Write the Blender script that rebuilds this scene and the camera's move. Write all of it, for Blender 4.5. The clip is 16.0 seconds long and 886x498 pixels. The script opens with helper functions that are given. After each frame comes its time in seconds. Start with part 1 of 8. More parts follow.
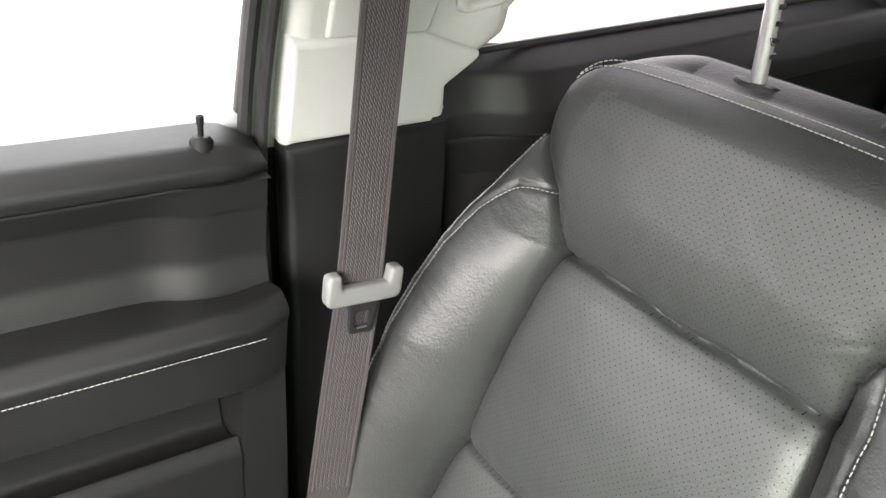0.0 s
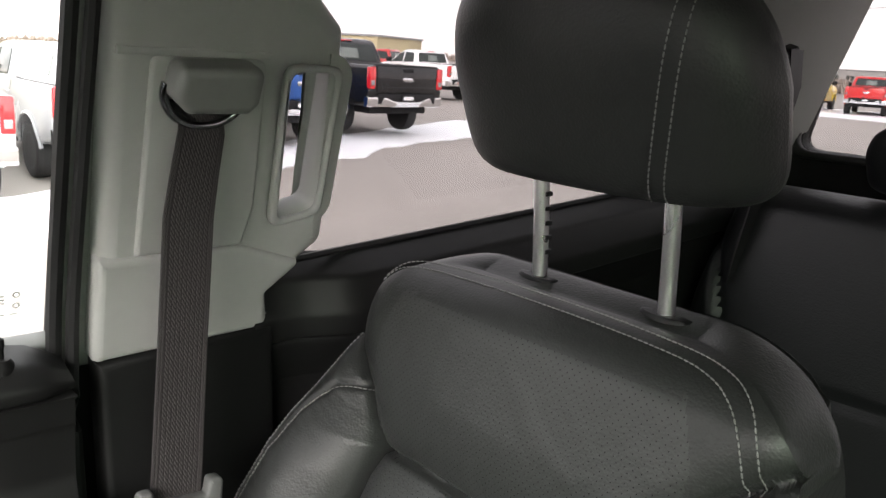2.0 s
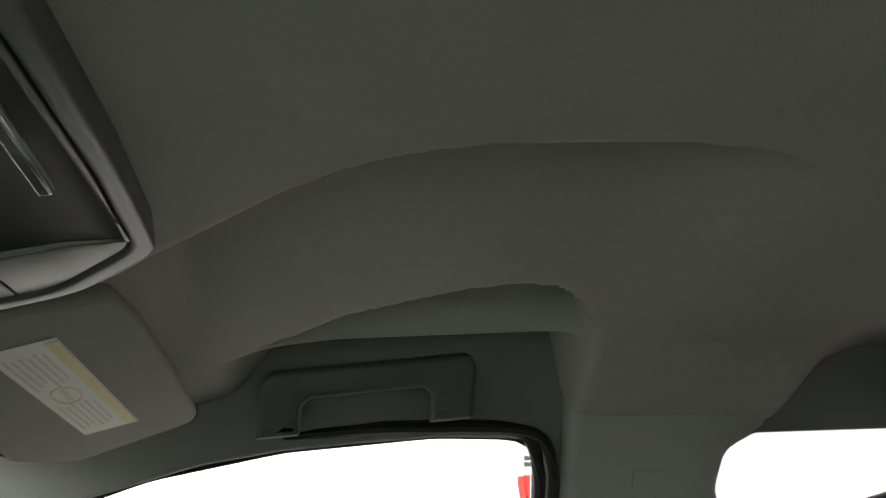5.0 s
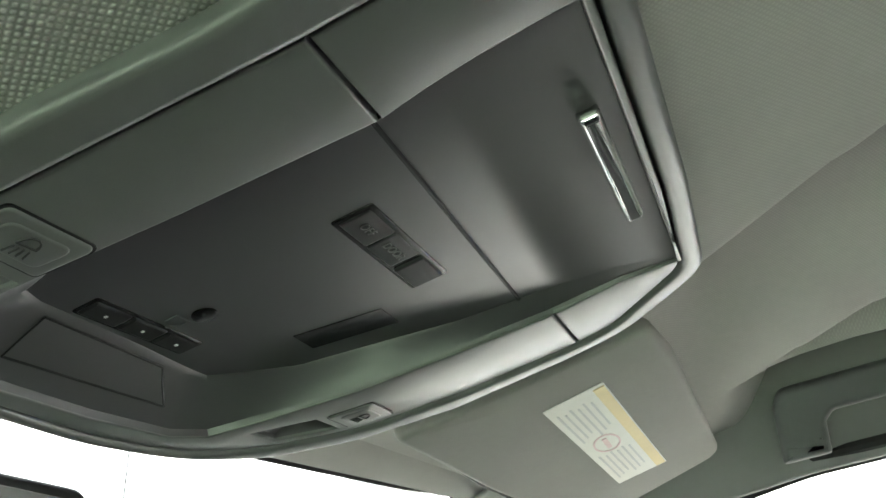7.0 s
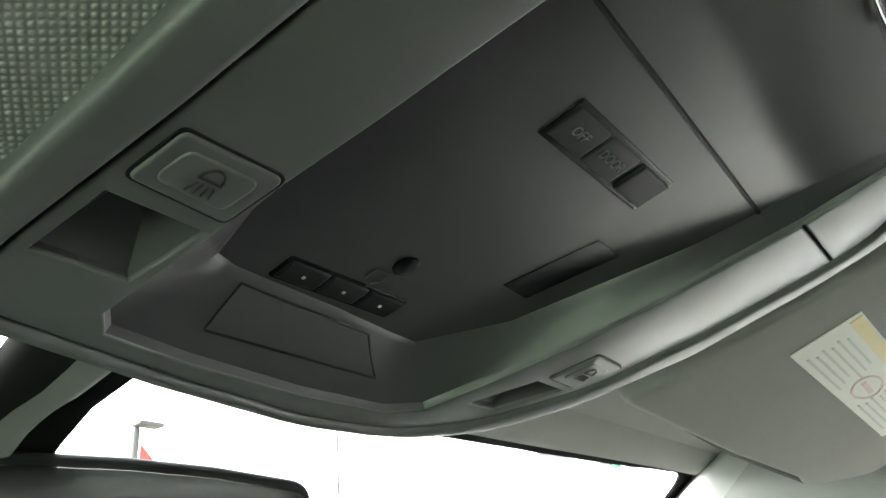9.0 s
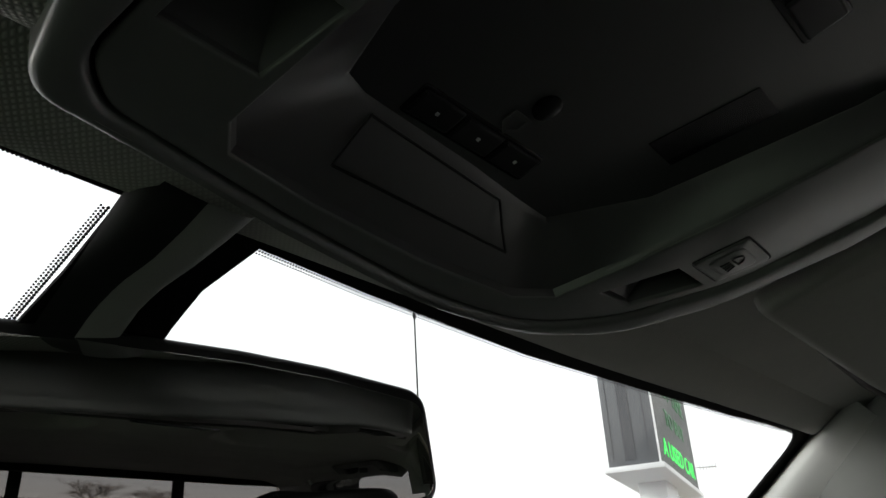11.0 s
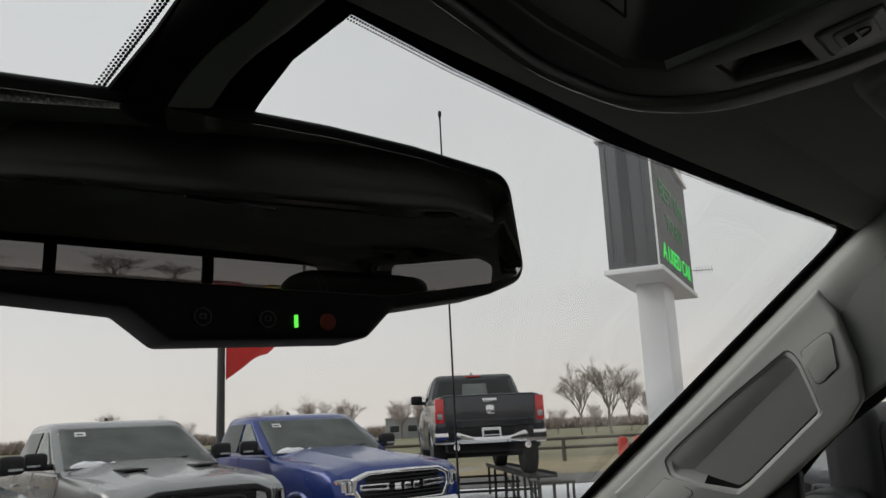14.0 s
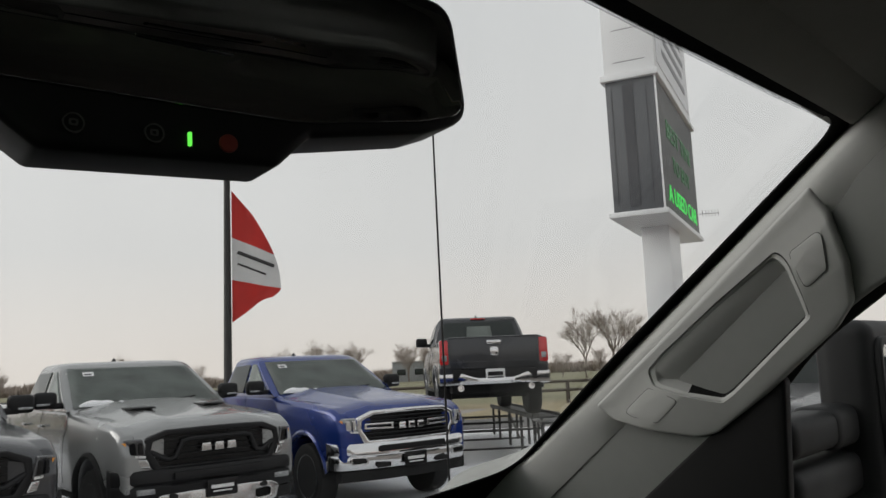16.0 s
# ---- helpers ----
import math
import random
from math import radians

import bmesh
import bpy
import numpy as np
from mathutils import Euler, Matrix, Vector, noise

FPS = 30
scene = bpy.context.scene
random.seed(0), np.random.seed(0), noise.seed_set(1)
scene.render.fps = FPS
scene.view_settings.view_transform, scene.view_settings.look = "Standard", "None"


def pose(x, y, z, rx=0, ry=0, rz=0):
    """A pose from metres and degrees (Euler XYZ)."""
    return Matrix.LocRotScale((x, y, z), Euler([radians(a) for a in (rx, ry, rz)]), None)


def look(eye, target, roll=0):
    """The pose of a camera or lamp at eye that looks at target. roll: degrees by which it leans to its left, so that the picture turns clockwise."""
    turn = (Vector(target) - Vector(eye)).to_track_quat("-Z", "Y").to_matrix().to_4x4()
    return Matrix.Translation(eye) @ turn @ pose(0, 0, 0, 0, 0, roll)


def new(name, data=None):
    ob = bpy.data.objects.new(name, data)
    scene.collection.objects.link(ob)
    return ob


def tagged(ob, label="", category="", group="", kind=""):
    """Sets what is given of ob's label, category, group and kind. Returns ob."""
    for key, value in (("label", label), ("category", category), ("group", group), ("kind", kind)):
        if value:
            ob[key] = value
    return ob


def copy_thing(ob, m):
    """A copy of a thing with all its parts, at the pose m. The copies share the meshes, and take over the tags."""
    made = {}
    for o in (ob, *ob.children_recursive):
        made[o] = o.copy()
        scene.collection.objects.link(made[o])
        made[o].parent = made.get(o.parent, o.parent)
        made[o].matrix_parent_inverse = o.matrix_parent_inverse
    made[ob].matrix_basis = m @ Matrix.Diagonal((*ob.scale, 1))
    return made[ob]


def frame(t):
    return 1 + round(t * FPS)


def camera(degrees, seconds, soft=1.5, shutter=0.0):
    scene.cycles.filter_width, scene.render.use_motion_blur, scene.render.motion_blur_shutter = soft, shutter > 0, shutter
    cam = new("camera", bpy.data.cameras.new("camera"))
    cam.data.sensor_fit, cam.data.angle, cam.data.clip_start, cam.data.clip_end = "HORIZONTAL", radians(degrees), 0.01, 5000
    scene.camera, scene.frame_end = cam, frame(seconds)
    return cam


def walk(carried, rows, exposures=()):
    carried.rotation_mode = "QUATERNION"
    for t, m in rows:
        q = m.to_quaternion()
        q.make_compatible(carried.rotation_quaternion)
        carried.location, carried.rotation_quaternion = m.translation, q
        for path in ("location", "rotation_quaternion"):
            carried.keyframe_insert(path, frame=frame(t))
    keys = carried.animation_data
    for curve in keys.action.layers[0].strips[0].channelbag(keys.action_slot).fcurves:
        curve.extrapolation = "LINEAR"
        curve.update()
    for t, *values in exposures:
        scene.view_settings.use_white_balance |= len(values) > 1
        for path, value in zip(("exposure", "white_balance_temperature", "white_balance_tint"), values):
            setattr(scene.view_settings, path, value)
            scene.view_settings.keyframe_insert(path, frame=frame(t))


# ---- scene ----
cam = camera(57.4, 16.0)
PATH = [
    (0, (0.079, 0.288, 1.736), (1.517, -0.748, 0.809), 4.9),
    (0.5, (0.068, 0.274, 1.75), (1.52, -0.826, 0.923), 4.3),
    (1, (0.064, 0.273, 1.751), (1.506, -0.905, 1.02), 4.2),
    (1.5, (0.033, 0.268, 1.772), (1.469, -0.978, 1.152), 3.8),
    (2, (0.006, 0.239, 1.757), (1.442, -1.074, 1.293), 3.3),
    (2.5, (-0.047, 0.247, 1.759), (1.411, -1.087, 1.452), 3.0),
    (3, (-0.091, 0.269, 1.759), (1.403, -1.061, 1.742), 2.8),
    (3.5, (-0.131, 0.292, 1.759), (1.401, -0.961, 2.049), 2.3),
    (4, (-0.147, 0.298, 1.758), (1.546, -0.649, 2.244), 2.6),
    (4.5, (-0.164, 0.315, 1.752), (1.613, -0.359, 2.373), 2.6),
    (4.9, (-0.219, 0.224, 1.755), (1.642, -0.007, 2.45), 3.2),
    (5, (-0.228, 0.227, 1.754), (1.636, 0.046, 2.456), 3.1),
    (5.2, (-0.228, 0.242, 1.758), (1.635, 0.154, 2.482), 2.6),
    (7.3, (-0.218, 0.341, 1.734), (1.352, 1.074, 2.515), -2.7),
    (7.5, (-0.219, 0.348, 1.735), (1.321, 1.137, 2.519), -3.1),
    (8, (-0.199, 0.358, 1.733), (1.281, 1.25, 2.523), -3.2),
    (8.2, (-0.191, 0.363, 1.732), (1.273, 1.274, 2.529), -3.6),
    (10.3, (-0.172, 0.393, 1.726), (1.178, 1.457, 2.535), -4.1),
    (10.5, (-0.172, 0.399, 1.714), (1.16, 1.462, 2.554), -4.1),
    (11, (-0.152, 0.435, 1.692), (1.243, 1.583, 2.55), -3.3),
    (11.5, (-0.158, 0.45, 1.69), (1.263, 1.612, 2.483), -3.2),
    (12, (-0.156, 0.469, 1.68), (1.275, 1.669, 2.396), -2.7),
    (12.5, (-0.153, 0.497, 1.671), (1.303, 1.72, 2.29), -2.8),
    (13, (-0.149, 0.499, 1.668), (1.335, 1.751, 2.149), -2.7),
    (13.5, (-0.16, 0.482, 1.684), (1.331, 1.746, 2.109), -2.7),
    (14, (-0.165, 0.479, 1.687), (1.324, 1.75, 2.094), -2.6),
    (14.5, (-0.158, 0.489, 1.69), (1.329, 1.769, 2.082), -2.6),
    (15, (-0.146, 0.494, 1.691), (1.342, 1.78, 2.055), -2.5),
    (15.5, (-0.125, 0.49, 1.675), (1.363, 1.783, 2.015), -2.6),
    (16, (-0.112, 0.484, 1.646), (1.38, 1.786, 1.921), -2.5),
]
# exposure and white balance follow the phone's own metering: seconds, stops, kelvin, tint
walk(cam, [(t, look(eye, target, roll)) for t, eye, target, roll in PATH],
     [(0.0, 4.2, 6700, 15), (0.5, 3.5, 6700, 15), (1.5, 2.75, 6700, 14), (2.5, 2.6, 6700, 12), (3.0, 2.1, 6700, 10), (3.5, 1.35, 6700, 9), (4.0, 1.15, 6700, 8), (4.5, 1.7, 6700, 8), (5.0, 2.6, 6700, 7), (7.4, 4.5, 6400, 3), (8.2, 4.32, 6400, 3), (10.3, 2.95, 6400, 5), (10.8, 1.70, 6500, 8), (11.4, 0.38, 6500, 9),
      (12.0, 0.12, 6500, 10), (16.0, 0.21, 6600, 11)])
MIR_PITCH, MIR_ROLL, MIR_YAW = -2.1, 0.0, -12.1

from mathutils.geometry import delaunay_2d_cdt

# ---------------------------------------------------------------- world and light
world = bpy.data.worlds.new("overcast")
scene.world = world
world.use_nodes = True
wn, wl = world.node_tree.nodes, world.node_tree.links
bg = wn["Background"]
sky = wn.new("ShaderNodeTexSky")
sky.sky_type = "NISHITA"
sky.sun_disc = False
sky.sun_elevation, sky.sun_rotation = radians(25), radians(-40)
sky.air_density, sky.dust_density = 1.0, 4.0
hsv = wn.new("ShaderNodeHueSaturation")
hsv.inputs["Saturation"].default_value = 0.1
hsv.inputs["Value"].default_value = 0.10
wl.new(sky.outputs[0], hsv.inputs["Color"])
tc = wn.new("ShaderNodeTexCoord")
sx = wn.new("ShaderNodeSeparateXYZ")
wl.new(tc.outputs["Generated"], sx.inputs[0])
cloud = wn.new("ShaderNodeTexNoise")
cloud.inputs["Scale"].default_value = 2.2
cloud.inputs["Detail"].default_value = 5
wl.new(tc.outputs["Generated"], cloud.inputs["Vector"])
ramp = wn.new("ShaderNodeValToRGB")
ramp.color_ramp.elements[0].position, ramp.color_ramp.elements[0].color = 0.0, (0.93, 0.87, 0.82, 1)
ramp.color_ramp.elements[1].position, ramp.color_ramp.elements[1].color = 0.55, (0.75, 0.77, 0.79, 1)
mid = ramp.color_ramp.elements.new(0.14)
mid.color = (0.78, 0.78, 0.78, 1)
wl.new(sx.outputs["Z"], ramp.inputs[0])
cm = wn.new("ShaderNodeMix")
cm.data_type, cm.blend_type = "RGBA", "MULTIPLY"
cm.inputs[0].default_value = 0.22
wl.new(ramp.outputs[0], cm.inputs[6])
wl.new(cloud.outputs["Fac"], cm.inputs[7])
mixw = wn.new("ShaderNodeMix")
mixw.data_type = "RGBA"
mixw.inputs[0].default_value = 0.85
wl.new(hsv.outputs[0], mixw.inputs[6])
wl.new(cm.outputs[2], mixw.inputs[7])
wl.new(mixw.outputs[2], bg.inputs["Color"])
bg.inputs["Strength"].default_value = 1.0

sun = new("sun", bpy.data.lights.new("sun", "SUN"))
sun.data.energy, sun.data.angle, sun.data.color = 1.0, radians(40), (1.0, 0.97, 0.93)
sun.matrix_world = look((0, 0, 0), (0.58, -0.70, -0.42))


# ---------------------------------------------------------------- materials
def mat(name, color, rough=0.5, metal=0.0, vary=0.12, scale=8.0, bump=0.0, bscale=300.0, coat=0.0, spec=0.5,
        kind="noise", per_object=0.0):
    """A surface with broad stains, fine grain and a bump of real-world size."""
    m = bpy.data.materials.new(name)
    m.use_nodes = True
    n, l = m.node_tree.nodes, m.node_tree.links
    b = n["Principled BSDF"]
    b.inputs["Roughness"].default_value, b.inputs["Metallic"].default_value = rough, metal
    b.inputs["Coat Weight"].default_value, b.inputs["Coat Roughness"].default_value = coat, 0.05
    b.inputs["Specular IOR Level"].default_value = spec
    co = n.new("ShaderNodeTexCoord")
    big = n.new("ShaderNodeTexNoise")
    big.inputs["Scale"].default_value, big.inputs["Detail"].default_value = scale, 4
    l.new(co.outputs["Object"], big.inputs["Vector"])
    fine = n.new("ShaderNodeTexNoise")
    fine.inputs["Scale"].default_value, fine.inputs["Detail"].default_value = scale * 14, 3
    l.new(co.outputs["Object"], fine.inputs["Vector"])
    add = n.new("ShaderNodeMath")
    add.operation = "MULTIPLY_ADD"
    l.new(fine.outputs["Fac"], add.inputs[0])
    add.inputs[1].default_value = 0.5
    l.new(big.outputs["Fac"], add.inputs[2])
    rmp = n.new("ShaderNodeMapRange")
    rmp.inputs["From Min"].default_value, rmp.inputs["From Max"].default_value = 0.45, 1.05
    rmp.inputs["To Min"].default_value, rmp.inputs["To Max"].default_value = 1 - vary, 1 + vary
    l.new(add.outputs[0], rmp.inputs["Value"])
    mul = n.new("ShaderNodeVectorMath")
    mul.operation = "SCALE"
    mul.inputs[0].default_value = color
    if per_object:
        oi = n.new("ShaderNodeObjectInfo")
        r2 = n.new("ShaderNodeMapRange")
        r2.inputs["To Min"].default_value, r2.inputs["To Max"].default_value = 1 - per_object, 1 + per_object
        l.new(oi.outputs["Random"], r2.inputs["Value"])
        mm = n.new("ShaderNodeMath")
        mm.operation = "MULTIPLY"
        l.new(r2.outputs[0], mm.inputs[0])
        l.new(rmp.outputs[0], mm.inputs[1])
        l.new(mm.outputs[0], mul.inputs["Scale"])
    else:
        l.new(rmp.outputs[0], mul.inputs["Scale"])
    l.new(mul.outputs[0], b.inputs["Base Color"])
    rr = n.new("ShaderNodeMapRange")
    rr.inputs["To Min"].default_value, rr.inputs["To Max"].default_value = max(0.02, rough - 0.08), min(1, rough + 0.08)
    l.new(big.outputs["Fac"], rr.inputs["Value"])
    l.new(rr.outputs[0], b.inputs["Roughness"])
    if bump:
        bp = n.new("ShaderNodeBump")
        bp.inputs["Strength"].default_value = bump
        bp.inputs["Distance"].default_value = 0.001
        if kind == "leather":
            tx = n.new("ShaderNodeTexVoronoi")
            tx.feature = "SMOOTH_F1"
            tx.inputs["Scale"].default_value = bscale
            l.new(co.outputs["Object"], tx.inputs["Vector"])
            # pulled wrinkles that run across the hide, on top of the pebbled grain
            pull_, wr, wm = n.new("ShaderNodeMapping"), n.new("ShaderNodeTexNoise"), n.new("ShaderNodeMath")
            pull_.inputs["Scale"].default_value = (0.55, 1.0, 1.7)
            wr.inputs["Scale"].default_value, wr.inputs["Detail"].default_value, wr.inputs["Distortion"].default_value = bscale * 0.30, 3, 0.8
            wm.operation, wm.inputs[1].default_value = "MULTIPLY_ADD", 0.8
            l.new(co.outputs["Object"], pull_.inputs["Vector"])
            l.new(pull_.outputs[0], wr.inputs["Vector"])
            l.new(wr.outputs["Fac"], wm.inputs[0])
            l.new(tx.outputs["Distance"], wm.inputs[2])
            l.new(wm.outputs[0], bp.inputs["Height"])
        elif kind == "knit":
            a = [n.new("ShaderNodeTexWave") for _ in range(2)]
            turn = n.new("ShaderNodeMapping")
            turn.inputs["Rotation"].default_value = (0, 0, 0.6)
            l.new(co.outputs["Object"], turn.inputs["Vector"])
            for w, axis in zip(a, ("X", "Y")):
                w.bands_direction = axis
                w.inputs["Scale"].default_value, w.inputs["Distortion"].default_value = bscale, 0.0
                l.new(turn.outputs[0], w.inputs["Vector"])
            mx = n.new("ShaderNodeMath")
            mx.operation = "MULTIPLY"
            l.new(a[0].outputs["Fac"], mx.inputs[0])
            l.new(a[1].outputs["Fac"], mx.inputs[1])
            l.new(mx.outputs[0], bp.inputs["Height"])
            # the gaps between the loops are darker
            gap = n.new("ShaderNodeMapRange")
            gap.inputs["From Max"].default_value = 0.5
            gap.inputs["To Min"].default_value, gap.inputs["To Max"].default_value = 0.70, 1.06
            l.new(mx.outputs[0], gap.inputs["Value"])
            # weave bump and gap contrast fade across x to fit the camera's view
            sp_, bump_fade, gap_fade = n.new("ShaderNodeSeparateXYZ"), n.new("ShaderNodeMapRange"), n.new("ShaderNodeMapRange")
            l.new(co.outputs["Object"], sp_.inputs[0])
            for q, lo, hi in ((bump_fade, bump * 1.3, bump * 0.15), (gap_fade, 0.50, 0.95)):
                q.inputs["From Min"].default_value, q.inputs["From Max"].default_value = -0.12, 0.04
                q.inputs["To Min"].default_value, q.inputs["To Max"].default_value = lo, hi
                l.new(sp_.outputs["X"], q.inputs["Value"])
            l.new(bump_fade.outputs[0], bp.inputs["Strength"])
            l.new(gap_fade.outputs[0], gap.inputs["To Min"])
            g2 = n.new("ShaderNodeVectorMath")
            g2.operation = "SCALE"
            l.new(mul.outputs[0], g2.inputs[0])
            l.new(gap.outputs[0], g2.inputs["Scale"])
            l.new(g2.outputs[0], b.inputs["Base Color"])
        else:
            tx = n.new("ShaderNodeTexNoise")
            tx.inputs["Scale"].default_value, tx.inputs["Detail"].default_value = bscale, 3
            l.new(co.outputs["Object"], tx.inputs["Vector"])
            l.new(tx.outputs["Fac"], bp.inputs["Height"])
        l.new(bp.outputs[0], b.inputs["Normal"])
    return m


def glass(name, tint, gloss=1.0):
    """Thin pane: clear or tinted, with a mirror-like skin that grows towards grazing angles."""
    m = bpy.data.materials.new(name)
    m.use_nodes = True
    n, l = m.node_tree.nodes, m.node_tree.links
    n.remove(n["Principled BSDF"])
    tr, gl = n.new("ShaderNodeBsdfTransparent"), n.new("ShaderNodeBsdfGlossy")
    mx, lw = n.new("ShaderNodeMixShader"), n.new("ShaderNodeLayerWeight")
    lw.inputs["Blend"].default_value = 0.5
    pw, sc = n.new("ShaderNodeMath"), n.new("ShaderNodeMath")
    pw.operation, sc.operation = "POWER", "MULTIPLY_ADD"
    pw.inputs[1].default_value, sc.inputs[1].default_value, sc.inputs[2].default_value = 5.0, 0.5, 0.018
    l.new(lw.outputs["Facing"], pw.inputs[0])
    l.new(pw.outputs[0], sc.inputs[0])
    tr.inputs["Color"].default_value = (*[c ** 0.5 for c in tint], 1)
    gl.inputs["Roughness"].default_value = 0.02
    gl.inputs["Color"].default_value = (gloss, gloss, gloss, 1)
    l.new(sc.outputs[0], mx.inputs[0])
    l.new(tr.outputs[0], mx.inputs[1])
    l.new(gl.outputs[0], mx.inputs[2])
    l.new(mx.outputs[0], n["Material Output"].inputs["Surface"])
    return m


def glow(name, color, strength):
    m = bpy.data.materials.new(name)
    m.use_nodes = True
    b = m.node_tree.nodes["Principled BSDF"]
    b.inputs["Base Color"].default_value = (*[c * 0.3 for c in color], 1)
    b.inputs["Emission Color"].default_value = (*color, 1)
    b.inputs["Emission Strength"].default_value = strength
    return m


def perforated(name, color, rough):
    """Leather pierced with a lattice of pinholes 6 mm apart."""
    m = mat(name, color, rough, vary=0.15, scale=7, bump=0.22, bscale=470, kind="leather")
    n, l = m.node_tree.nodes, m.node_tree.links
    co = n["Texture Coordinate"]
    sep = n.new("ShaderNodeSeparateXYZ")
    l.new(co.outputs["Object"], sep.inputs[0])
    out = []
    for ax, off in (("X", 0.0), ("Z", 0.0), ("X", 0.5), ("Z", 0.5)):
        a = n.new("ShaderNodeMath")
        a.operation = "MULTIPLY_ADD"
        a.inputs[1].default_value, a.inputs[2].default_value = 1 / 0.0075, off
        l.new(sep.outputs[ax], a.inputs[0])
        p = n.new("ShaderNodeMath")
        p.operation = "PINGPONG"
        p.inputs[1].default_value = 0.5
        l.new(a.outputs[0], p.inputs[0])
        out.append(p)
    holes = []
    for i in (0, 2):
        cb = n.new("ShaderNodeCombineXYZ")
        l.new(out[i].outputs[0], cb.inputs[0])
        l.new(out[i + 1].outputs[0], cb.inputs[1])
        ln = n.new("ShaderNodeVectorMath")
        ln.operation = "LENGTH"
        l.new(cb.outputs[0], ln.inputs[0])
        lt = n.new("ShaderNodeMath")
        lt.operation = "LESS_THAN"
        lt.inputs[1].default_value = 0.066
        l.new(ln.outputs["Value"], lt.inputs[0])
        holes.append(lt)
    mx = n.new("ShaderNodeMath")
    mx.operation = "MAXIMUM"
    l.new(holes[0].outputs[0], mx.inputs[0])
    l.new(holes[1].outputs[0], mx.inputs[1])
    b = n["Principled BSDF"]
    src = b.inputs["Base Color"].links[0].from_socket
    mix = n.new("ShaderNodeMix")
    mix.data_type = "RGBA"
    mix.inputs[7].default_value = (0.006, 0.006, 0.006, 1)
    l.new(mx.outputs[0], mix.inputs[0])
    l.new(src, mix.inputs[6])
    l.new(mix.outputs[2], b.inputs["Base Color"])
    sp_ = n.new("ShaderNodeMapRange")
    sp_.inputs["To Min"].default_value, sp_.inputs["To Max"].default_value = 0.5, 0.12
    l.new(mx.outputs[0], sp_.inputs["Value"])
    l.new(sp_.outputs[0], b.inputs["Specular IOR Level"])
    return m


LEATHER = mat("black leather", (0.021, 0.0223, 0.0218), 0.45, vary=0.18, scale=6, bump=0.30, bscale=470, kind="leather")
PERF = perforated("perforated black leather", (0.033, 0.0347, 0.0341), 0.45)
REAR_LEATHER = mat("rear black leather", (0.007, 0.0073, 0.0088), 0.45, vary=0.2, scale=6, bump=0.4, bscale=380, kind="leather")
THREAD = mat("grey thread", (0.21, 0.21, 0.205), 0.7)
PLASTIC = mat("black grained plastic", (0.0065, 0.0067, 0.0067), 0.58, vary=0.15, scale=9, bump=0.35, bscale=900, spec=0.16)
SOFT = mat("black soft-touch pad", (0.0085, 0.0087, 0.0087), 0.46, vary=0.15, scale=7, bump=0.3, bscale=1000, spec=0.3)
RUBBER = mat("black rubber seal", (0.010, 0.010, 0.0105), 0.6, vary=0.2, scale=30)
TRIM = mat("light grey trim plastic", (0.36, 0.365, 0.35), 0.55, vary=0.05, scale=5, bump=0.3, bscale=1100)
TRIM2 = mat("grey trim plastic", (0.20, 0.205, 0.197), 0.55, vary=0.05, scale=5, bump=0.3, bscale=1100)
CONSOLE = mat("grey console plastic", (0.112, 0.115, 0.112), 0.33, vary=0.05, scale=8, bump=0.05, bscale=1500)
# same plastic as CONSOLE, with the recess's shade put into its colour
CONSOLE_SHADE = mat("console plastic darkened for recesses", (0.060, 0.060, 0.063), 0.31, vary=0.05, scale=8, bump=0.05, bscale=1500)
KNIT = mat("light grey knitted headliner", (0.43, 0.425, 0.40), 0.95, vary=0.06, scale=10, bump=0.5, bscale=150, kind="knit", spec=0.1)
VISOR = mat("light grey visor cloth", (0.32, 0.315, 0.298), 0.9, vary=0.05, scale=12, bump=0.4, bscale=420, kind="knit", spec=0.15)
MOUNT = mat("dark grey mirror mount plastic", (0.22, 0.225, 0.215), 0.5, vary=0.06, bump=0.2, bscale=1100)
GLOSSBLACK = mat("gloss black plastic", (0.007, 0.007, 0.008), 0.25, vary=0.1, spec=0.3)
SATINBLACK = mat("satin black plastic", (0.011, 0.011, 0.012), 0.5, vary=0.15, scale=20, spec=0.25)
CHROME = mat("chrome", (0.75, 0.75, 0.76), 0.08, 1.0, vary=0.05)
POSTCHROME = mat("satin chrome", (0.95, 0.95, 0.95), 0.27, 1.0, vary=0.04)
DARKCHROME = mat("dark chrome", (0.30, 0.30, 0.31), 0.12, 1.0, vary=0.05)
STEEL = mat("brushed steel", (0.6, 0.6, 0.6), 0.25, 1.0, vary=0.08)
WEAVE = mat("grey belt thread", (0.048, 0.041, 0.043), 0.7, vary=0.15, scale=40)
WEB = mat("dark grey belt webbing", (0.026, 0.0225, 0.0235), 0.8, vary=0.12, scale=30, bump=0.9, bscale=700)
LATCH = mat("grey belt latch plastic", (0.13, 0.132, 0.13), 0.5, vary=0.05)
PAPER = mat("printed label paper", (0.74, 0.73, 0.68), 0.6, vary=0.04)
YELLOW = mat("yellow label print", (0.74, 0.62, 0.34), 0.6, vary=0.05)
PINK = mat("pale red print", (0.70, 0.55, 0.55), 0.6)
PRINT = mat("grey print", (0.56, 0.56, 0.55), 0.6)
DIMPRINT = mat("dim grey print", (0.085, 0.085, 0.085), 0.6)
DARKPRINT = mat("black print", (0.03, 0.03, 0.03), 0.6)
# trim plastic with the shade under the roof put into its colour
HANDLE_SHADE = mat("trim plastic darkened for handle shade", (0.085, 0.090, 0.088), 0.5, vary=0.05, bump=0.2, bscale=1100)
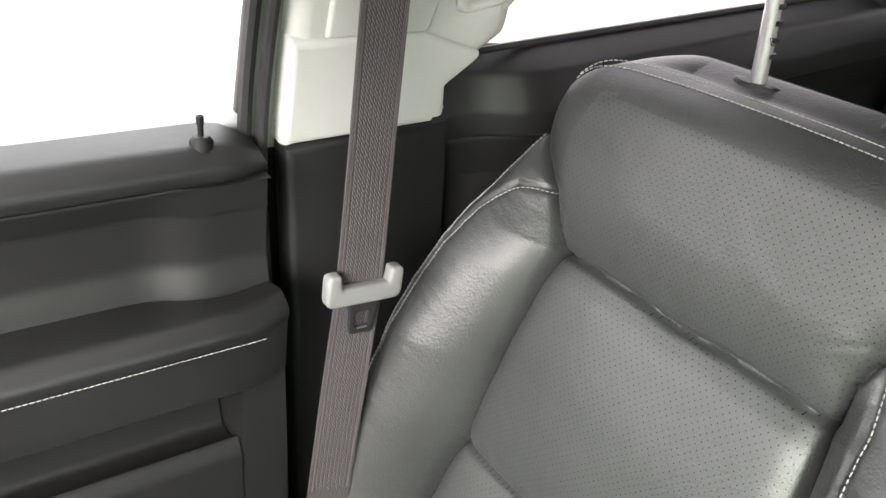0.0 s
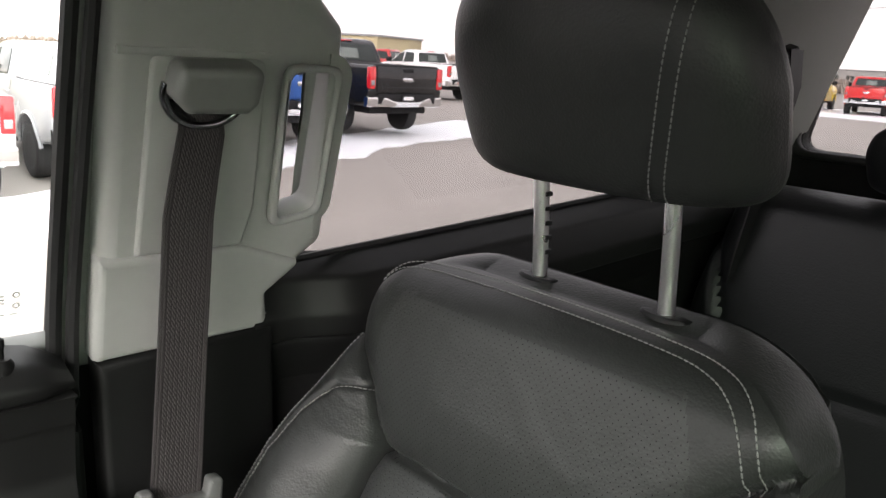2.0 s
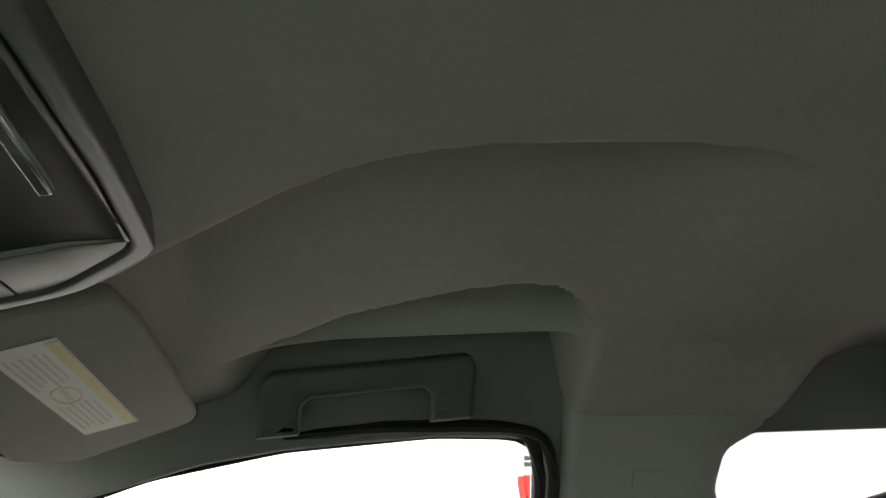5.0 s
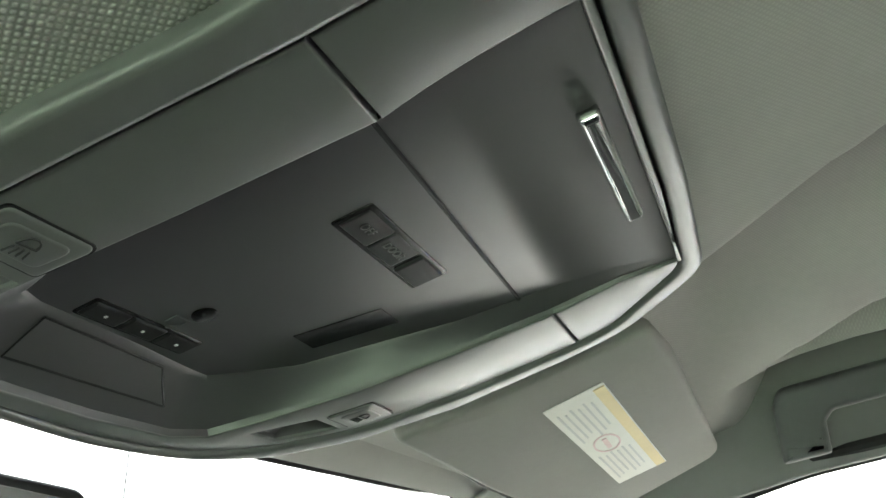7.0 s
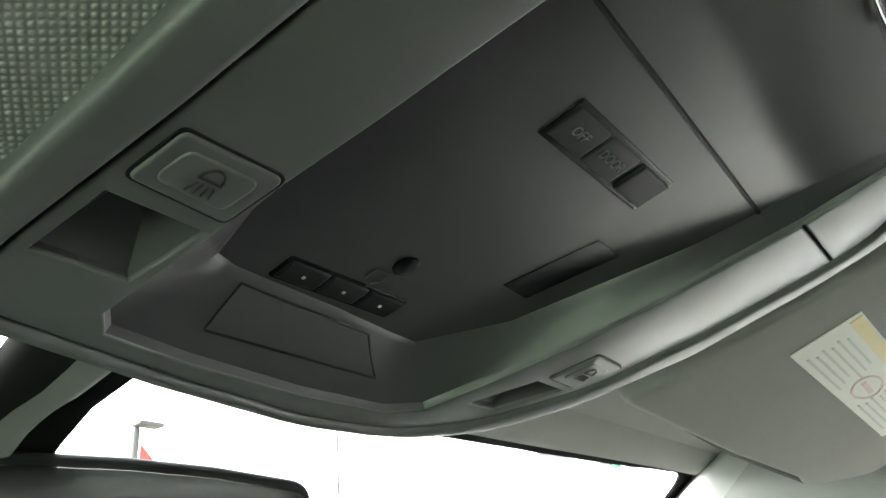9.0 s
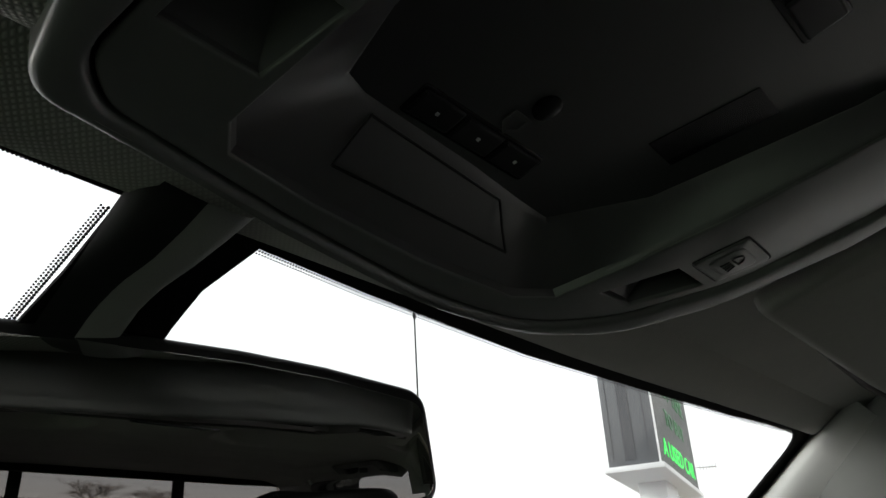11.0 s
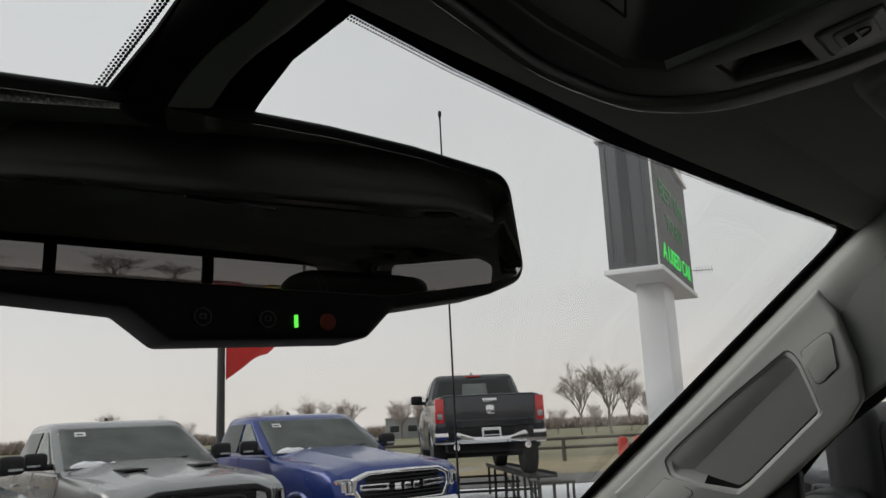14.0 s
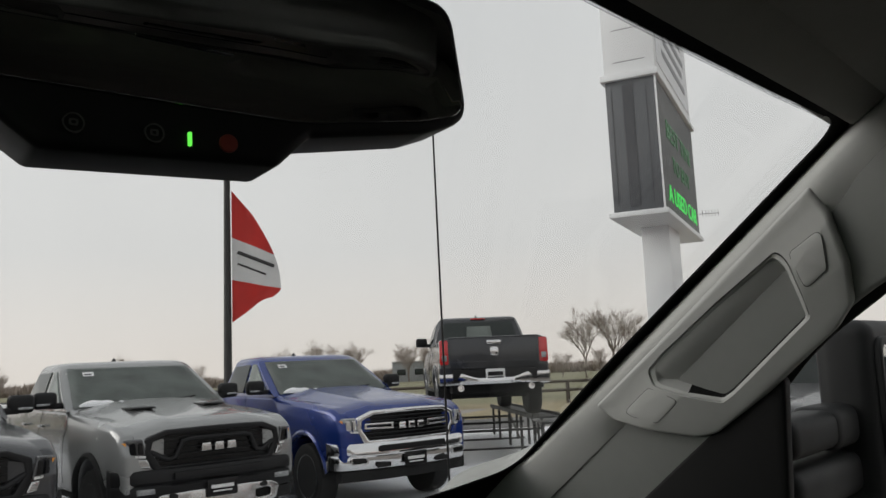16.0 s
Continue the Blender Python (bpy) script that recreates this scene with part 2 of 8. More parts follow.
FRIT = mat("black ceramic band", (0.006, 0.006, 0.006), 0.8, vary=0.1, spec=0.1)
MIRROR = mat("mirror glass", (0.38, 0.39, 0.375), 0.0, 1.0, vary=0.0)
MIRROR.node_tree.nodes["Principled BSDF"].inputs["Roughness"].links and MIRROR.node_tree.links.remove(
    MIRROR.node_tree.nodes["Principled BSDF"].inputs["Roughness"].links[0])
MIRROR.node_tree.nodes["Principled BSDF"].inputs["Roughness"].default_value = 0.0
CLEAR = glass("clear glass", (0.90, 0.92, 0.91))
TINTED = glass("privacy glass", (0.29, 0.28, 0.29))
# unseen pane, added to turn the light inside the cab green
CABIN_TINT = glass("green light-filter glass", (0.70, 0.92, 0.71))
LED = glow("green indicator", (0.15, 1.0, 0.1), 0.8)
SIGNGREEN = glow("green sign lamps", (0.05, 0.85, 0.12), 0.62)
SIGNDIM = glow("dim green sign lamps", (0.10, 0.32, 0.14), 0.18)


# ---------------------------------------------------------------- building helpers
def finish(name, bm, material, parent=None, label="", smooth=True, angle=40):
    bmesh.ops.recalc_face_normals(bm, faces=bm.faces)
    me = bpy.data.meshes.new(name)
    bm.to_mesh(me)
    bm.free()
    for m in material if isinstance(material, (list, tuple)) else [material]:
        me.materials.append(m)
    if smooth:
        me.shade_smooth()
        me.set_sharp_from_angle(angle=radians(angle))
    ob = new(name, me)
    if parent:
        ob.parent = parent
    if label:
        tagged(ob, label)
    return ob


def part(name, bm, material, parent, label="", smooth=True, angle=40):
    return finish(name, bm, material, parent, label, smooth, angle)


def thing(name, label, category, group="", kind="", at=(0, 0, 0)):
    ob = new(name)
    ob.location = at
    ob.empty_display_size = 0.05
    return tagged(ob, label, category, group, kind)


def rounded(pts, r, seg=5):
    """A closed outline with its corners rounded; r may be one radius or one a corner."""
    out, n = [], len(pts)
    rs = r if isinstance(r, (list, tuple)) else [r] * n
    for i in range(n):
        p, a, b = Vector(pts[i]), Vector(pts[i - 1]), Vector(pts[(i + 1) % n])
        da, db = (a - p), (b - p)
        la, lb = da.length, db.length
        if rs[i] <= 0 or la < 1e-6 or lb < 1e-6:
            out.append(tuple(p))
            continue
        da, db = da / la, db / lb
        ang = math.acos(max(-1, min(1, da.dot(db))))
        if ang > 3.05:
            out.append(tuple(p))
            continue
        t = min(rs[i] / math.tan(ang / 2), la * 0.49, lb * 0.49)
        s, e = p + da * t, p + db * t
        for k in range(seg + 1):
            f = k / seg
            q = s * (1 - f) ** 2 + p * 2 * f * (1 - f) + e * f ** 2
            out.append(tuple(q))
    return out


def smooth_line(pts, n=8, closed=False):
    """Catmull-Rom through the points."""
    P = [Vector(p) for p in pts]
    out, m = [], len(P)
    for i in range(m if closed else m - 1):
        if closed:
            a, b, c, d = P[i - 1], P[i], P[(i + 1) % m], P[(i + 2) % m]
        else:
            a, b, c, d = P[max(i - 1, 0)], P[i], P[i + 1], P[min(i + 2, m - 1)]
        for k in range(n):
            t = k / n
            out.append(0.5 * ((2 * b) + (c - a) * t + (2 * a - 5 * b + 4 * c - d) * t * t + (3 * b - a - 3 * c + d) * t ** 3))
    if not closed:
        out.append(P[-1])
    return out


def offset_loop(loop, d):
    """The loop moved sideways by d, to its left as it runs."""
    P = [Vector((p[0], p[1])) for p in loop]
    out, n = [], len(P)
    for i in range(n):
        a, b = (P[i] - P[i - 1]), (P[(i + 1) % n] - P[i])
        a = a.normalized() if a.length > 1e-9 else b.normalized()
        b = b.normalized() if b.length > 1e-9 else a
        na, nb = Vector((-a.y, a.x)), Vector((-b.y, b.x))
        m = na + nb
        m = m.normalized() if m.length > 1e-6 else na
        out.append(P[i] + m * (d / max(0.5, m.dot(na))))
    return out


def tidy(loop):
    out = []
    for p in loop:
        if not out or (Vector(p[:2]) - Vector(out[-1][:2])).length > 1e-5:
            out.append((p[0], p[1]))
    if (Vector(out[0]) - Vector(out[-1])).length < 1e-5:
        out.pop()
    return out


def plate(outline, holes=(), thick=0.01, bevel=0.0, to=None, res=2):
    """A flat board with holes and rounded rims, in x and y, its middle at z = 0; `to` carries its points into the world."""
    bm = bmesh.new()
    caps = {1: [], -1: []}
    for k, loop in enumerate((outline, *holes)):
        loop = tidy(loop)
        area = sum(a[0] * b[1] - a[1] * b[0] for a, b in zip(loop, loop[1:] + loop[:1]))
        if (area < 0) == (k == 0):
            loop = loop[::-1]
        levels = []
        steps = res + 1 if bevel else 0
        for s in range(steps, -1, -1):
            q = s / max(steps, 1) * math.pi / 2
            levels.append((bevel * (1 - math.cos(q)), -thick / 2 + bevel * (1 - math.sin(q))))
        levels += [(o, -z) for o, z in reversed(levels)]
        rings = []
        for o, z in levels:
            ring = offset_loop(loop, o) if o > 1e-7 else [Vector(p) for p in loop]
            rings.append([bm.verts.new((p.x, p.y, z)) for p in ring])
        for a, b in zip(rings, rings[1:]):
            for i in range(len(a)):
                j = (i + 1) % len(a)
                bm.faces.new((a[i], a[j], b[j], b[i]))
        caps[-1].append(rings[0])
        caps[1].append(rings[-1])
    for side_, loops in caps.items():
        pts, edges, flat = [], [], []
        for ring in loops:
            s = len(pts)
            pts += [Vector((v.co.x, v.co.y)) for v in ring]
            flat += ring
            edges += [(s + i, s + (i + 1) % len(ring)) for i in range(len(ring))]
        ov, oe, of, orig, _, _ = delaunay_2d_cdt(pts, edges, [], 1, 1e-7)
        ea = np.array([[*pts[a], *pts[b]] for a, b in edges])
        back_ = [flat[o[0]] if o else bm.verts.new((v.x, v.y, loops[0][0].co.z)) for v, o in zip(ov, orig)]
        for f in of:
            vs = [back_[i] for i in f]
            mx, my = sum(ov[i].x for i in f) / 3, sum(ov[i].y for i in f) / 3
            cross = (ea[:, 1] > my) != (ea[:, 3] > my)
            e2 = ea[cross]
            inside = np.count_nonzero(e2[:, 0] + (my - e2[:, 1]) / (e2[:, 3] - e2[:, 1]) * (e2[:, 2] - e2[:, 0]) > mx) % 2
            if inside and len(set(vs)) == 3:
                try:
                    bm.faces.new(vs if side_ > 0 else vs[::-1])
                except ValueError:
                    pass
    if to:
        for v in bm.verts:
            v.co = to(v.co)
    return bm


def lettering(text, size, thick=0.001, to=None):
    cu = bpy.data.curves.new("text", "FONT")
    cu.body, cu.size, cu.extrude, cu.align_x, cu.align_y = text, size, thick, "CENTER", "CENTER"
    ob = bpy.data.objects.new("text", cu)
    me = bpy.data.meshes.new_from_object(ob)
    bm = bmesh.new()
    bm.from_mesh(me)
    bpy.data.objects.remove(ob)
    bpy.data.curves.remove(cu)
    bpy.data.meshes.remove(me)
    if to:
        for v in bm.verts:
            v.co = to(v.co)
    return bm


def loft(rings, cap=True, close=True, bm=None):
    """A skin over rings of equal length."""
    bm = bm or bmesh.new()
    vs = [[bm.verts.new(p) for p in ring] for ring in rings]
    for a, b in zip(vs, vs[1:]):
        n = len(a)
        for i in range(n if close else n - 1):
            j = (i + 1) % n
            bm.faces.new((a[i], a[j], b[j], b[i]))
    if cap and close:
        bm.faces.new(vs[0][::-1])
        bm.faces.new(vs[-1])
    return bm


def tube(path, r, seg=8, bm=None, flat=1.0, up=(0, 0, 1)):
    """A round or flattened bar along a path; r is one radius or one a point."""
    P = [Vector(p) for p in path]
    rs = r if isinstance(r, (list, tuple)) else [r] * len(P)
    rings = []
    for i, p in enumerate(P):
        d = (P[min(i + 1, len(P) - 1)] - P[max(i - 1, 0)]).normalized()
        a = d.cross(Vector(up))
        a = (a if a.length > 1e-4 else d.cross(Vector((0, 1, 0)))).normalized()
        b = a.cross(d)
        rings.append([p + (a * math.cos(k * 2 * math.pi / seg) + b * math.sin(k * 2 * math.pi / seg) * flat) * rs[i] for k in range(seg)])
    return loft(rings, bm=bm)


def box(c, s, r=0.0, bm=None, m=None, seg=2):
    """A box of size s about c with rounded edges."""
    own = bmesh.new()
    bmesh.ops.create_cube(own, size=1)
    for v in own.verts:
        v.co = Vector((v.co.x * s[0], v.co.y * s[1], v.co.z * s[2]))
    if r:
        bmesh.ops.bevel(own, geom=own.edges[:], offset=r, segments=seg, profile=0.5, affect="EDGES")
    for v in own.verts:
        v.co = v.co + Vector(c)
        if m:
            v.co = m @ v.co
    if bm is None:
        return own
    join(bm, own)
    return bm


def join(bm, other):
    me = bpy.data.meshes.new("t")
    other.to_mesh(me)
    other.free()
    bm.from_mesh(me)
    bpy.data.meshes.remove(me)
    return bm


def lathe(profile, seg=24, axis="Y", c=(0, 0, 0)):
    """A turned body: pairs of radius and place along the axis."""
    rings = []
    for r, h in profile:
        ring = []
        for k in range(seg):
            a, s = math.cos(k * 2 * math.pi / seg) * r, math.sin(k * 2 * math.pi / seg) * r
            q = {"X": (h, a, s), "Y": (a, h, s), "Z": (a, s, h)}[axis]
            ring.append(Vector(q) + Vector(c))
        rings.append(ring)
    return loft(rings)


def moved(bm, m):
    for v in bm.verts:
        v.co = m @ v.co
    return bm


def sstep(a, b, x):
    t = max(0.0, min(1.0, (x - a) / (b - a)))
    return t * t * (3 - 2 * t)


def lerp_table(x, xs, ys):
    return float(np.interp(x, xs, ys))


def soft_table(x, xs, ys, w=0.03):
    return sum(lerp_table(x + d * w, xs, ys) for d in (-1, -0.66, -0.33, 0, 0.33, 0.66, 1)) / 7


def near_line(p, line):
    """The distance of a point in the plane from a polyline."""
    best = 9.0
    for (ax, ay), (bx, by) in zip(line, line[1:]):
        dx, dy = bx - ax, by - ay
        t = max(0, min(1, ((p[0] - ax) * dx + (p[1] - ay) * dy) / (dx * dx + dy * dy)))
        best = min(best, math.hypot(p[0] - ax - t * dx, p[1] - ay - t * dy))
    return best


def stitches(path, length, gap, r, bm=None, lift=0.0):
    """Short thread stitches laid end to end along a path."""
    bm = bm or bmesh.new()
    P = [Vector(p) for p in path]
    carry, pos = 0.0, 0.0
    seglen = [(b - a).length for a, b in zip(P, P[1:])]
    total = sum(seglen)

    def at(s):
        for a, b, d in zip(P, P[1:], seglen):
            if s <= d:
                return a.lerp(b, s / d if d else 0)
            s -= d
        return P[-1]

    while pos + length < total:
        a, b = at(pos), at(pos + length)
        mid = (a + b) / 2
        tube([a, mid, b], [r * 0.6, r, r * 0.6], 5, bm)
        pos += length + gap
    return bm

# ---------------------------------------------------------------- the cab's shell
XC = 0.09  # the truck's middle line


def S(y, z):
    """A place on the leaning side of the cab, by length and height."""
    return (y, (z - 1.44) * 1.053)


def side(co, off=0.0):
    """Side board coordinates to the world; off > 0 is outwards."""
    u, v, w = co
    w += off
    return Vector((0.82 - v * 0.3134 + w * 0.9497, u, 1.44 + v * 0.9497 + w * 0.3134))


def side_in(off):
    return lambda co: side(co, off)


def mirrored(f):
    def g(co):
        p = f(co)
        return Vector((2 * XC - p.x, p.y, p.z))
    return g


def lap(tab, close=True):
    return [S(*p) for p in tab]


FRONT_WIN = rounded(lap([(0.008, 1.455), (0.007, 1.878), (0.135, 1.871), (0.214, 1.860), (0.302, 1.846), (0.388, 1.826), (0.444, 1.806),
                         (0.50, 1.786), (0.60, 1.742), (0.70, 1.685), (0.80, 1.605), (0.90, 1.505), (0.94, 1.455)]),
                    [0.0, 0.045, 0.3, 0.3, 0.3, 0.3, 0.3, 0.3, 0.3, 0.3, 0.3, 0.02, 0], 6)
REAR_WIN = rounded(lap([(-0.21, 1.475), (-0.20, 1.60), (-0.184, 1.832), (-0.192, 1.874), (-0.234, 1.899), (-0.448, 1.919), (-0.70, 1.937), (-0.84, 1.944), (-0.912, 1.924), (-0.944, 1.870), (-0.995, 1.62), (-1.03, 1.50)]),
                   [0, 0, 0.02, 0.03, 0.03, 0.3, 0.3, 0.04, 0.05, 0.1, 0.1, 0.02], 6)
SIDE_OUT = lap([(-1.45, 1.42), (-1.45, 2.07), (-0.60, 2.07), (0.0, 2.06), (0.25, 2.04), (0.40, 1.97), (0.55, 1.90), (0.655, 1.845), (0.69, 1.812), (0.80, 1.725),
                (1.22, 1.43), (1.22, 1.42)])
# the unseen driver's window opening, widened to the belt line to let in light
DOORWAY = rounded(lap([(0.03, 1.41), (0.026, 1.90), (0.135, 1.892), (0.302, 1.866), (0.444, 1.826), (0.60, 1.77), (0.70, 1.715), (0.80, 1.64), (0.90, 1.54), (1.02, 1.41)]),
                  [0.0, 0.05, 0.3, 0.3, 0.3, 0.3, 0.3, 0.3, 0.3, 0.0], 6)
WEST_OUT = SIDE_OUT[:-2] + lap([(1.22, 1.42), (1.03, 1.42)]) + DOORWAY[::-1][1:-1] + lap([(0.03, 1.42)])
tagged(finish("wall_east", plate(SIDE_OUT, [FRONT_WIN, REAR_WIN], 0.03, 0.006, side_in(0.02)), TRIM2), "grey moulded upper side of the cab", "wall", kind="structure")
tagged(finish("wall_west", plate(WEST_OUT, [REAR_WIN], 0.03, 0.0, mirrored(side_in(0.02))), TRIM2), "grey moulded upper side of the cab", "wall", kind="structure")


# ---- headliner
def roof_z(x, y):
    z = lerp_table(y, (-1.6, -0.6, 0.0, 0.25, 0.40, 0.55, 0.69), (2.03, 2.03, 1.985, 1.955, 1.925, 1.885, 1.858))
    z -= 0.035 * ((x - 0.05) / 0.6) ** 2 * (1 - sstep(0.38, 0.62, y))
    edge = soft_table(y, (-0.1, -0.02, 0.05, 0.12, 0.20, 0.25, 0.30, 0.334, 0.372, 0.42), (0.22, 0.175, 0.163, 0.16, 0.168, 0.192, 0.232, 0.263, 0.296, 0.34))
    fade = sstep(-0.10, 0.06, y) * (1 - sstep(0.36, 0.44, y))
    z += 0.046 * sstep(-0.002, 0.016, x - edge) * fade * (1 - 0.85 * sstep(0.02, 0.30, x - edge))
    z += 0.034 * sstep(-0.004, 0.040, (2 * XC - x) - edge) * fade * (1 - 0.8 * sstep(0.0, 0.30, 2 * XC - x - edge))
    # hollow above the grab handle
    for xx in (x, 2 * XC - x):
        lip = soft_table(y, (-0.03, 0.0, 0.03, 0.061, 0.097, 0.14, 0.20, 0.24, 0.268, 0.305, 0.36), (0.56, 0.53, 0.464, 0.424, 0.419, 0.424, 0.452, 0.473, 0.500, 0.526, 0.57), 0.010)
        f2 = sstep(-0.02, 0.03, y) * (1 - sstep(0.29, 0.37, y))
        z += 0.070 * sstep(-0.004, 0.012, xx - lip) * (1 - 0.90 * math.exp(-((xx - 0.552) / 0.018) ** 2)) * f2
        z += 0.030 * sstep(0.46, 0.57, xx) * sstep(-0.76, -0.66, y) * (1 - sstep(-0.37, -0.25, y))
    # a raised field over the rear seats
    z += 0.035 * sstep(0.0, -0.05, y + 0.419 + 0.318 * (abs(x - XC) - 0.073)) * sstep(-1.30, -1.10, y) * (1 - sstep(0.28, 0.40, abs(x - XC)))
    # it curls down over the heads of the pillars
    for xx in (x, 2 * XC - x):
        z -= 0.05 * sstep(0.54, 0.66, xx) * (sstep(-0.30, -0.24, y) * (1 - sstep(-0.02, 0.05, y)) + sstep(-0.97, -1.03, y))
    # it rolls down to meet the overhead console on the driver's side
    roll = sstep(-0.34, -0.13, x) * sstep(0.20, 0.34, y) * (1 - sstep(-0.082, -0.066, x)) * (1 - sstep(0.60, 0.655, y))
    z += (1.909 - 0.28 * (y - 0.38) - 0.0145 * max(0.0, min(1.0, (y - 0.39) / 0.14)) - z) * roll
    return z


bm = bmesh.new()
nx, ny = 260, 300
grid = []
for j in range(ny + 1):
    y = -1.45 + (0.70 + 1.45) * (j / ny) ** 0.8
    row = []
    for i in range(nx + 1):
        half = 0.70 - 0.07 * sstep(0.3, 0.66, y)
        x = XC - half + 2 * half * i / nx
        row.append(bm.verts.new((x, y, roof_z(x, y))))
    grid.append(row)
for a, b in zip(grid, grid[1:]):
    for i in range(nx):
        bm.faces.new((a[i], a[i + 1], b[i + 1], b[i]))
geom = bmesh.ops.extrude_face_region(bm, geom=bm.faces[:])
for v in geom["geom"]:
    if isinstance(v, bmesh.types.BMVert):
        v.co.z += 0.05
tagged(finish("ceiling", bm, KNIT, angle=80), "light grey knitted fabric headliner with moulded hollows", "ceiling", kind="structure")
# the roof skin above and the header over the windshield
tagged(finish("roof_panel", box((XC, -0.4, 2.10), (1.5, 2.3, 0.03), 0.01), PLASTIC), "outer roof skin of the pickup cab", "roof", kind="structure")

# ---- floor, back wall, dash
tagged(finish("floor", box((XC, 0.1, 0.72), (1.8, 3.1, 0.04)), PLASTIC), "black floor of the cab", "floor", kind="structure")


def back(co):
    return Vector((co[0], -1.40 - co[2], co[1]))


BW = rounded([(XC - 0.652, 1.615), (XC - 0.577, 1.957), (XC + 0.577, 1.957), (XC + 0.652, 1.615)], [0.03, 0.06, 0.06, 0.03])
tagged(finish("wall_south", plate([(XC - 0.85, 0.74), (XC - 0.85, 2.08), (XC + 0.85, 2.08), (XC + 0.85, 0.74)], [BW], 0.05, 0.006, back), PLASTIC),
       "black rear wall of the cab", "wall", kind="structure")
w = thing("window_rear", "sliding rear window of the cab with two black bars", "window", kind="structure")
part("glass_pane", plate(BW, (), 0.004, 0, lambda c: back(c) + Vector((0, -0.01, 0))), TINTED, w)
for x in (XC - 0.215, XC + 0.215):
    part("window_bar", box((x, -1.405, 1.785), (0.034, 0.02, 0.35), 0.004), RUBBER, w)
part("window_seal", plate(rounded([(XC - 0.670, 1.600), (XC - 0.590, 1.972), (XC + 0.590, 1.972), (XC + 0.670, 1.600)], [0.03, 0.07, 0.07, 0.03]),
                          [BW], 0.02, 0.006, lambda c: back(c) + Vector((0, 0.03, 0))), RUBBER, w)

# lower sides and firewall close the cab
for nm, sx, y0, y1 in (("lower_wall_east", 1, -1.475, 1.275), ("lower_wall_west", -1, -1.475, 1.475)):
    tagged(finish(nm, box((XC + sx * 0.80, (y0 + y1) / 2, 1.085), (0.05, y1 - y0, 0.70)), PLASTIC), "black lower side of the cab", "wall", kind="structure")
tagged(finish("wall_north", box((XC, 1.45, 1.05), (1.7, 0.05, 0.66)), PLASTIC), "black firewall behind the dashboard", "wall", kind="structure")
dash = thing("dashboard", "black soft-touch dashboard under the windshield", "dashboard")
rings = []
for k in range(25):
    x = XC - 0.74 + 1.48 * k / 24
    f = 1 - 0.02 * ((x - XC) / 0.74) ** 2
    rings.append([(x, 1.43, 1.33), (x, 1.25, 1.345), (x, 1.05, 1.345 * f), (x, 0.93, 1.33 * f), (x, 0.86, 1.28), (x, 0.84, 1.18), (x, 0.90, 1.05), (x, 1.43, 0.95)])
part("pad", loft(rings), SOFT, dash)
part("glovebox_lid", box((XC + 0.38, 0.845, 1.10), (0.42, 0.02, 0.16), 0.008), PLASTIC, dash)

# ---- glass of the doors
for nm, win, material, label in (("window_1", FRONT_WIN, CLEAR, "clear front door glass with small etched marks"),
                                 ("window_2", REAR_WIN, TINTED, "grey-tinted rear door glass")):
    for near, wrap in ((True, side_in(0.045)), (False, mirrored(side_in(0.045)))):
        if nm == "window_1" and not near:
            win, material, label = DOORWAY, CABIN_TINT, "green light-filter glass in the driver's door, unseen"
        w = thing(nm, label, "window", kind="structure")
        if nm == "window_2":  # the pane runs on inside its channel
            mid = sum((Vector(q) for q in win), Vector((0, 0))) / len(win)
            win = [tuple(mid.lerp(Vector(q), 1.07)) for q in win] if near else win
        pane = part("glass_pane", plate(win, (), 0.004, 0, wrap), material, w)
        pane.visible_shadow = material is not CLEAR
        if nm == "window_1" and near:
            bmk = bmesh.new()
            for j, (yy, zz, ww, hh) in enumerate([(0.036, 1.494, 0.007, 0.007), (0.055, 1.494, 0.016, 0.0016), (0.055, 1.490, 0.016, 0.0016), (0.055, 1.486, 0.016, 0.0016), (0.036, 1.482, 0.007, 0.007),
                                                  (0.055, 1.479, 0.010, 0.006), (0.085, 1.476, 0.008, 0.005), (0.110, 1.475, 0.007, 0.007), (0.055, 1.473, 0.016, 0.0016), (0.038, 1.473, 0.006, 0.0016)]):
                c = S(yy, zz)
                if ww == hh:
                    ring = [(c[0] + math.cos(a) * ww / 2, c[1] + math.sin(a) * ww / 2) for a in np.linspace(0, 2 * math.pi, 13)[:-1]]
                    inner = [(c[0] + math.cos(a) * ww / 3.2, c[1] + math.sin(a) * ww / 3.2) for a in np.linspace(0, 2 * math.pi, 13)[:-1]]
                    join(bmk, plate(ring, [inner], 0.0006, 0, side_in(0.041)))
                else:
                    join(bmk, plate([(c[0] - ww / 2, c[1] - hh / 2), (c[0] + ww / 2, c[1] - hh / 2), (c[0] + ww / 2, c[1] + hh / 2), (c[0] - ww / 2, c[1] + hh / 2)], (), 0.0006, 0, side_in(0.041)))
            part("etched_mark", bmk, PRINT, w, "small grey etched glass marks")

# ---- windshield
WS_N = Vector((0, 0.6, 0.8))


def ws(co):
    """Windshield board coordinates: x across, y down the slope from the header."""
    u, v, w = co
    return Vector((u, 0.691 + v * 0.8, 1.848 - v * 0.6)) + WS_N * w


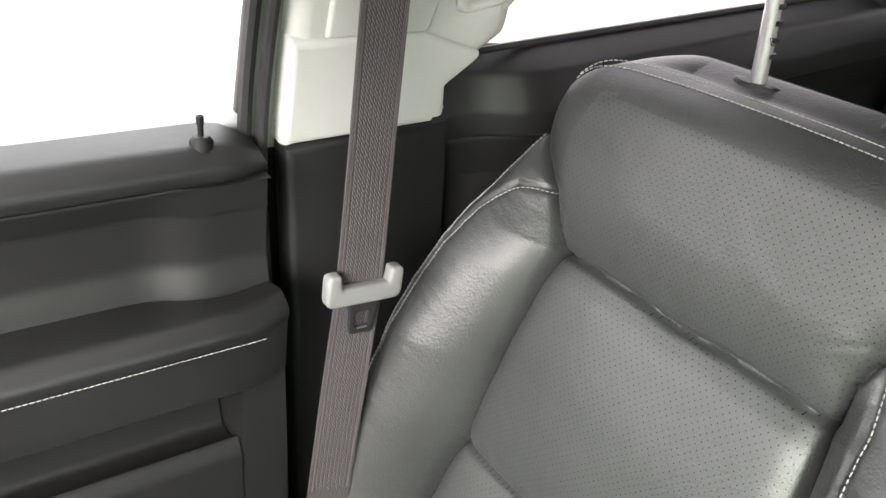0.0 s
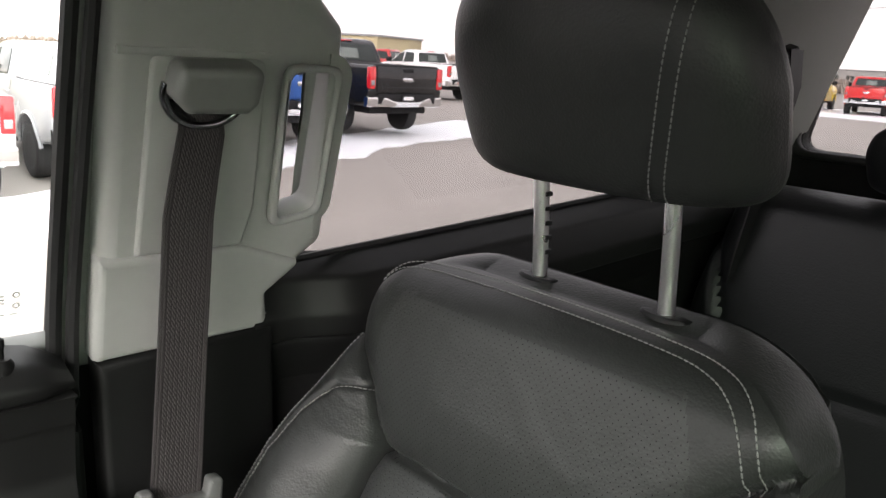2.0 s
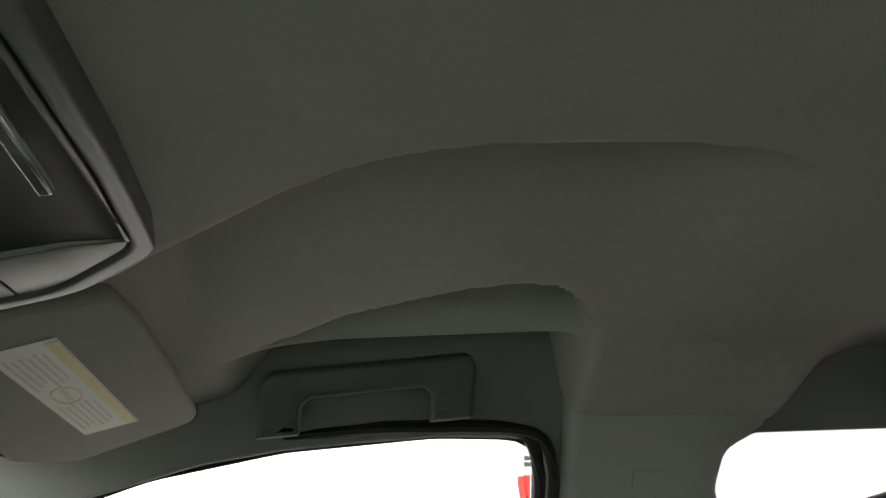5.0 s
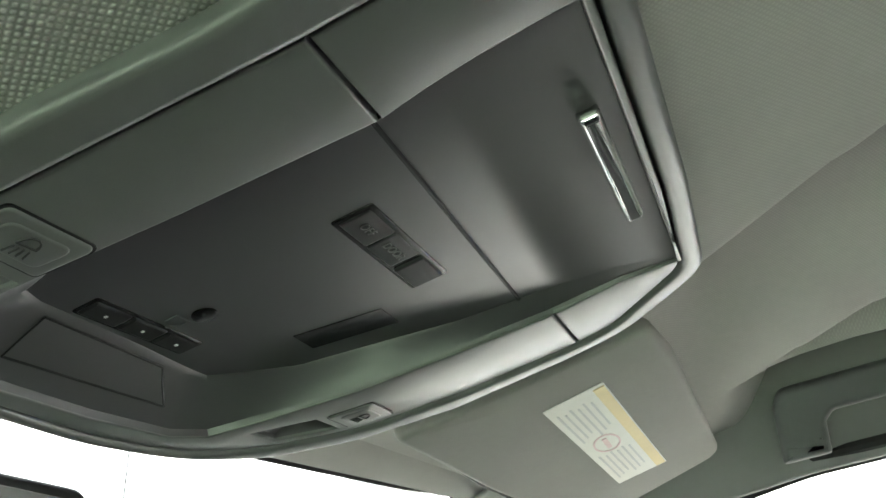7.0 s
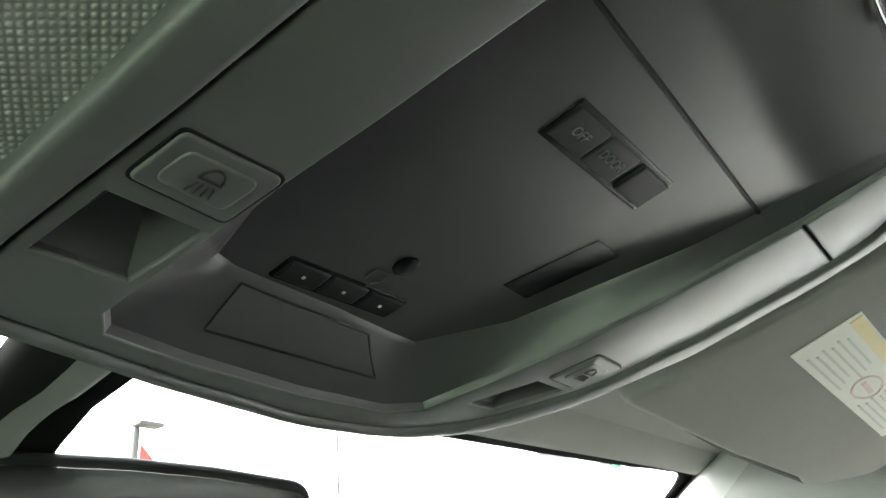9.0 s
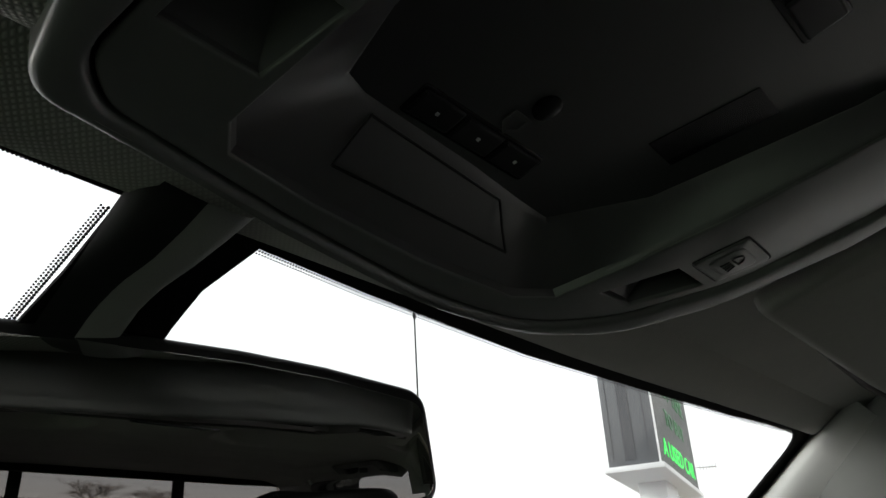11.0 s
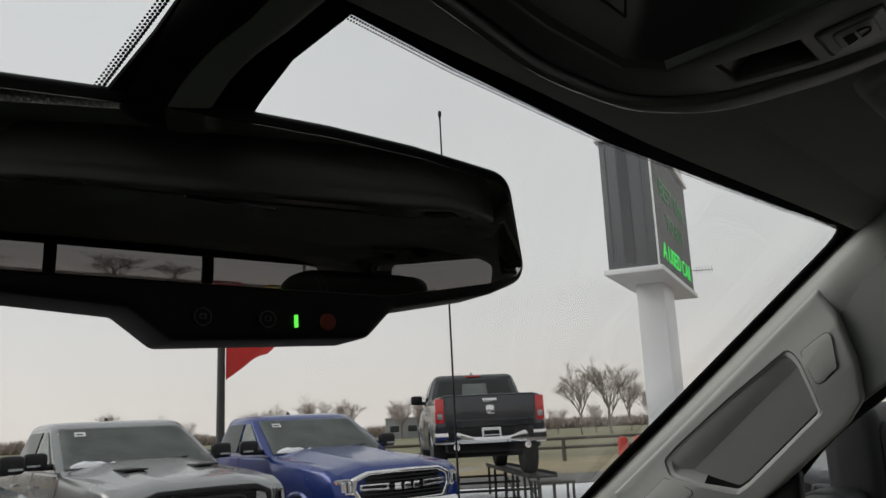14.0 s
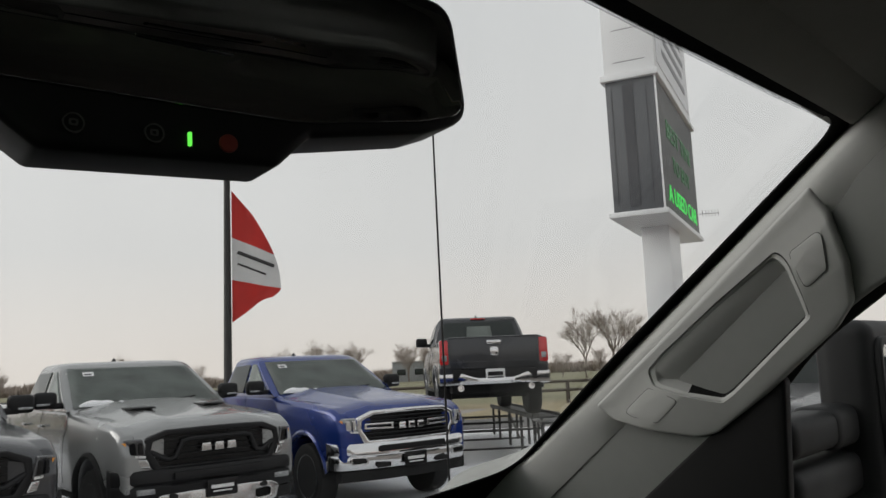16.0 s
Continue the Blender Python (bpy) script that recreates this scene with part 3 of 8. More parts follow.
shield = thing("windshield", "clear windshield with a black dotted edge band", "windshield", kind="structure")
WS_OUT = rounded([(XC - 0.64, -0.04), (XC + 0.72, -0.04), (XC + 0.86, 0.99), (XC - 0.77, 0.99)], [0.02, 0.02, 0.02, 0.02])
WS_IN = rounded([(XC - 0.575, -0.004), (0.036, 0.0062), (0.110, 0.0095), (0.25, 0.0122), (0.40, 0.0074), (0.55, 0.0022), (0.7085, -0.0065), (0.7185, 0.075), (0.734, 0.206), (0.7566, 0.3975), (0.800, 0.590), (0.70, 0.613), (0.50, 0.650), (XC, 0.68), (XC - 0.66, 0.62)], [0.05, 0.3, 0.3, 0.4, 0.4, 0.4, 0.036, 0.3, 0.3, 0.3, 0.045, 0.3, 0.3, 0.3, 0.05], 8)
part("glass_pane", plate(WS_OUT, (), 0.005, 0, lambda c: ws(c) + WS_N * 0.012), CLEAR, shield).visible_shadow = False
part("edge_band", plate(WS_OUT, [WS_IN], 0.002, 0, lambda c: ws(c) + WS_N * 0.006), FRIT, shield, "black ceramic edge band")
bmd = bmesh.new()


def dots(bm, a, b, inward, n, rows=3, r0=0.00085):
    """Rows of shrinking ceramic dots along an edge."""
    a, b, inward = Vector(a), Vector(b), Vector(inward)
    for k in range(rows):
        for i in range(n):
            p = a.lerp(b, (i + (0.5 if k % 2 else 0)) / n) + inward * (0.0010 + k * 0.0015)
            r = r0 * (1 - 0.17 * k)
            vs = [bm.verts.new(ws((p.x + math.cos(q) * r, p.y + math.sin(q) * r, 0.006))) for q in np.linspace(0, 2 * math.pi, 7)[:-1]]
            bm.faces.new(vs)


for (xa, va), (xb, vb) in (((0.040, 0.0060), (0.110, 0.0092)), ((0.110, 0.0092), (0.25, 0.0110)), ((0.25, 0.0110), (0.40, 0.0066)), ((0.40, 0.0068), (0.55, 0.0018)), ((0.55, 0.0018), (0.67, -0.0038))):
    dots(bmd, (xa, va - 0.001), (xb, vb - 0.001), (0, 1), int((xb - xa) / 0.0016))
dots(bmd, (-0.045, 0.0010), (-0.45, -0.0060), (0, 1), 260)
dots(bmd, (-0.0235, 0.012), (-0.0330, 0.072), (-1, 0), 40)
dots(bmd, (0.0285, 0.034), (0.0262, 0.062), (1, 0), 17, 1, 0.0008)
part("edge_dots", bmd, FRIT, shield, "rows of black ceramic dots", smooth=False)
part("mount_patch", plate(rounded([(-0.022, -0.02), (0.052, -0.02), (0.0396, 0.0092), (0.0288, 0.033), (0.0262, 0.055), (0.0262, 0.14), (-0.040, 0.14), (-0.0327, 0.0687), (-0.0274, 0.0422), (-0.0238, 0.0140)],
                                  [0, 0, 0.004, 0.006, 0.02, 0.01, 0.01, 0.02, 0.02, 0.01]), (), 0.002, 0, lambda c: ws(c) + WS_N * 0.004), FRIT, shield, "black ceramic patch behind the mirror")

# header trim over the windshield
hd = bmesh.new()
rings = []
for k in range(31):
    x = XC - 0.62 + 1.28 * k / 30
    up = lerp_table(abs(x - XC), (0.20, 0.30, 0.40, 0.55, 0.64), (0.0018, 0.0045, 0.0078, 0.0118, 0.0135))  # the edge climbs towards the corners
    dy, dz = -0.8 * up, 0.6 * up
    rings.append([(x, 0.62, 1.90), (x, 0.655 + dy, 1.858 + dz), (x, 0.680 + dy, 1.846 + dz), (x, 0.691 + dy, 1.845 + dz), (x, 0.694 + dy, 1.852 + dz), (x, 0.70, 1.90)])
tagged(finish("trim_header", loft(rings), KNIT, angle=70), "light grey header trim above the windshield", "trim", kind="structure")

# ---- A-pillars
APT, APB = Vector((0.683, 0.688, 1.853)), Vector((0.835, 1.34, 1.37))
AP_U = (APB - APT).normalized()
AP_V = (Vector((0.765, 0.70, 1.695)) - APT)
AP_V = (AP_V - AP_U * AP_V.dot(AP_U)).normalized()
AP_N = AP_U.cross(AP_V).normalized()
if AP_N.x > 0:
    AP_N = -AP_N


def apil(co):
    return APT + AP_U * co[0] + AP_V * co[1] + AP_N * co[2]


AP_LEN = (APB - APT).length
for nm, wrap in (("trim_pillar_east", apil), ("trim_pillar_west", mirrored(apil))):
    rings = []
    for k in range(60):
        u = -0.06 + (AP_LEN + 0.08) * k / 59
        dent = 0.040 * sstep(0.115, 0.150, u) * (1 - sstep(0.300, 0.350, u))  # room behind the pull handle
        wdt = 0.108 - 0.018 * sstep(0.34, 0.52, u)
        v0 = 0.0195 - 0.021 * max(0.0, u) - 0.055 * sstep(0.56, 0.76, u)
        swell = sstep(0.02, 0.075, u) * (1 - sstep(0.405, 0.50, u))  # the trim swells up to meet the handle's face
        ring = []
        for v, w in ((v0, -0.014), (v0 + 0.0015, -0.003), (v0 + 0.006, 0.001 + 0.005 * swell), (0.034, 0.003 + 0.006 * swell), (0.044, 0.005 + 0.005 * swell - 0.6 * dent), (0.062, 0.005 - dent), (wdt - 0.034, 0.004 - dent), (wdt - 0.020, 0.001 - dent), (wdt - 0.009, -0.005 - dent * 0.8), (wdt - 0.002, -0.014 - dent * 0.5), (wdt + 0.001, -0.030 - dent * 0.3), (v0, -0.045)):
            ring.append(wrap((u, v, w)))
        rings.append(ring)
    tagged(finish(nm, loft(rings), TRIM, angle=60), "light grey windshield pillar trim", "trim", kind="structure")

# ---------------------------------------------------------------- pillar, doors and belts
pil = thing("pillar_trim", "light grey centre pillar trim with a see-through grab loop", "pillar trim", kind="structure")
P_OUT = lap([(-0.004, 1.975), (-0.010, 1.745), (-0.020, 1.437), (-0.222, 1.443), (-0.211, 1.490), (-0.276, 1.543), (-0.262, 1.68), (-0.247, 1.779), (-0.186, 1.830), (-0.196, 1.878), (-0.240, 1.910), (-0.250, 1.975)])
P_HOLE = rounded(lap([(-0.189, 1.738), (-0.243, 1.738), (-0.251, 1.588), (-0.204, 1.578)]), 0.012)
part("upper_shell", plate(rounded(P_OUT, [0.01, 0, 0.004, 0.004, 0.006, 0.02, 0, 0.012, 0.03, 0.03, 0.01, 0.01]), [P_HOLE], 0.050, 0.020, side_in(0.011), res=4), TRIM, pil)
part("hole_rim", plate(rounded(lap([(-0.181, 1.745), (-0.250, 1.745), (-0.259, 1.582), (-0.194, 1.570)]), 0.016), [P_HOLE], 0.010, 0.004, side_in(-0.014)), TRIM, pil)
part("lower_step", plate(rounded(lap([(-0.016, 1.556), (-0.021, 1.438), (-0.219, 1.4435), (-0.208, 1.489), (-0.250, 1.525), (-0.165, 1.556)]), [0.006, 0.004, 0.004, 0.004, 0.01, 0.02]), (), 0.026, 0.009, side_in(-0.006), res=4), TRIM, pil)
part("belt_channel", plate(rounded(lap([(-0.048, 1.748), (-0.052, 1.556), (-0.165, 1.556), (-0.172, 1.60), (-0.160, 1.748)]), [0.008, 0.002, 0.004, 0.01, 0.012]), (), 0.012, 0.004, side_in(-0.013)), TRIM, pil)
part("top_seam", plate(rounded(lap([(-0.018, 1.755), (-0.018, 1.748), (-0.165, 1.748), (-0.165, 1.755)]), 0.001), (), 0.006, 0.002, side_in(-0.013)), TRIM, pil)
part("badge", plate(rounded(lap([(-0.085, 1.855), (-0.085, 1.835), (-0.130, 1.836), (-0.130, 1.856)]), 0.003), (), 0.003, 0.0008, side_in(-0.0145)), TRIM, pil)
part("lower_shell", plate(lap([(-0.021, 1.437), (-0.03, 0.80), (-0.235, 0.80), (-0.224, 1.443)]), (), 0.036, 0.012,
                          lambda c: Vector((0.812 + c[2] - 0.01 * sstep(1.44, 1.2, 1.44 + c[1]) , c[0], 1.44 + c[1] * 0.9497))), PLASTIC, pil, "black grained lower pillar shell")

# seals along the door edge
for nm, yy, off, r in (("door_seal", 0.016, -0.002, 0.0075), ("body_seal", 0.001, -0.010, 0.0065)):
    pts = [Vector((0.815 + off, yy - 0.006, 0.90)), Vector((0.815 + off, yy - 0.005, 1.2)), side((*S(yy - 0.004, 1.44), off)), side((*S(yy, 1.65), off)), side((*S(yy, 1.80), off)),
           side((*S(yy + 0.003, 1.85), off)), side((*S(yy + 0.02, 1.882), off)), side((*S(yy + 0.06, 1.888), off)), side((*S(yy + 0.13, 1.883), off + 0.006)),
           side((*S(yy + 0.22, 1.874), off + 0.014)), side((*S(yy + 0.34, 1.853), off + 0.024)), side((*S(yy + 0.45, 1.824), off + 0.030))]
    tagged(finish(nm, tube(smooth_line(pts, 6), r, 8), RUBBER), "black rubber seal along the front door", "door seal", kind="structure")

# ---- front door lining
door = thing("door_1", "black front door lining with padded armrest and map pocket", "door", kind="structure")
FR = plate(rounded(lap([(-0.012, 1.44), (-0.014, 1.895), (0.12, 1.892), (0.30, 1.868), (0.45, 1.828), (0.60, 1.764), (0.75, 1.668), (0.97, 1.44)]), [0, 0.05, 0.3, 0.3, 0.3, 0.3, 0.3, 0]),
           [FRONT_WIN[1:-1] and rounded(lap([(0.012, 1.442), (0.011, 1.872), (0.135, 1.866), (0.302, 1.840), (0.444, 1.802), (0.60, 1.737), (0.75, 1.637), (0.93, 1.45), (0.93, 1.442)]), [0, 0.045, 0.3, 0.3, 0.3, 0.3, 0.3, 0, 0])],
           0.012, 0.003, side_in(0.030))
part("window_frame", FR, RUBBER, door, "black window frame")


def sweep_door(profile, y0, y1, n=24, bend=lambda x, y, z: (x, y, z)):
    rings = []
    for k in range(n + 1):
        y = y0 + (y1 - y0) * k / n
        rings.append([Vector(bend(x, y, z)) for x, z in profile])
    return loft(rings)


def rounded_profile(pts, r):
    return rounded(pts, r, 4)


part("top_pad", sweep_door(rounded_profile([(0.83, 1.456), (0.808, 1.470), (0.772, 1.460), (0.753, 1.442), (0.757, 1.427), (0.83, 1.420)], [0, 0.004, 0.020, 0.016, 0.004, 0]), 0.008, 1.0, 60,
                           bend=lambda x, y, z: (x + 0.014 * (1 - sstep(0.005, 0.045, y)) * sstep(0.82, 0.76, x), y, z - 0.024 * (1 - sstep(0.0, 0.07, y)) ** 2 * sstep(1.425, 1.47, z))), SOFT, door, "soft black pad below the glass")
part("inner_panel", sweep_door(rounded_profile([(0.83, 1.428), (0.762, 1.425), (0.778, 1.39), (0.785, 1.335), (0.772, 1.285), (0.83, 1.27)], [0, 0.004, 0.03, 0.04, 0.02, 0]), 0.010, 1.0, 60,
                               bend=lambda x, y, z: (x + (0.018 * sstep(0.07, 0.13, y) - 0.010) * (0.765 < x < 0.82), y, z)), SOFT, door)
arm = sweep_door(rounded_profile([(0.83, 1.288), (0.775, 1.297), (0.712, 1.315), (0.690, 1.302), (0.696, 1.287), (0.704, 1.224), (0.83, 1.215)], [0, 0.02, 0.02, 0.012, 0.003, 0.006, 0]), 0.012, 1.0, 24,
                 bend=lambda x, y, z: (x + 0.02 * (1 - sstep(0.01, 0.05, y)) * (x < 0.8), y, z + 0.02 * (sstep(0.05, 0.16, y)) * (x > 0.74) * (z > 1.28) * 0.4))
part("armrest", arm, SOFT, door, "padded black armrest with grey stitching")
st = bmesh.new()
stitches([(0.6905, 0.045 + 0.02 * k, 1.2895) for k in range(40)], 0.0040, 0.0012, 0.0006, st)
part("armrest_stitching", st, THREAD, door)
part("pocket", sweep_door(rounded_profile([(0.83, 1.222), (0.795, 1.220), (0.802, 1.15), (0.795, 1.115), (0.757, 1.118), (0.745, 1.140), (0.733, 1.120), (0.74, 0.86), (0.83, 0.85)], [0, 0.006, 0.02, 0.01, 0.008, 0.006, 0.02, 0, 0]), 0.06, 1.0), PLASTIC, door, "black map pocket")
part("end_panel", sweep_door(rounded_profile([(0.83, 1.226), (0.730, 1.223), (0.728, 1.10), (0.738, 0.86), (0.83, 0.85)], 0.004), 0.010, 0.058, 6), PLASTIC, door)
lp = lathe([(0.0015, 1.488), (0.0036, 1.4865), (0.0038, 1.480), (0.0028, 1.477), (0.0028, 1.468), (0.0075, 1.4675), (0.0110, 1.463), (0.0110, 1.445)], 16, "Z", (0.777, 0.068, 0))
part("lock_pin", lp, PLASTIC, door, "black door lock pin")
part("mirror_sail", plate(rounded([(0.815, 1.42), (0.785, 1.615), (0.80, 1.615), (1.02, 1.44), (1.02, 1.42)], 0.006), (), 0.02, 0.004, lambda c: Vector((0.83 - 0.3 * max(0, c[1] - 1.44) + c[2], c[0], c[1]))), PLASTIC, door, "black mirror cover panel")

# ---- rear door lining
rdoor = thing("door_2", "black rear door lining below tinted glass", "door", kind="structure")
part("top_pad", sweep_door(rounded_profile([(0.842, 1.492), (0.808, 1.512), (0.768, 1.487), (0.752, 1.445), (0.756, 1.415), (0.842, 1.41)], [0, 0.004, 0.02, 0.02, 0.004, 0]), -1.2, -0.200, 40,
                           bend=lambda x, y, z: (min(0.842, x + 0.045 * sstep(-0.34, -0.235, y)), y, z + 0.055 * (-0.22 - y))), SOFT, rdoor)
part("window_seal", tube([Vector((0.806, y, 1.512 + 0.055 * (-0.22 - y))) for y in np.linspace(-1.1, -0.21, 12)], 0.0045, 6), RUBBER, rdoor, "black rubber seal along the glass")
part("inner_panel", sweep_door(rounded_profile([(0.83, 1.42), (0.768, 1.415), (0.785, 1.36), (0.780, 1.1), (0.77, 0.8), (0.83, 0.8)], 0.01), -1.2, -0.205, 40,
                               bend=lambda x, y, z: (min(0.83, x + 0.035 * sstep(-0.34, -0.235, y)), y, z + 0.055 * (-0.22 - y))), PLASTIC, rdoor)
part("window_frame", plate(rounded(lap([(-0.20, 1.44), (-0.165, 1.83), (-0.195, 1.915), (-0.64, 1.950), (-0.80, 1.960), (-0.985, 1.960), (-1.03, 1.70), (-1.09, 1.47)]), [0, 0.02, 0.03, 0.3, 0.2, 0.05, 0.1, 0]),
                           [rounded(lap([(-0.212, 1.47), (-0.182, 1.832), (-0.190, 1.874), (-0.234, 1.897), (-0.448, 1.917), (-0.70, 1.935), (-0.84, 1.942), (-0.920, 1.915), (-0.954, 1.835), (-0.995, 1.62), (-1.02, 1.50)]), [0, 0.02, 0.03, 0.03, 0.3, 0.3, 0.04, 0.05, 0.1, 0.1, 0.02])], 0.010, 0.003, side_in(0.028)), RUBBER, rdoor)
part("rear_seal", plate(rounded(lap([(-0.80, 1.947), (-0.849, 1.9425), (-0.902, 1.9265), (-0.930, 1.903), (-0.940, 1.865), (-0.978, 1.68), (-1.03, 1.48), (-1.085, 1.48), (-1.037, 1.65), (-1.011, 1.779), (-1.003, 1.849), (-0.987, 1.916), (-0.967, 1.942), (-0.927, 1.957), (-0.861, 1.957)]), [0, 0.03, 0.03, 0.03, 0.05, 0.1, 0, 0, 0.1, 0.1, 0.05, 0.03, 0.02, 0.03, 0.02]), (), 0.024, 0.008, side_in(-0.004), res=3), RUBBER, rdoor, "thick black rear door seal")
tagged(finish("trim_rear_pillar", plate(lap([(-1.09, 1.46), (-1.05, 1.65), (-1.008, 1.85), (-0.975, 1.945), (-0.975, 1.98), (-1.40, 1.99), (-1.40, 1.45)]), (), 0.02, 0.006, side_in(-0.006)), TRIM2), "grey rear pillar trim", "trim", kind="structure")

# ---- front seat belt
belt = thing("seat_belt", "dark grey front seat belt hanging with its latch plate", "seat belt")


def strip(path, half, thick=0.0014, bm=None):
    """A webbing strap: pairs of centre and half-width vector."""
    rings = []
    for c, h in path:
        c, h = Vector(c), Vector(h)
        n = Vector((1, 0, 0.1)) * thick
        rings.append([c - h - n, c + h - n, c + h + n, c - h + n])
    return loft(rings, bm=bm)


BELT = [((0.716, -0.099, 1.705), (0.0, 0.0205, 0.002)), ((0.712, -0.097, 1.675), (0.0, 0.0225, 0.002)), ((0.7125, -0.0895, 1.635), (0.0, 0.0235, 0.002)), ((0.712, -0.083, 1.596), (0.0, 0.0245, 0.002)),
        ((0.706, -0.072, 1.47), (0.0, 0.0245, 0.003)), ((0.702, -0.063, 1.36), (0.002, 0.0245, 0.004)), ((0.701, -0.058, 1.30), (0.003, 0.0243, 0.004)),
        ((0.704, -0.045, 1.18), (0.004, 0.0243, 0.004)), ((0.708, -0.030, 1.03), (0.004, 0.0242, 0.004)), ((0.712, -0.015, 0.85), (0.004, 0.024, 0.004))]
fine = []
for (c0, h0), (c1, h1) in zip(BELT, BELT[1:]):
    for k in range(6):
        fine.append((Vector(c0).lerp(Vector(c1), k / 6), Vector(h0).lerp(Vector(h1), k / 6)))
fine.append(BELT[-1])
part("webbing", strip(fine, 0), WEB, belt)
# the twill: slanted threads in columns, with a braided edge on both sides
weave = bmesh.new()
run = [0.0]
for (c0, h0), (c1, h1) in zip(fine, fine[1:]):
    run.append(run[-1] + (Vector(c1) - Vector(c0)).length)


def on_belt(s, f, lift):
    k = max(i for i in range(len(run) - 1) if run[i] <= s or i == 0)
    u = (s - run[k]) / (run[k + 1] - run[k])
    c = Vector(fine[k][0]).lerp(Vector(fine[k + 1][0]), u)
    return c + Vector(fine[k][1]).lerp(Vector(fine[k + 1][1]), u) * f + Vector((-lift, 0, 0))


COLS = [(-0.98, -0.90, 1, 0.0032), (-0.88, -0.80, -1, 0.0032)] + [(-0.76 + 0.19 * k, -0.76 + 0.19 * k + 0.15, 1, 0.0052) for k in range(8)] + [(0.80, 0.88, -1, 0.0032), (0.90, 0.98, 1, 0.0032)]
for k, (f0, f1, way, step) in enumerate(COLS):
    s = 0.004 + step * (0.5 * (k % 2))
    while s < 0.66:
        up, th = way * step * 0.55, step * 0.26
        quad = [on_belt(s + a, f, l) for a, f, l in ((up - th, f0, 0.0015), (-up - th, f1, 0.0015), (-up + th, f1, 0.0015), (up + th, f0, 0.0015))]
        top = [q.lerp(sum(quad, Vector()) / 4, 0.25) + Vector((-0.0006, 0, 0)) for q in quad]
        vq, vt = [weave.verts.new(q) for q in quad], [weave.verts.new(q) for q in top]
        weave.faces.new(vt)
        for i in range(4):
            weave.faces.new((vq[i], vq[(i + 1) % 4], vt[(i + 1) % 4], vt[i]))
        s += step
part("webbing_weave", weave, WEAVE, belt, "slanted threads woven along the strap")
LM = Matrix.Translation((0.698, -0.060, 1.318)) @ Euler((radians(4), 0, 0)).to_matrix().to_4x4() @ Matrix.Scale(1.0, 4)
lt = plate(rounded([(-0.043, -0.016), (0.043, -0.016), (0.043, 0.020), (0.028, 0.020), (0.026, 0.004), (-0.026, 0.004), (-0.028, 0.020), (-0.043, 0.020)], [0.010, 0.010, 0.007, 0.004, 0.002, 0.002, 0.004, 0.007]),
           (), 0.016, 0.004, lambda c: LM @ Vector((-c[2] - 0.004, c[0], c[1])))
part("latch_body", lt, LATCH, belt, "grey plastic latch body")
tg = plate(rounded([(-0.014, -0.052), (0.014, -0.052), (0.017, -0.014), (-0.017, -0.014)], 0.004), [rounded([(-0.008, -0.044), (0.008, -0.044), (0.008, -0.026), (-0.008, -0.026)], 0.003)], 0.004, 0.001,
           lambda c: LM @ Vector((-c[2] - 0.007, c[0], c[1])))
part("tongue", tg, SATINBLACK, belt, "black coated steel tongue")
part("tongue_edge", plate([(-0.006, -0.0455), (0.006, -0.0455), (0.006, -0.0435), (-0.006, -0.0435)], (), 0.0045, 0, lambda c: LM @ Vector((-c[2] - 0.0072, c[0], c[1]))), STEEL, belt)
guide = thing("belt_guide", "grey belt anchor cover with a dark steel ring", "belt guide")
cover = plate(rounded(lap([(-0.060, 1.750), (-0.058, 1.722), (-0.074, 1.708), (-0.132, 1.708), (-0.141, 1.718), (-0.141, 1.752)]), [0.010, 0.010, 0.010, 0.008, 0.008, 0.012]), (), 0.036, 0.009, lambda c: side((c[0], c[1], c[2] - 0.034 - 0.10 * (c[1] - 0.30))), res=4)
part("cover", cover, TRIM2, guide)
ringp = [side((*S(-0.098 + 0.040 * math.cos(a), 1.722 + 0.032 * math.sin(a)), -0.026)) for a in np.linspace(math.pi * 0.93, math.pi * 2.07, 24)]
part("ring", tube(ringp, 0.0042, 10), DARKCHROME, guide, "dark chromed steel ring")
part("ring_pad", tube([side((*S(-0.099 + 0.030 * math.cos(a), 1.712 + 0.020 * math.sin(a)), -0.020)) for a in np.linspace(math.pi, math.pi * 2, 12)], 0.006, 8), SATINBLACK, guide)

# rear belt
rb = thing("seat_belt", "black rear seat belt against the rear pillar", "seat belt")
part("webbing", strip([((0.655, -1.13, 1.80), (0.0, 0.022, 0.0)), ((0.645, -1.12, 1.74), (0, 0.022, 0)), ((0.66, -1.10, 1.6), (0, 0.022, 0)), ((0.68, -1.07, 1.40), (0, 0.022, 0))], 0), SATINBLACK, rb)
part("guide", plate(rounded(lap([(-1.085, 1.80), (-1.085, 1.745), (-1.165, 1.74), (-1.150, 1.82)]), 0.01), (), 0.02, 0.004, side_in(-0.03)), SATINBLACK, rb)

# ---------------------------------------------------------------- seats
SEAT_O = Vector((0.45, -0.224, 1.365))
SEAT_A, SEAT_N = Vector((0, -0.2873, 0.9578)), Vector((0, 0.9578, 0.2873))
OUT_GROOVE = [(0.240, 0.118), (0.215, 0.085), (0.184, 0.055), (0.166, 0.025), (0.155, 0.0), (0.187, -0.25), (0.205, -0.36)]
BOLSTER_SEAM = [(0.184, 0.055), (0.222, 0.045), (0.248, 0.010), (0.268, -0.06), (0.280, -0.16), (0.282, -0.26), (0.272, -0.38)]


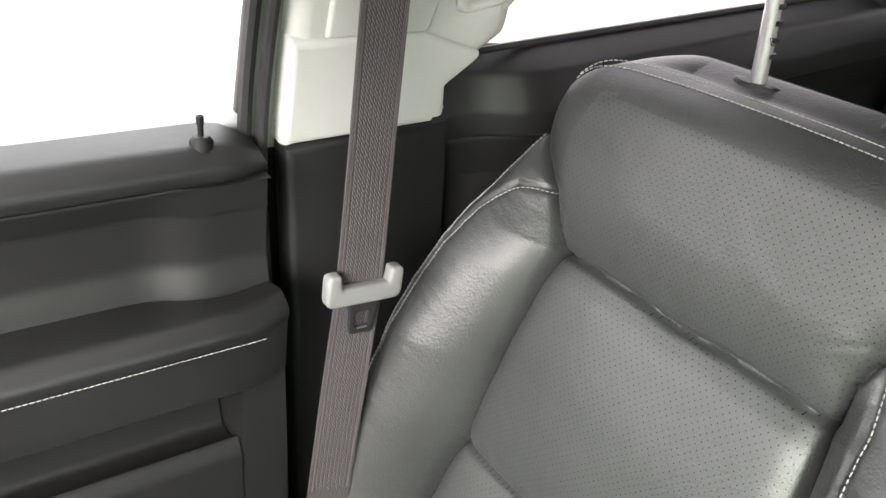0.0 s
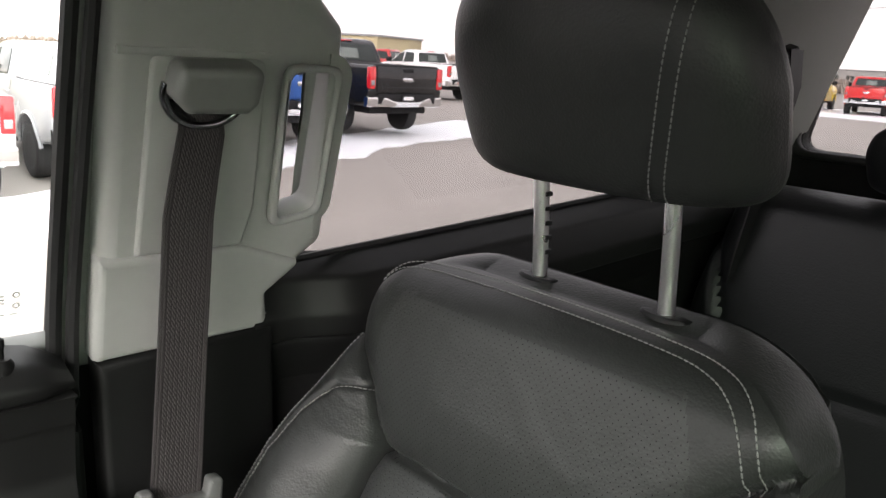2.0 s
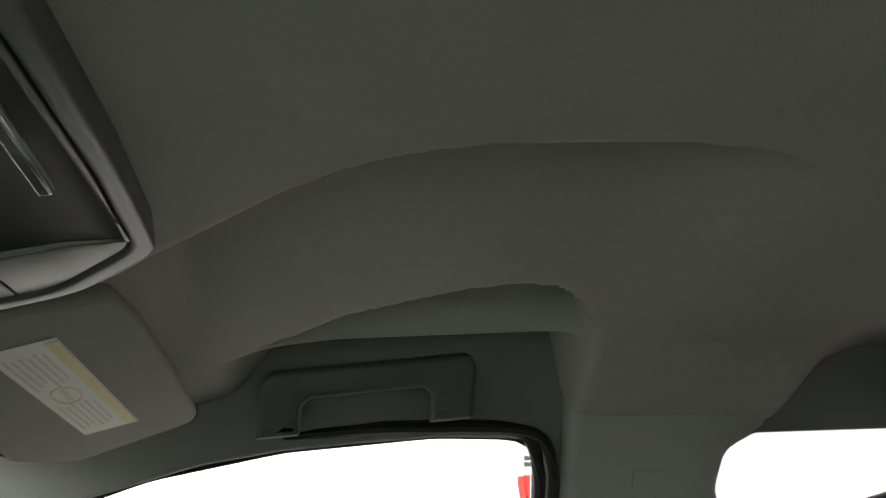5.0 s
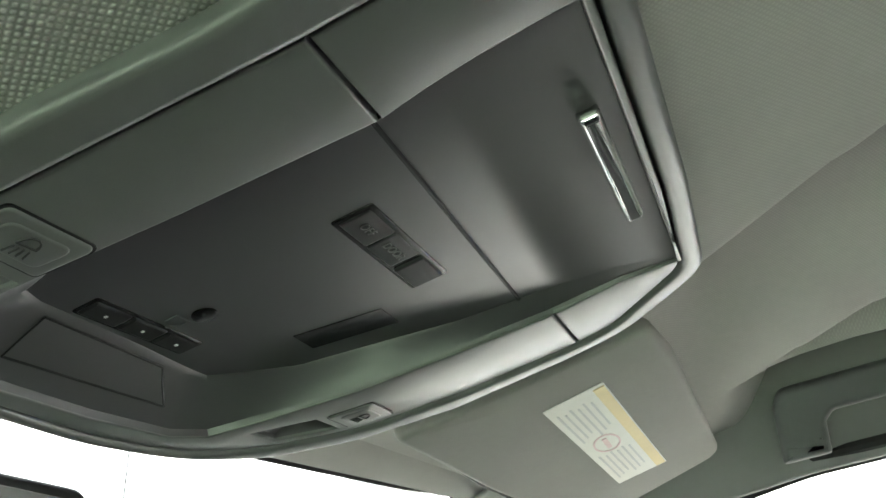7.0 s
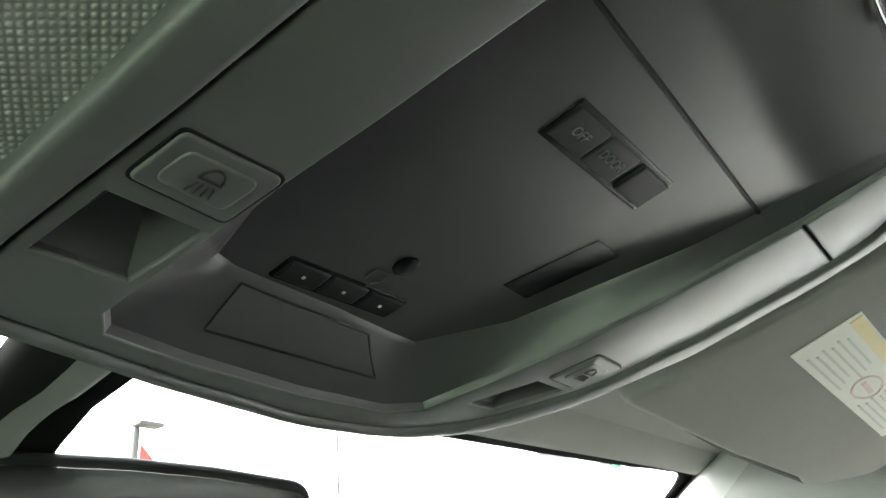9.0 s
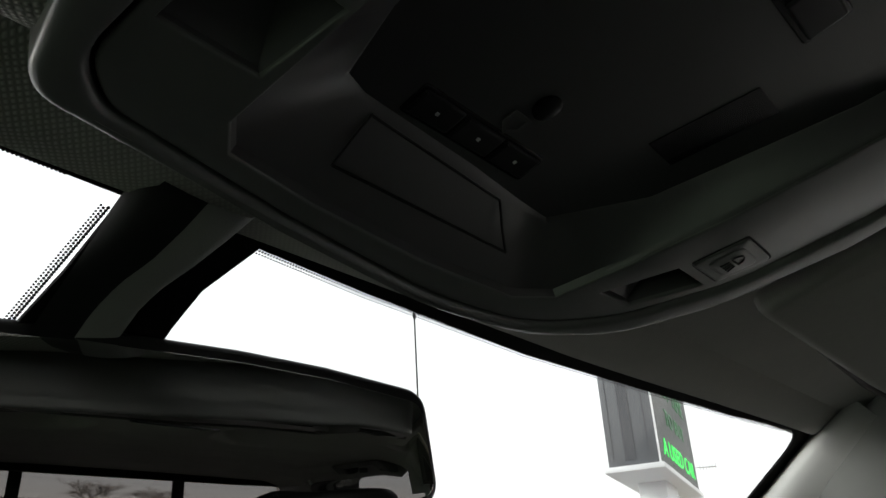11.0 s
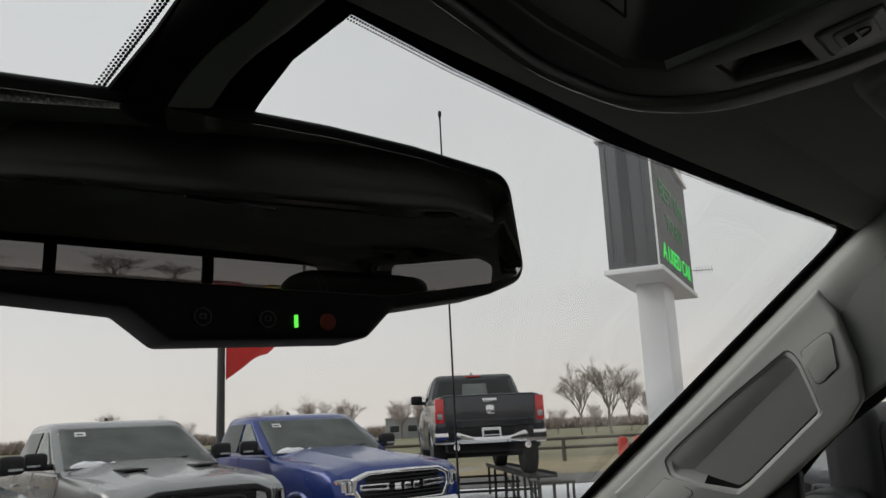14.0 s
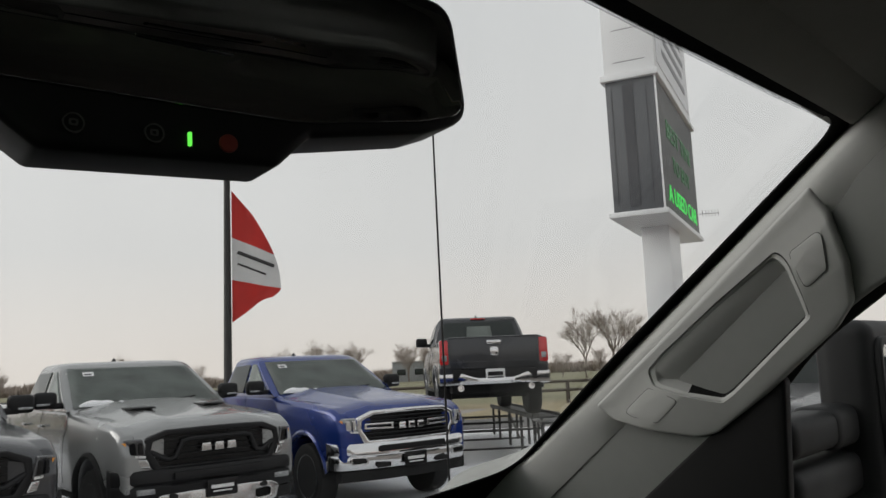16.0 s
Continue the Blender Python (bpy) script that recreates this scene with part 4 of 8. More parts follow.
# the side beside the console: the panel's edge runs up more steeply, and one row of stitches follows it
INNER_GROOVE = [(0.245, 0.140), (0.200, 0.102), (0.184, 0.088), (0.165, 0.067), (0.155, 0.039), (0.155, 0.0), (0.187, -0.25), (0.205, -0.36)]
INNER_SEAM = [(0.172, 0.066), (0.177, 0.043), (0.185, 0.011), (0.200, -0.10), (0.214, -0.25), (0.222, -0.38)]


def seat_w(s):
    return lerp_table(s, (-0.45, -0.25, -0.10, 0.0, 0.06, 0.11, 0.16, 0.205), (0.302, 0.307, 0.302, 0.286, 0.265, 0.249, 0.236, 0.222))


def seat_half(s, u):
    """Half the width on the side of u: the shoulder beside the console is the broader one."""
    return seat_w(s) * (1 + (0.12 * sstep(-0.16, 0.10, s) if u < 0 else 0.0))


def seat_front(u, s):
    """How far the front of the backrest stands out at width u and height s."""
    a = abs(u)
    b = lerp_table(s, (-0.45, -0.30, -0.15, -0.04, 0.03, 0.10), (0.085, 0.085, 0.075, 0.050, 0.020, 0.0))
    lo = lerp_table(s, (-0.36, -0.25, 0.0, 0.055, 0.118), (0.205, 0.187, 0.155, 0.184, 0.24))
    d = b * math.sin(min(1.0, max(0.0, (a - lo) / 0.085)) * math.pi / 2)
    d += 0.012 * (1 - (a / 0.25) ** 2) * sstep(0.0, 0.08, s) + 0.016 * (1 - min(1, a / 0.2) ** 2) * sstep(0.0, -0.12, s) * (1 - sstep(-0.16, -0.26, s))
    og = near_line((a, s), OUT_GROOVE if u > 0 else INNER_GROOVE)
    d -= 0.014 * math.exp(-(og / 0.0038) ** 2) + 0.009 * math.exp(-(og / 0.016) ** 2)
    if a < 0.158:
        d -= 0.012 * math.exp(-((s - 0.004 * math.sin(a * 20)) / 0.0040) ** 2) + 0.010 * math.exp(-((s - 0.004 * math.sin(a * 20)) / 0.020) ** 2)
    if a < 0.19:
        d -= 0.010 * math.exp(-((s + 0.25) / 0.0040) ** 2) + 0.008 * math.exp(-((s + 0.25) / 0.018) ** 2)
    d -= 0.004 * math.exp(-(near_line((a, s), BOLSTER_SEAM if u > 0 else INNER_SEAM) / 0.004) ** 2)
    d += 0.0012 * noise.noise(Vector((u * 12, s * 12, 1.0))) + 0.0003 * noise.noise(Vector((u * 55, s * 30, 4.0)))
    # slack folds that run slantwise over the upper panel
    if a < 0.2:
        d += 0.0007 * max(0.0, noise.noise(Vector((u * 26 - s * 34, u * 7 + s * 9, 2.0)))) * sstep(0.0, 0.06, s)
    # creases that gather towards the seams of the bolster
    cr = near_line((a, s), BOLSTER_SEAM if u > 0 else INNER_SEAM)
    d += 0.0016 * math.exp(-cr / 0.025) * noise.noise(Vector((u * 20 + s * 60, s * 110 - a * 60, 7.0)))
    return d


def shoulder(u, s):
    """How far the top corners of the backrest are rounded off."""
    e = min(1.0, max(0.0, (abs(u) / seat_half(s, u) - 0.52) / 0.48))
    return 0.085 * (1 - math.sqrt(1 - e * e)) * sstep(0.0, 0.2, s)


def seat_at(u, s, lift=0.0):
    hw = seat_half(s, u)
    d = seat_front(u, s)
    R = 0.05
    e = max(0.0, (abs(u) - (hw - R)) / R)
    d -= R * (1 - math.sqrt(max(0.0, 1 - min(e, 1) ** 2)))
    top = max(0.0, (s - 0.150) / 0.055)
    d -= 0.060 * (1 - math.sqrt(max(0.0, 1 - min(top, 1) ** 2)))
    return SEAT_O + Vector((u, 0, 0)) + SEAT_A * s + SEAT_N * (d + lift)


def backrest():
    NF, NB = 280, 24
    svals = list(np.linspace(-0.45, 0.145, 290)) + list(0.150 + 0.055 * np.sin(np.linspace(0, math.pi / 2, 14)))
    rings = []
    for s in svals:
        hw = seat_w(s)
        ring = []
        for i in range(NF + 1):
            f = -1 + 2 * i / NF
            hw = seat_half(s, f)
            u = hw * (f if abs(f) < 0.7 else math.copysign(0.7 + 0.3 * math.sin((abs(f) - 0.7) / 0.3 * math.pi / 2), f))
            ring.append(seat_at(u, s - shoulder(u, s)))
        top = min(1.0, max(0.0, (s - 0.150) / 0.055))
        for i in range(1, NB):
            f = 1 - 2 * i / NB
            hw = seat_half(s, f)
            u = hw * (0.999 * f)
            e = max(0, (abs(u) - (hw - 0.05)) / 0.05)
            d = -0.125 + 0.06 * (1 - math.sqrt(max(0, 1 - e * e))) + 0.035 * (1 - math.sqrt(1 - top * top))
            ring.append(SEAT_O + Vector((u, 0, 0)) + SEAT_A * (s + 0.014 * sstep(0.1, 0.2, s) - shoulder(u, s)) + SEAT_N * d)
        rings.append(ring)
    # the top is drawn in to a soft crown
    last = rings[-1]
    for f in (0.12, 0.3, 0.5, 0.7, 0.9):
        ring = []
        for p in last:
            q = p - SEAT_O
            spine = SEAT_O + Vector((q.x, 0, 0)) + SEAT_A * (0.214 - shoulder(q.x, 0.205)) + SEAT_N * -0.082
            ring.append(p.lerp(spine, f) + SEAT_A * 0.012 * math.sin(f * math.pi / 2))
        rings.append(ring)
    bm = loft(rings)
    for f in bm.faces:
        c = f.calc_center_median() - SEAT_O
        u, s, d = c.x, c.dot(SEAT_A), c.dot(SEAT_N)
        lo = lerp_table(s, (-0.36, -0.25, 0.0, 0.055, 0.118, 0.17), (0.195, 0.177, 0.145, 0.174, 0.18, 0.16))
        if d > -0.05 and abs(u) < lo and s < 0.165 and s > -0.42:
            f.material_index = 1
    return bm


seat = thing("front_seat", "black perforated leather passenger seat with grey stitching", "seat", at=(0.45, -0.2, 0.74))
INV = Matrix.Translation((-0.45, 0.2, -0.74))


def sp(name, bm, material, label=""):
    return part(name, moved(bm, INV), material, seat, label)


part("backrest", moved(backrest(), INV), [LEATHER, PERF], seat, "black leather backrest with perforated middle", angle=80)
tp = [(-0.228, -0.10), (-0.225, 0.0), (-0.223, 0.05), (-0.222, 0.08), (-0.217, 0.11), (-0.208, 0.148), (-0.192, 0.172), (-0.166, 0.186), (-0.122, 0.192), (-0.02, 0.195), (0.09, 0.194), (0.165, 0.190), (0.196, 0.180), (0.210, 0.163)]
line = smooth_line([(*p, 0) for p in tp], 10)
for k, off in enumerate((0.0, 0.011)):
    bm = bmesh.new()
    stitches([seat_at(p.x - off * sstep(-0.10, -0.20, p.x), p.y + off * 0.7 * sstep(0.10, 0.18, p.y), 0.0008) for p in line], 0.0040, 0.0014, 0.0008, bm)
    sp("top_stitching", bm, THREAD)
for sgn in (1, -1):
    bl = smooth_line([(*p, 0) for p in (BOLSTER_SEAM if sgn > 0 else INNER_SEAM)], 12)
    bm = bmesh.new()
    stitches([seat_at(sgn * (p.x + (-0.004 if sgn > 0 else 0.004)), p.y - 0.003, 0.0008) for p in bl], 0.0040, 0.0014, 0.0008, bm)
    sp("bolster_stitching", bm, THREAD)
    if sgn < 0:
        continue
    bm = bmesh.new()
    edge = smooth_line([(0.236, 0.10, 0), (0.252, 0.05, 0), (0.270, -0.02, 0), (0.284, -0.12, 0), (0.290, -0.25, 0)], 10)
    stitches([seat_at(sgn * p.x, p.y, 0.0006) for p in edge], 0.0040, 0.0014, 0.0008, bm)
    sp("edge_stitching", bm, THREAD)
cush = loft([[Vector((0.45 + 0.27 * math.copysign(abs(math.cos(a)) ** 0.45, math.cos(a)), 0.13 + 0.30 * math.copysign(abs(math.sin(a)) ** 0.4, math.sin(a)), z)) * 1.0 for a in np.linspace(0, 2 * math.pi, 49)[:-1]]
             for z in (0.86, 0.90, 0.98, 1.01)])
sp("cushion", cush, LEATHER, "black leather cushion")
sp("seat_base", box((0.45, 0.1, 0.80), (0.42, 0.5, 0.14), 0.02), PLASTIC)
HR_C = Vector((0.443, -0.330, 1.744))


def headrest(c, hw=0.161, hd=0.060, hz=0.094, tilt=-8, n=2.6):
    rings = []
    R = Euler((radians(tilt), 0, 0)).to_matrix()
    for k in range(25):
        q = -1 + 2 * k / 24
        q = math.copysign(abs(q) ** 0.75, q)
        prof = max(0.0, 1 - abs(q) ** (2.3 if q > 0 else 7.0)) ** (0.36 if q > 0 else 0.30)
        core = 0.50 if q > 0 else 0.62
        wz = (1 - 0.07 * q if q > 0 else 1 + 0.02 * q)
        ring = []
        for a in np.linspace(0, 2 * math.pi, 65)[:-1]:
            ca, sa = math.cos(a), math.sin(a)
            x = hw * wz * (core + (1 - core) * prof) * math.copysign(abs(ca) ** (2 / 4.2), ca) if abs(q) < 1 else hw * core * ca
            yy = hd * (0.35 + 0.65 * prof) * math.copysign(abs(sa) ** (2 / 2.8), sa)
            yy += 0.02 * q - 0.012 * (x / hw) ** 2 * (sa > 0)
            ring.append(Vector(c) + R @ Vector((x, yy, q * hz)))
        rings.append(ring)
    return loft(rings)


sp("headrest", headrest(HR_C), LEATHER, "black leather headrest")
seam = []
for q in np.linspace(-0.93, 0.96, 34):
    prof = max(0.0, 1 - abs(q) ** (2.6 if q > 0 else 7.0)) ** 0.30
    wz = 1 - 0.11 * q if q > 0 else 1 + 0.02 * q
    x = -0.0955 - 0.020 * q
    ca = min(0.99, abs(x) / (0.161 * wz * (0.62 + 0.38 * prof))) ** 2.1
    yy = 0.060 * (0.35 + 0.65 * prof) * (1 - ca * ca) ** (0.5 * 2 / 2.8) + 0.02 * q - 0.012 * (x / 0.161) ** 2
    seam.append(HR_C + Euler((radians(-8), 0, 0)).to_matrix() @ Vector((x, yy + 0.0016, q * 0.094)))
for off in (0.0, 0.012):
    bm = bmesh.new()
    stitches([p - Vector((off, off * 0.30 - 0.0008, 0)) for p in seam], 0.0040, 0.0014, 0.0008, bm)
    sp("headrest_stitching", bm, THREAD)
for px, notched in ((0.505, True), (0.362, False)):
    base = Vector((px, -0.349, 1.551))
    topp = Vector((px, -0.335, 1.68))
    post = tube([base - Vector((0, 0, 0.02)), base.lerp(topp, 0.5), topp], 0.0074, 16)
    sp("post", post, POSTCHROME, "chrome headrest post")
    if notched:
        nb = bmesh.new()
        for k in range(6):
            p = base.lerp(topp, 0.22 + 0.11 * k) + Vector((-0.0062, -0.002, 0))
            box(p, (0.0042, 0.009, 0.0045), 0.0006, nb)
        sp("post_notch", nb, SATINBLACK, "dark notches in the post")
    col = loft([[base + Vector((math.cos(a) * r * 1.7, math.sin(a) * r * 0.8, h)) for a in np.linspace(0, 2 * math.pi, 25)[:-1]] for r, h in ((0.0165, -0.012), (0.0165, 0.001), (0.0145, 0.0035), (0.008, 0.0042), (0.0062, 0.002))])
    sp("post_collar", col, SATINBLACK)

# rear bench
bench = thing("rear_bench", "black leather rear bench with raised headrests", "bench seat", at=(XC, -1.1, 0.74))
BI = Matrix.Translation((-XC, 1.1, -0.74))


def bp(name, bm, material, label=""):
    return part(name, moved(bm, BI), material, bench, label)


for cx, hw in ((0.47, 0.285), (-0.29, 0.285), (0.09, 0.10)):
    rings = []
    for k in range(70):
        f = k / 69
        z = 1.00 + 0.565 * f
        y = -1.02 - 0.16 * f
        w_ = hw * (1 - 0.10 * sstep(0.6, 1.0, f)) * (1 if f < 0.93 else math.sqrt(max(0.02, 1 - ((f - 0.93) / 0.075) ** 2)) * 0.2 + 0.8)
        th = 0.07 if f < 0.93 else 0.07 * math.sqrt(max(0.03, 1 - ((f - 0.93) / 0.072) ** 2))
        ring = []
        for a in np.linspace(0, 2 * math.pi, 97)[:-1]:
            ca, sa = math.cos(a), math.sin(a)
            x = w_ * math.copysign(abs(ca) ** 0.35, ca)
            d = th * math.copysign(abs(sa) ** 0.6, sa)
            if sa > 0:
                arch = 0.86 - 0.42 * sstep(0.98, 0.52, abs(x) / hw) ** 0.7  # side panel's curved seam
                k_ = sstep(0.45, 0.60, abs(x) / hw)
                d += 0.014 * k_ * sstep(arch + 0.02, arch - 0.10, f) - 0.010 * math.exp(-((f - arch) / 0.016) ** 2) * k_ - 0.010 * math.exp(-((f - 0.47) / 0.014) ** 2) * (1 - sstep(0.52, 0.60, abs(x) / hw))
            ring.append(Vector((cx + x, y + d, z)))
        rings.append(ring)
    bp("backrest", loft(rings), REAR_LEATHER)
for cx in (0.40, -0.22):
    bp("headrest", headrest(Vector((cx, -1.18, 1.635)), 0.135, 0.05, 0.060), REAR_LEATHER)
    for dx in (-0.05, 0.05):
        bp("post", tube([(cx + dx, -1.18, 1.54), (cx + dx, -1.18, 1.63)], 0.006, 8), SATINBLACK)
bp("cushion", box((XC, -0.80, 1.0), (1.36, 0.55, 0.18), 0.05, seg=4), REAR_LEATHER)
bp("seat_base", box((XC, -0.85, 0.83), (1.30, 0.45, 0.18), 0.02), PLASTIC)


# ---------------------------------------------------------------- roof fittings
def grab_handle(name, y0, y1, z0, z1, lift=0.0, fat=0.011):
    """A bridge-shaped pull handle on the side rail; y0 and z0 are its front end."""
    ob = thing(name, "folded grab handle above the side window, darkened for shade", "grab handle", "grab handles")

    def on(f, h, off):
        return side((*S(y0 + (y1 - y0) * f, z0 + (z1 - z0) * f + h), off))

    outer = [(0.0, -0.012), (-0.005, 0.042), (0.03, 0.058), (0.97, 0.058), (1.005, 0.042), (1.0, -0.012), (0.80, -0.012), (0.80, 0.018), (0.765, 0.026), (0.235, 0.026), (0.20, 0.018), (0.20, -0.012)]
    L = abs(y1 - y0)
    pts = [(f * L, h) for f, h in outer]
    r = [0.004, 0.012, 0.012, 0.012, 0.012, 0.004, 0.003, 0.006, 0.008, 0.008, 0.006, 0.003]
    bm = plate(rounded(pts, r), (), 0.024, 0.007, lambda c: on(c[0] / L, c[1] * 0.95, -0.030 - c[2]), res=3)
    part("grip", bm, HANDLE_SHADE, ob)
    for f in (0.10, 0.90):
        part("mount", box((0, 0, 0), (0.034, 0.040, 0.052), 0.005, None, Matrix.Translation(on(f, 0.018, -0.020))), HANDLE_SHADE, ob)
    return ob


grab_handle("grab_handle", 0.327, 0.103, 1.876, 1.912)
rh = grab_handle("grab_handle", -0.381, -0.645, 1.959, 1.985)
part("coat_hook", box((0.632, -0.575, 1.972), (0.02, 0.014, 0.03), 0.005), TRIM2, rh)

# ---- sun visors with their label
VN = Vector((0.12, 0.33, 1)).normalized()
VO = Vector((0.45, 0.45, 1.862))


def vis(p, w=0.0):
    """Plan place on the visor's underside."""
    z = VO.z - (0.12 * (p[0] - VO.x) + 0.33 * (p[1] - VO.y))
    return Vector((p[0], p[1], z)) - VN * w


V_OUT = rounded([(0.285, 0.572), (0.302, 0.392), (0.36, 0.384), (0.615, 0.380), (0.655, 0.50), (0.64, 0.515), (0.60, 0.548), (0.575, 0.545), (0.45, 0.560)], [0.008, 0.014, 0.02, 0.028, 0.03, 0.01, 0.02, 0.02, 0.05])
for wrap, main in ((lambda c: vis(c, -c[2]), True),):
    v = thing("sun_visor", "light grey cloth sun visor folded up under the roof", "sun visor", "sun visors")
    part("body", plate(V_OUT, (), 0.016, 0.006, lambda c: wrap((c[0], c[1], c[2] + 0.008)), res=3), VISOR, v)
    part("hinge_rod", tube([wrap((0.292, 0.566, 0.007)), wrap((0.45, 0.562, 0.007)), wrap((0.60, 0.546, 0.007))], 0.003, 8), PLASTIC, v)
    if main:
        def lab(x0, x1, y0, y1, mtl, nm, lift, lbl=""):
            # x along the label, y across it
            A, B, C = Vector((0.347, 0.482)), Vector((0.343, 0.4355)), Vector((0.569, 0.4735))
            f = lambda a, b: tuple(A + (C - A) * a + (B - A) * b)
            part(nm, plate([f(x0, y0), f(x1, y0), f(x1, y1), f(x0, y1)], (), 0.0006, 0, lambda c: vis(c, lift - c[2])), mtl, v, lbl)
        lab(0, 1, 0, 1, PAPER, "label", 0.0006, "white printed warning label with a yellow edge")
        lab(0.02, 0.99, 0.80, 0.98, YELLOW, "label_edge", 0.0012)
        for k in range(6):
            lab(0.08 + 0.02 * (k % 2), 0.40 - 0.03 * (k % 3), 0.10 + 0.11 * k, 0.135 + 0.11 * k, PRINT, "print_line", 0.0012)
            lab(0.60 + 0.02 * (k % 2), 0.92 - 0.02 * (k % 3), 0.10 + 0.11 * k, 0.135 + 0.11 * k, PRINT, "print_line", 0.0012)
        A, B, C = Vector((0.347, 0.482)), Vector((0.343, 0.4355)), Vector((0.569, 0.4735))
        cc = A + (C - A) * 0.50 + (B - A) * 0.40
        ring = [(cc.x + 0.020 * math.cos(a), cc.y + 0.011 * math.sin(a)) for a in np.linspace(0, 2 * math.pi, 25)[:-1]]
        inn = [(cc.x + 0.0185 * math.cos(a), cc.y + 0.0095 * math.sin(a)) for a in np.linspace(0, 2 * math.pi, 25)[:-1]]
        part("label_mark", plate(ring, [inn], 0.0006, 0, lambda c: vis(c, 0.0012 - c[2])), PINK, v)
        part("label_mark", plate([(cc.x - 0.012, cc.y - 0.002), (cc.x + 0.012, cc.y - 0.002), (cc.x + 0.012, cc.y + 0.002), (cc.x - 0.012, cc.y + 0.002)], (), 0.0006, 0, lambda c: vis(c, 0.0012 - c[2])), PINK, v)


# ---------------------------------------------------------------- overhead console
CN = Vector((0, 0.2696, 0.963))


def con(p, d=0.0):
    """Plan place on the console's underside; d goes up into the roof."""
    drop = 0.0145 * max(0.0, min(1.0, (p[1] - 0.39) / 0.14))
    return Vector((p[0], p[1], 1.905 - 0.28 * (p[1] - 0.38) - drop)) + CN * d


def con_to(d0=0.0):
    return lambda c: con(c, d0 + c[2])


def clip(poly, y, keep_above):
    out = []
    for a, b in zip(poly, poly[1:] + poly[:1]):
        ia, ib = (a[1] >= y) == keep_above, (b[1] >= y) == keep_above
        if ia:
            out.append(a)
        if ia != ib:
            t = (y - a[1]) / (b[1] - a[1])
            out.append((a[0] + (b[0] - a[0]) * t, y))
    return out


C_OUT = rounded([(-0.083, 0.346), (-0.083, 0.45), (-0.092, 0.50), (-0.098, 0.59), (-0.092, 0.620), (-0.043, 0.6265), (0.02, 0.635), (0.09, 0.642), (0.15, 0.637), (0.197, 0.617), (0.230, 0.575), (0.256, 0.51), (0.273, 0.445),
                 (0.278, 0.40), (0.235, 0.350), (0.13, 0.346)], [0.02, 0.1, 0.1, 0.05, 0.015, 0.1, 0.2, 0.2, 0.1, 0.08, 0.1, 0.1, 0.1, 0.06, 0.035, 0.1], 8)
C_SEAM = rounded([(-0.057, 0.357), (-0.062, 0.435), (-0.075, 0.52), (-0.082, 0.575), (-0.0845, 0.603), (-0.072, 0.6155), (0.0, 0.627), (0.08, 0.6355), (0.14, 0.632), (0.183, 0.609), (0.217, 0.563), (0.240, 0.500), (0.258, 0.440),
                  (0.262, 0.41), (0.222, 0.361), (0.13, 0.357)], [0.012, 0.1, 0.1, 0.1, 0.018, 0.02, 0.2, 0.2, 0.1, 0.08, 0.1, 0.1, 0.1, 0.06, 0.03, 0.1], 8)
C_IN = [tuple(p) for p in offset_loop(C_SEAM, -0.0012)]
RIM = [(-0.016, 0.376), (-0.0145, 0.4315), (-0.0275, 0.50), (-0.0350, 0.535), (-0.0375, 0.56), (-0.041, 0.602), (-0.034, 0.612), (0.002, 0.617), (0.063, 0.621), (0.118, 0.620), (0.138, 0.611), (0.150, 0.580),
       (0.165, 0.535), (0.185, 0.480), (0.202, 0.4315), (0.203, 0.379)]
FLOOR = [(-0.0098, 0.38), (-0.010, 0.4315), (-0.012, 0.50), (-0.016, 0.535), (-0.016, 0.56), (-0.010, 0.586), (0.0, 0.589), (0.02, 0.590), (0.06, 0.592), (0.094, 0.595), (0.114, 0.596), (0.147, 0.562),
         (0.163, 0.52), (0.179, 0.478), (0.187, 0.4315), (0.183, 0.38)]


def panel(p, d=0.0):
    """Plan place on the recessed panel; d goes down from it."""
    z = 1.9085 - 0.27 * (p[1] - 0.38)
    # the lid's hollow runs out towards its rear edge
    return Vector((p[0], p[1], z + (con(p).z + 0.0004 - z) * sstep(0.432, 0.364, p[1]))) - CN * d


# the sides of the hollow on the lid, from its rear edge to the joint: rim, then foot
LID_L = [(-0.0165, 0.362), (-0.0162, 0.376), (-0.016, 0.392), (-0.0158, 0.415)]
LID_R = [(0.2035, 0.415), (0.2065, 0.392), (0.2100, 0.376), (0.2130, 0.362)]
LID_FL = [(-0.0155, 0.362), (-0.0140, 0.376), (-0.0120, 0.392), (-0.0108, 0.415)]
LID_FR = [(0.1885, 0.415), (0.1930, 0.392), (0.2010, 0.376), (0.2120, 0.362)]
RIM_ALL = LID_L + RIM[1:-1] + LID_R
FLOOR_ALL = LID_FL + FLOOR[1:-1] + LID_FR


oc = thing("overhead_console", "grey overhead console with map lamps and switches", "overhead console")
part("outer_ring", plate(C_OUT, [C_SEAM], 0.020, 0.004, con_to(0.006), res=3), CONSOLE, oc)
part("ring_backing", plate(C_OUT, (), 0.004, 0, con_to(0.052)), SATINBLACK, oc)
wall = loft([[con(p, 0.006) for p in C_OUT], [con(p, 0.055) for p in C_OUT]], cap=False)
part("outer_side", wall, CONSOLE, oc)
front_out = clip(C_IN, 0.4331, True)
rear_out = clip(C_IN, 0.4319, False)
# the bezels are open towards the recess, so each is one outline round three sides of it
rim_f = [p for p in RIM if p[1] > 0.4331]
yL, yR = -0.0145, 0.2015


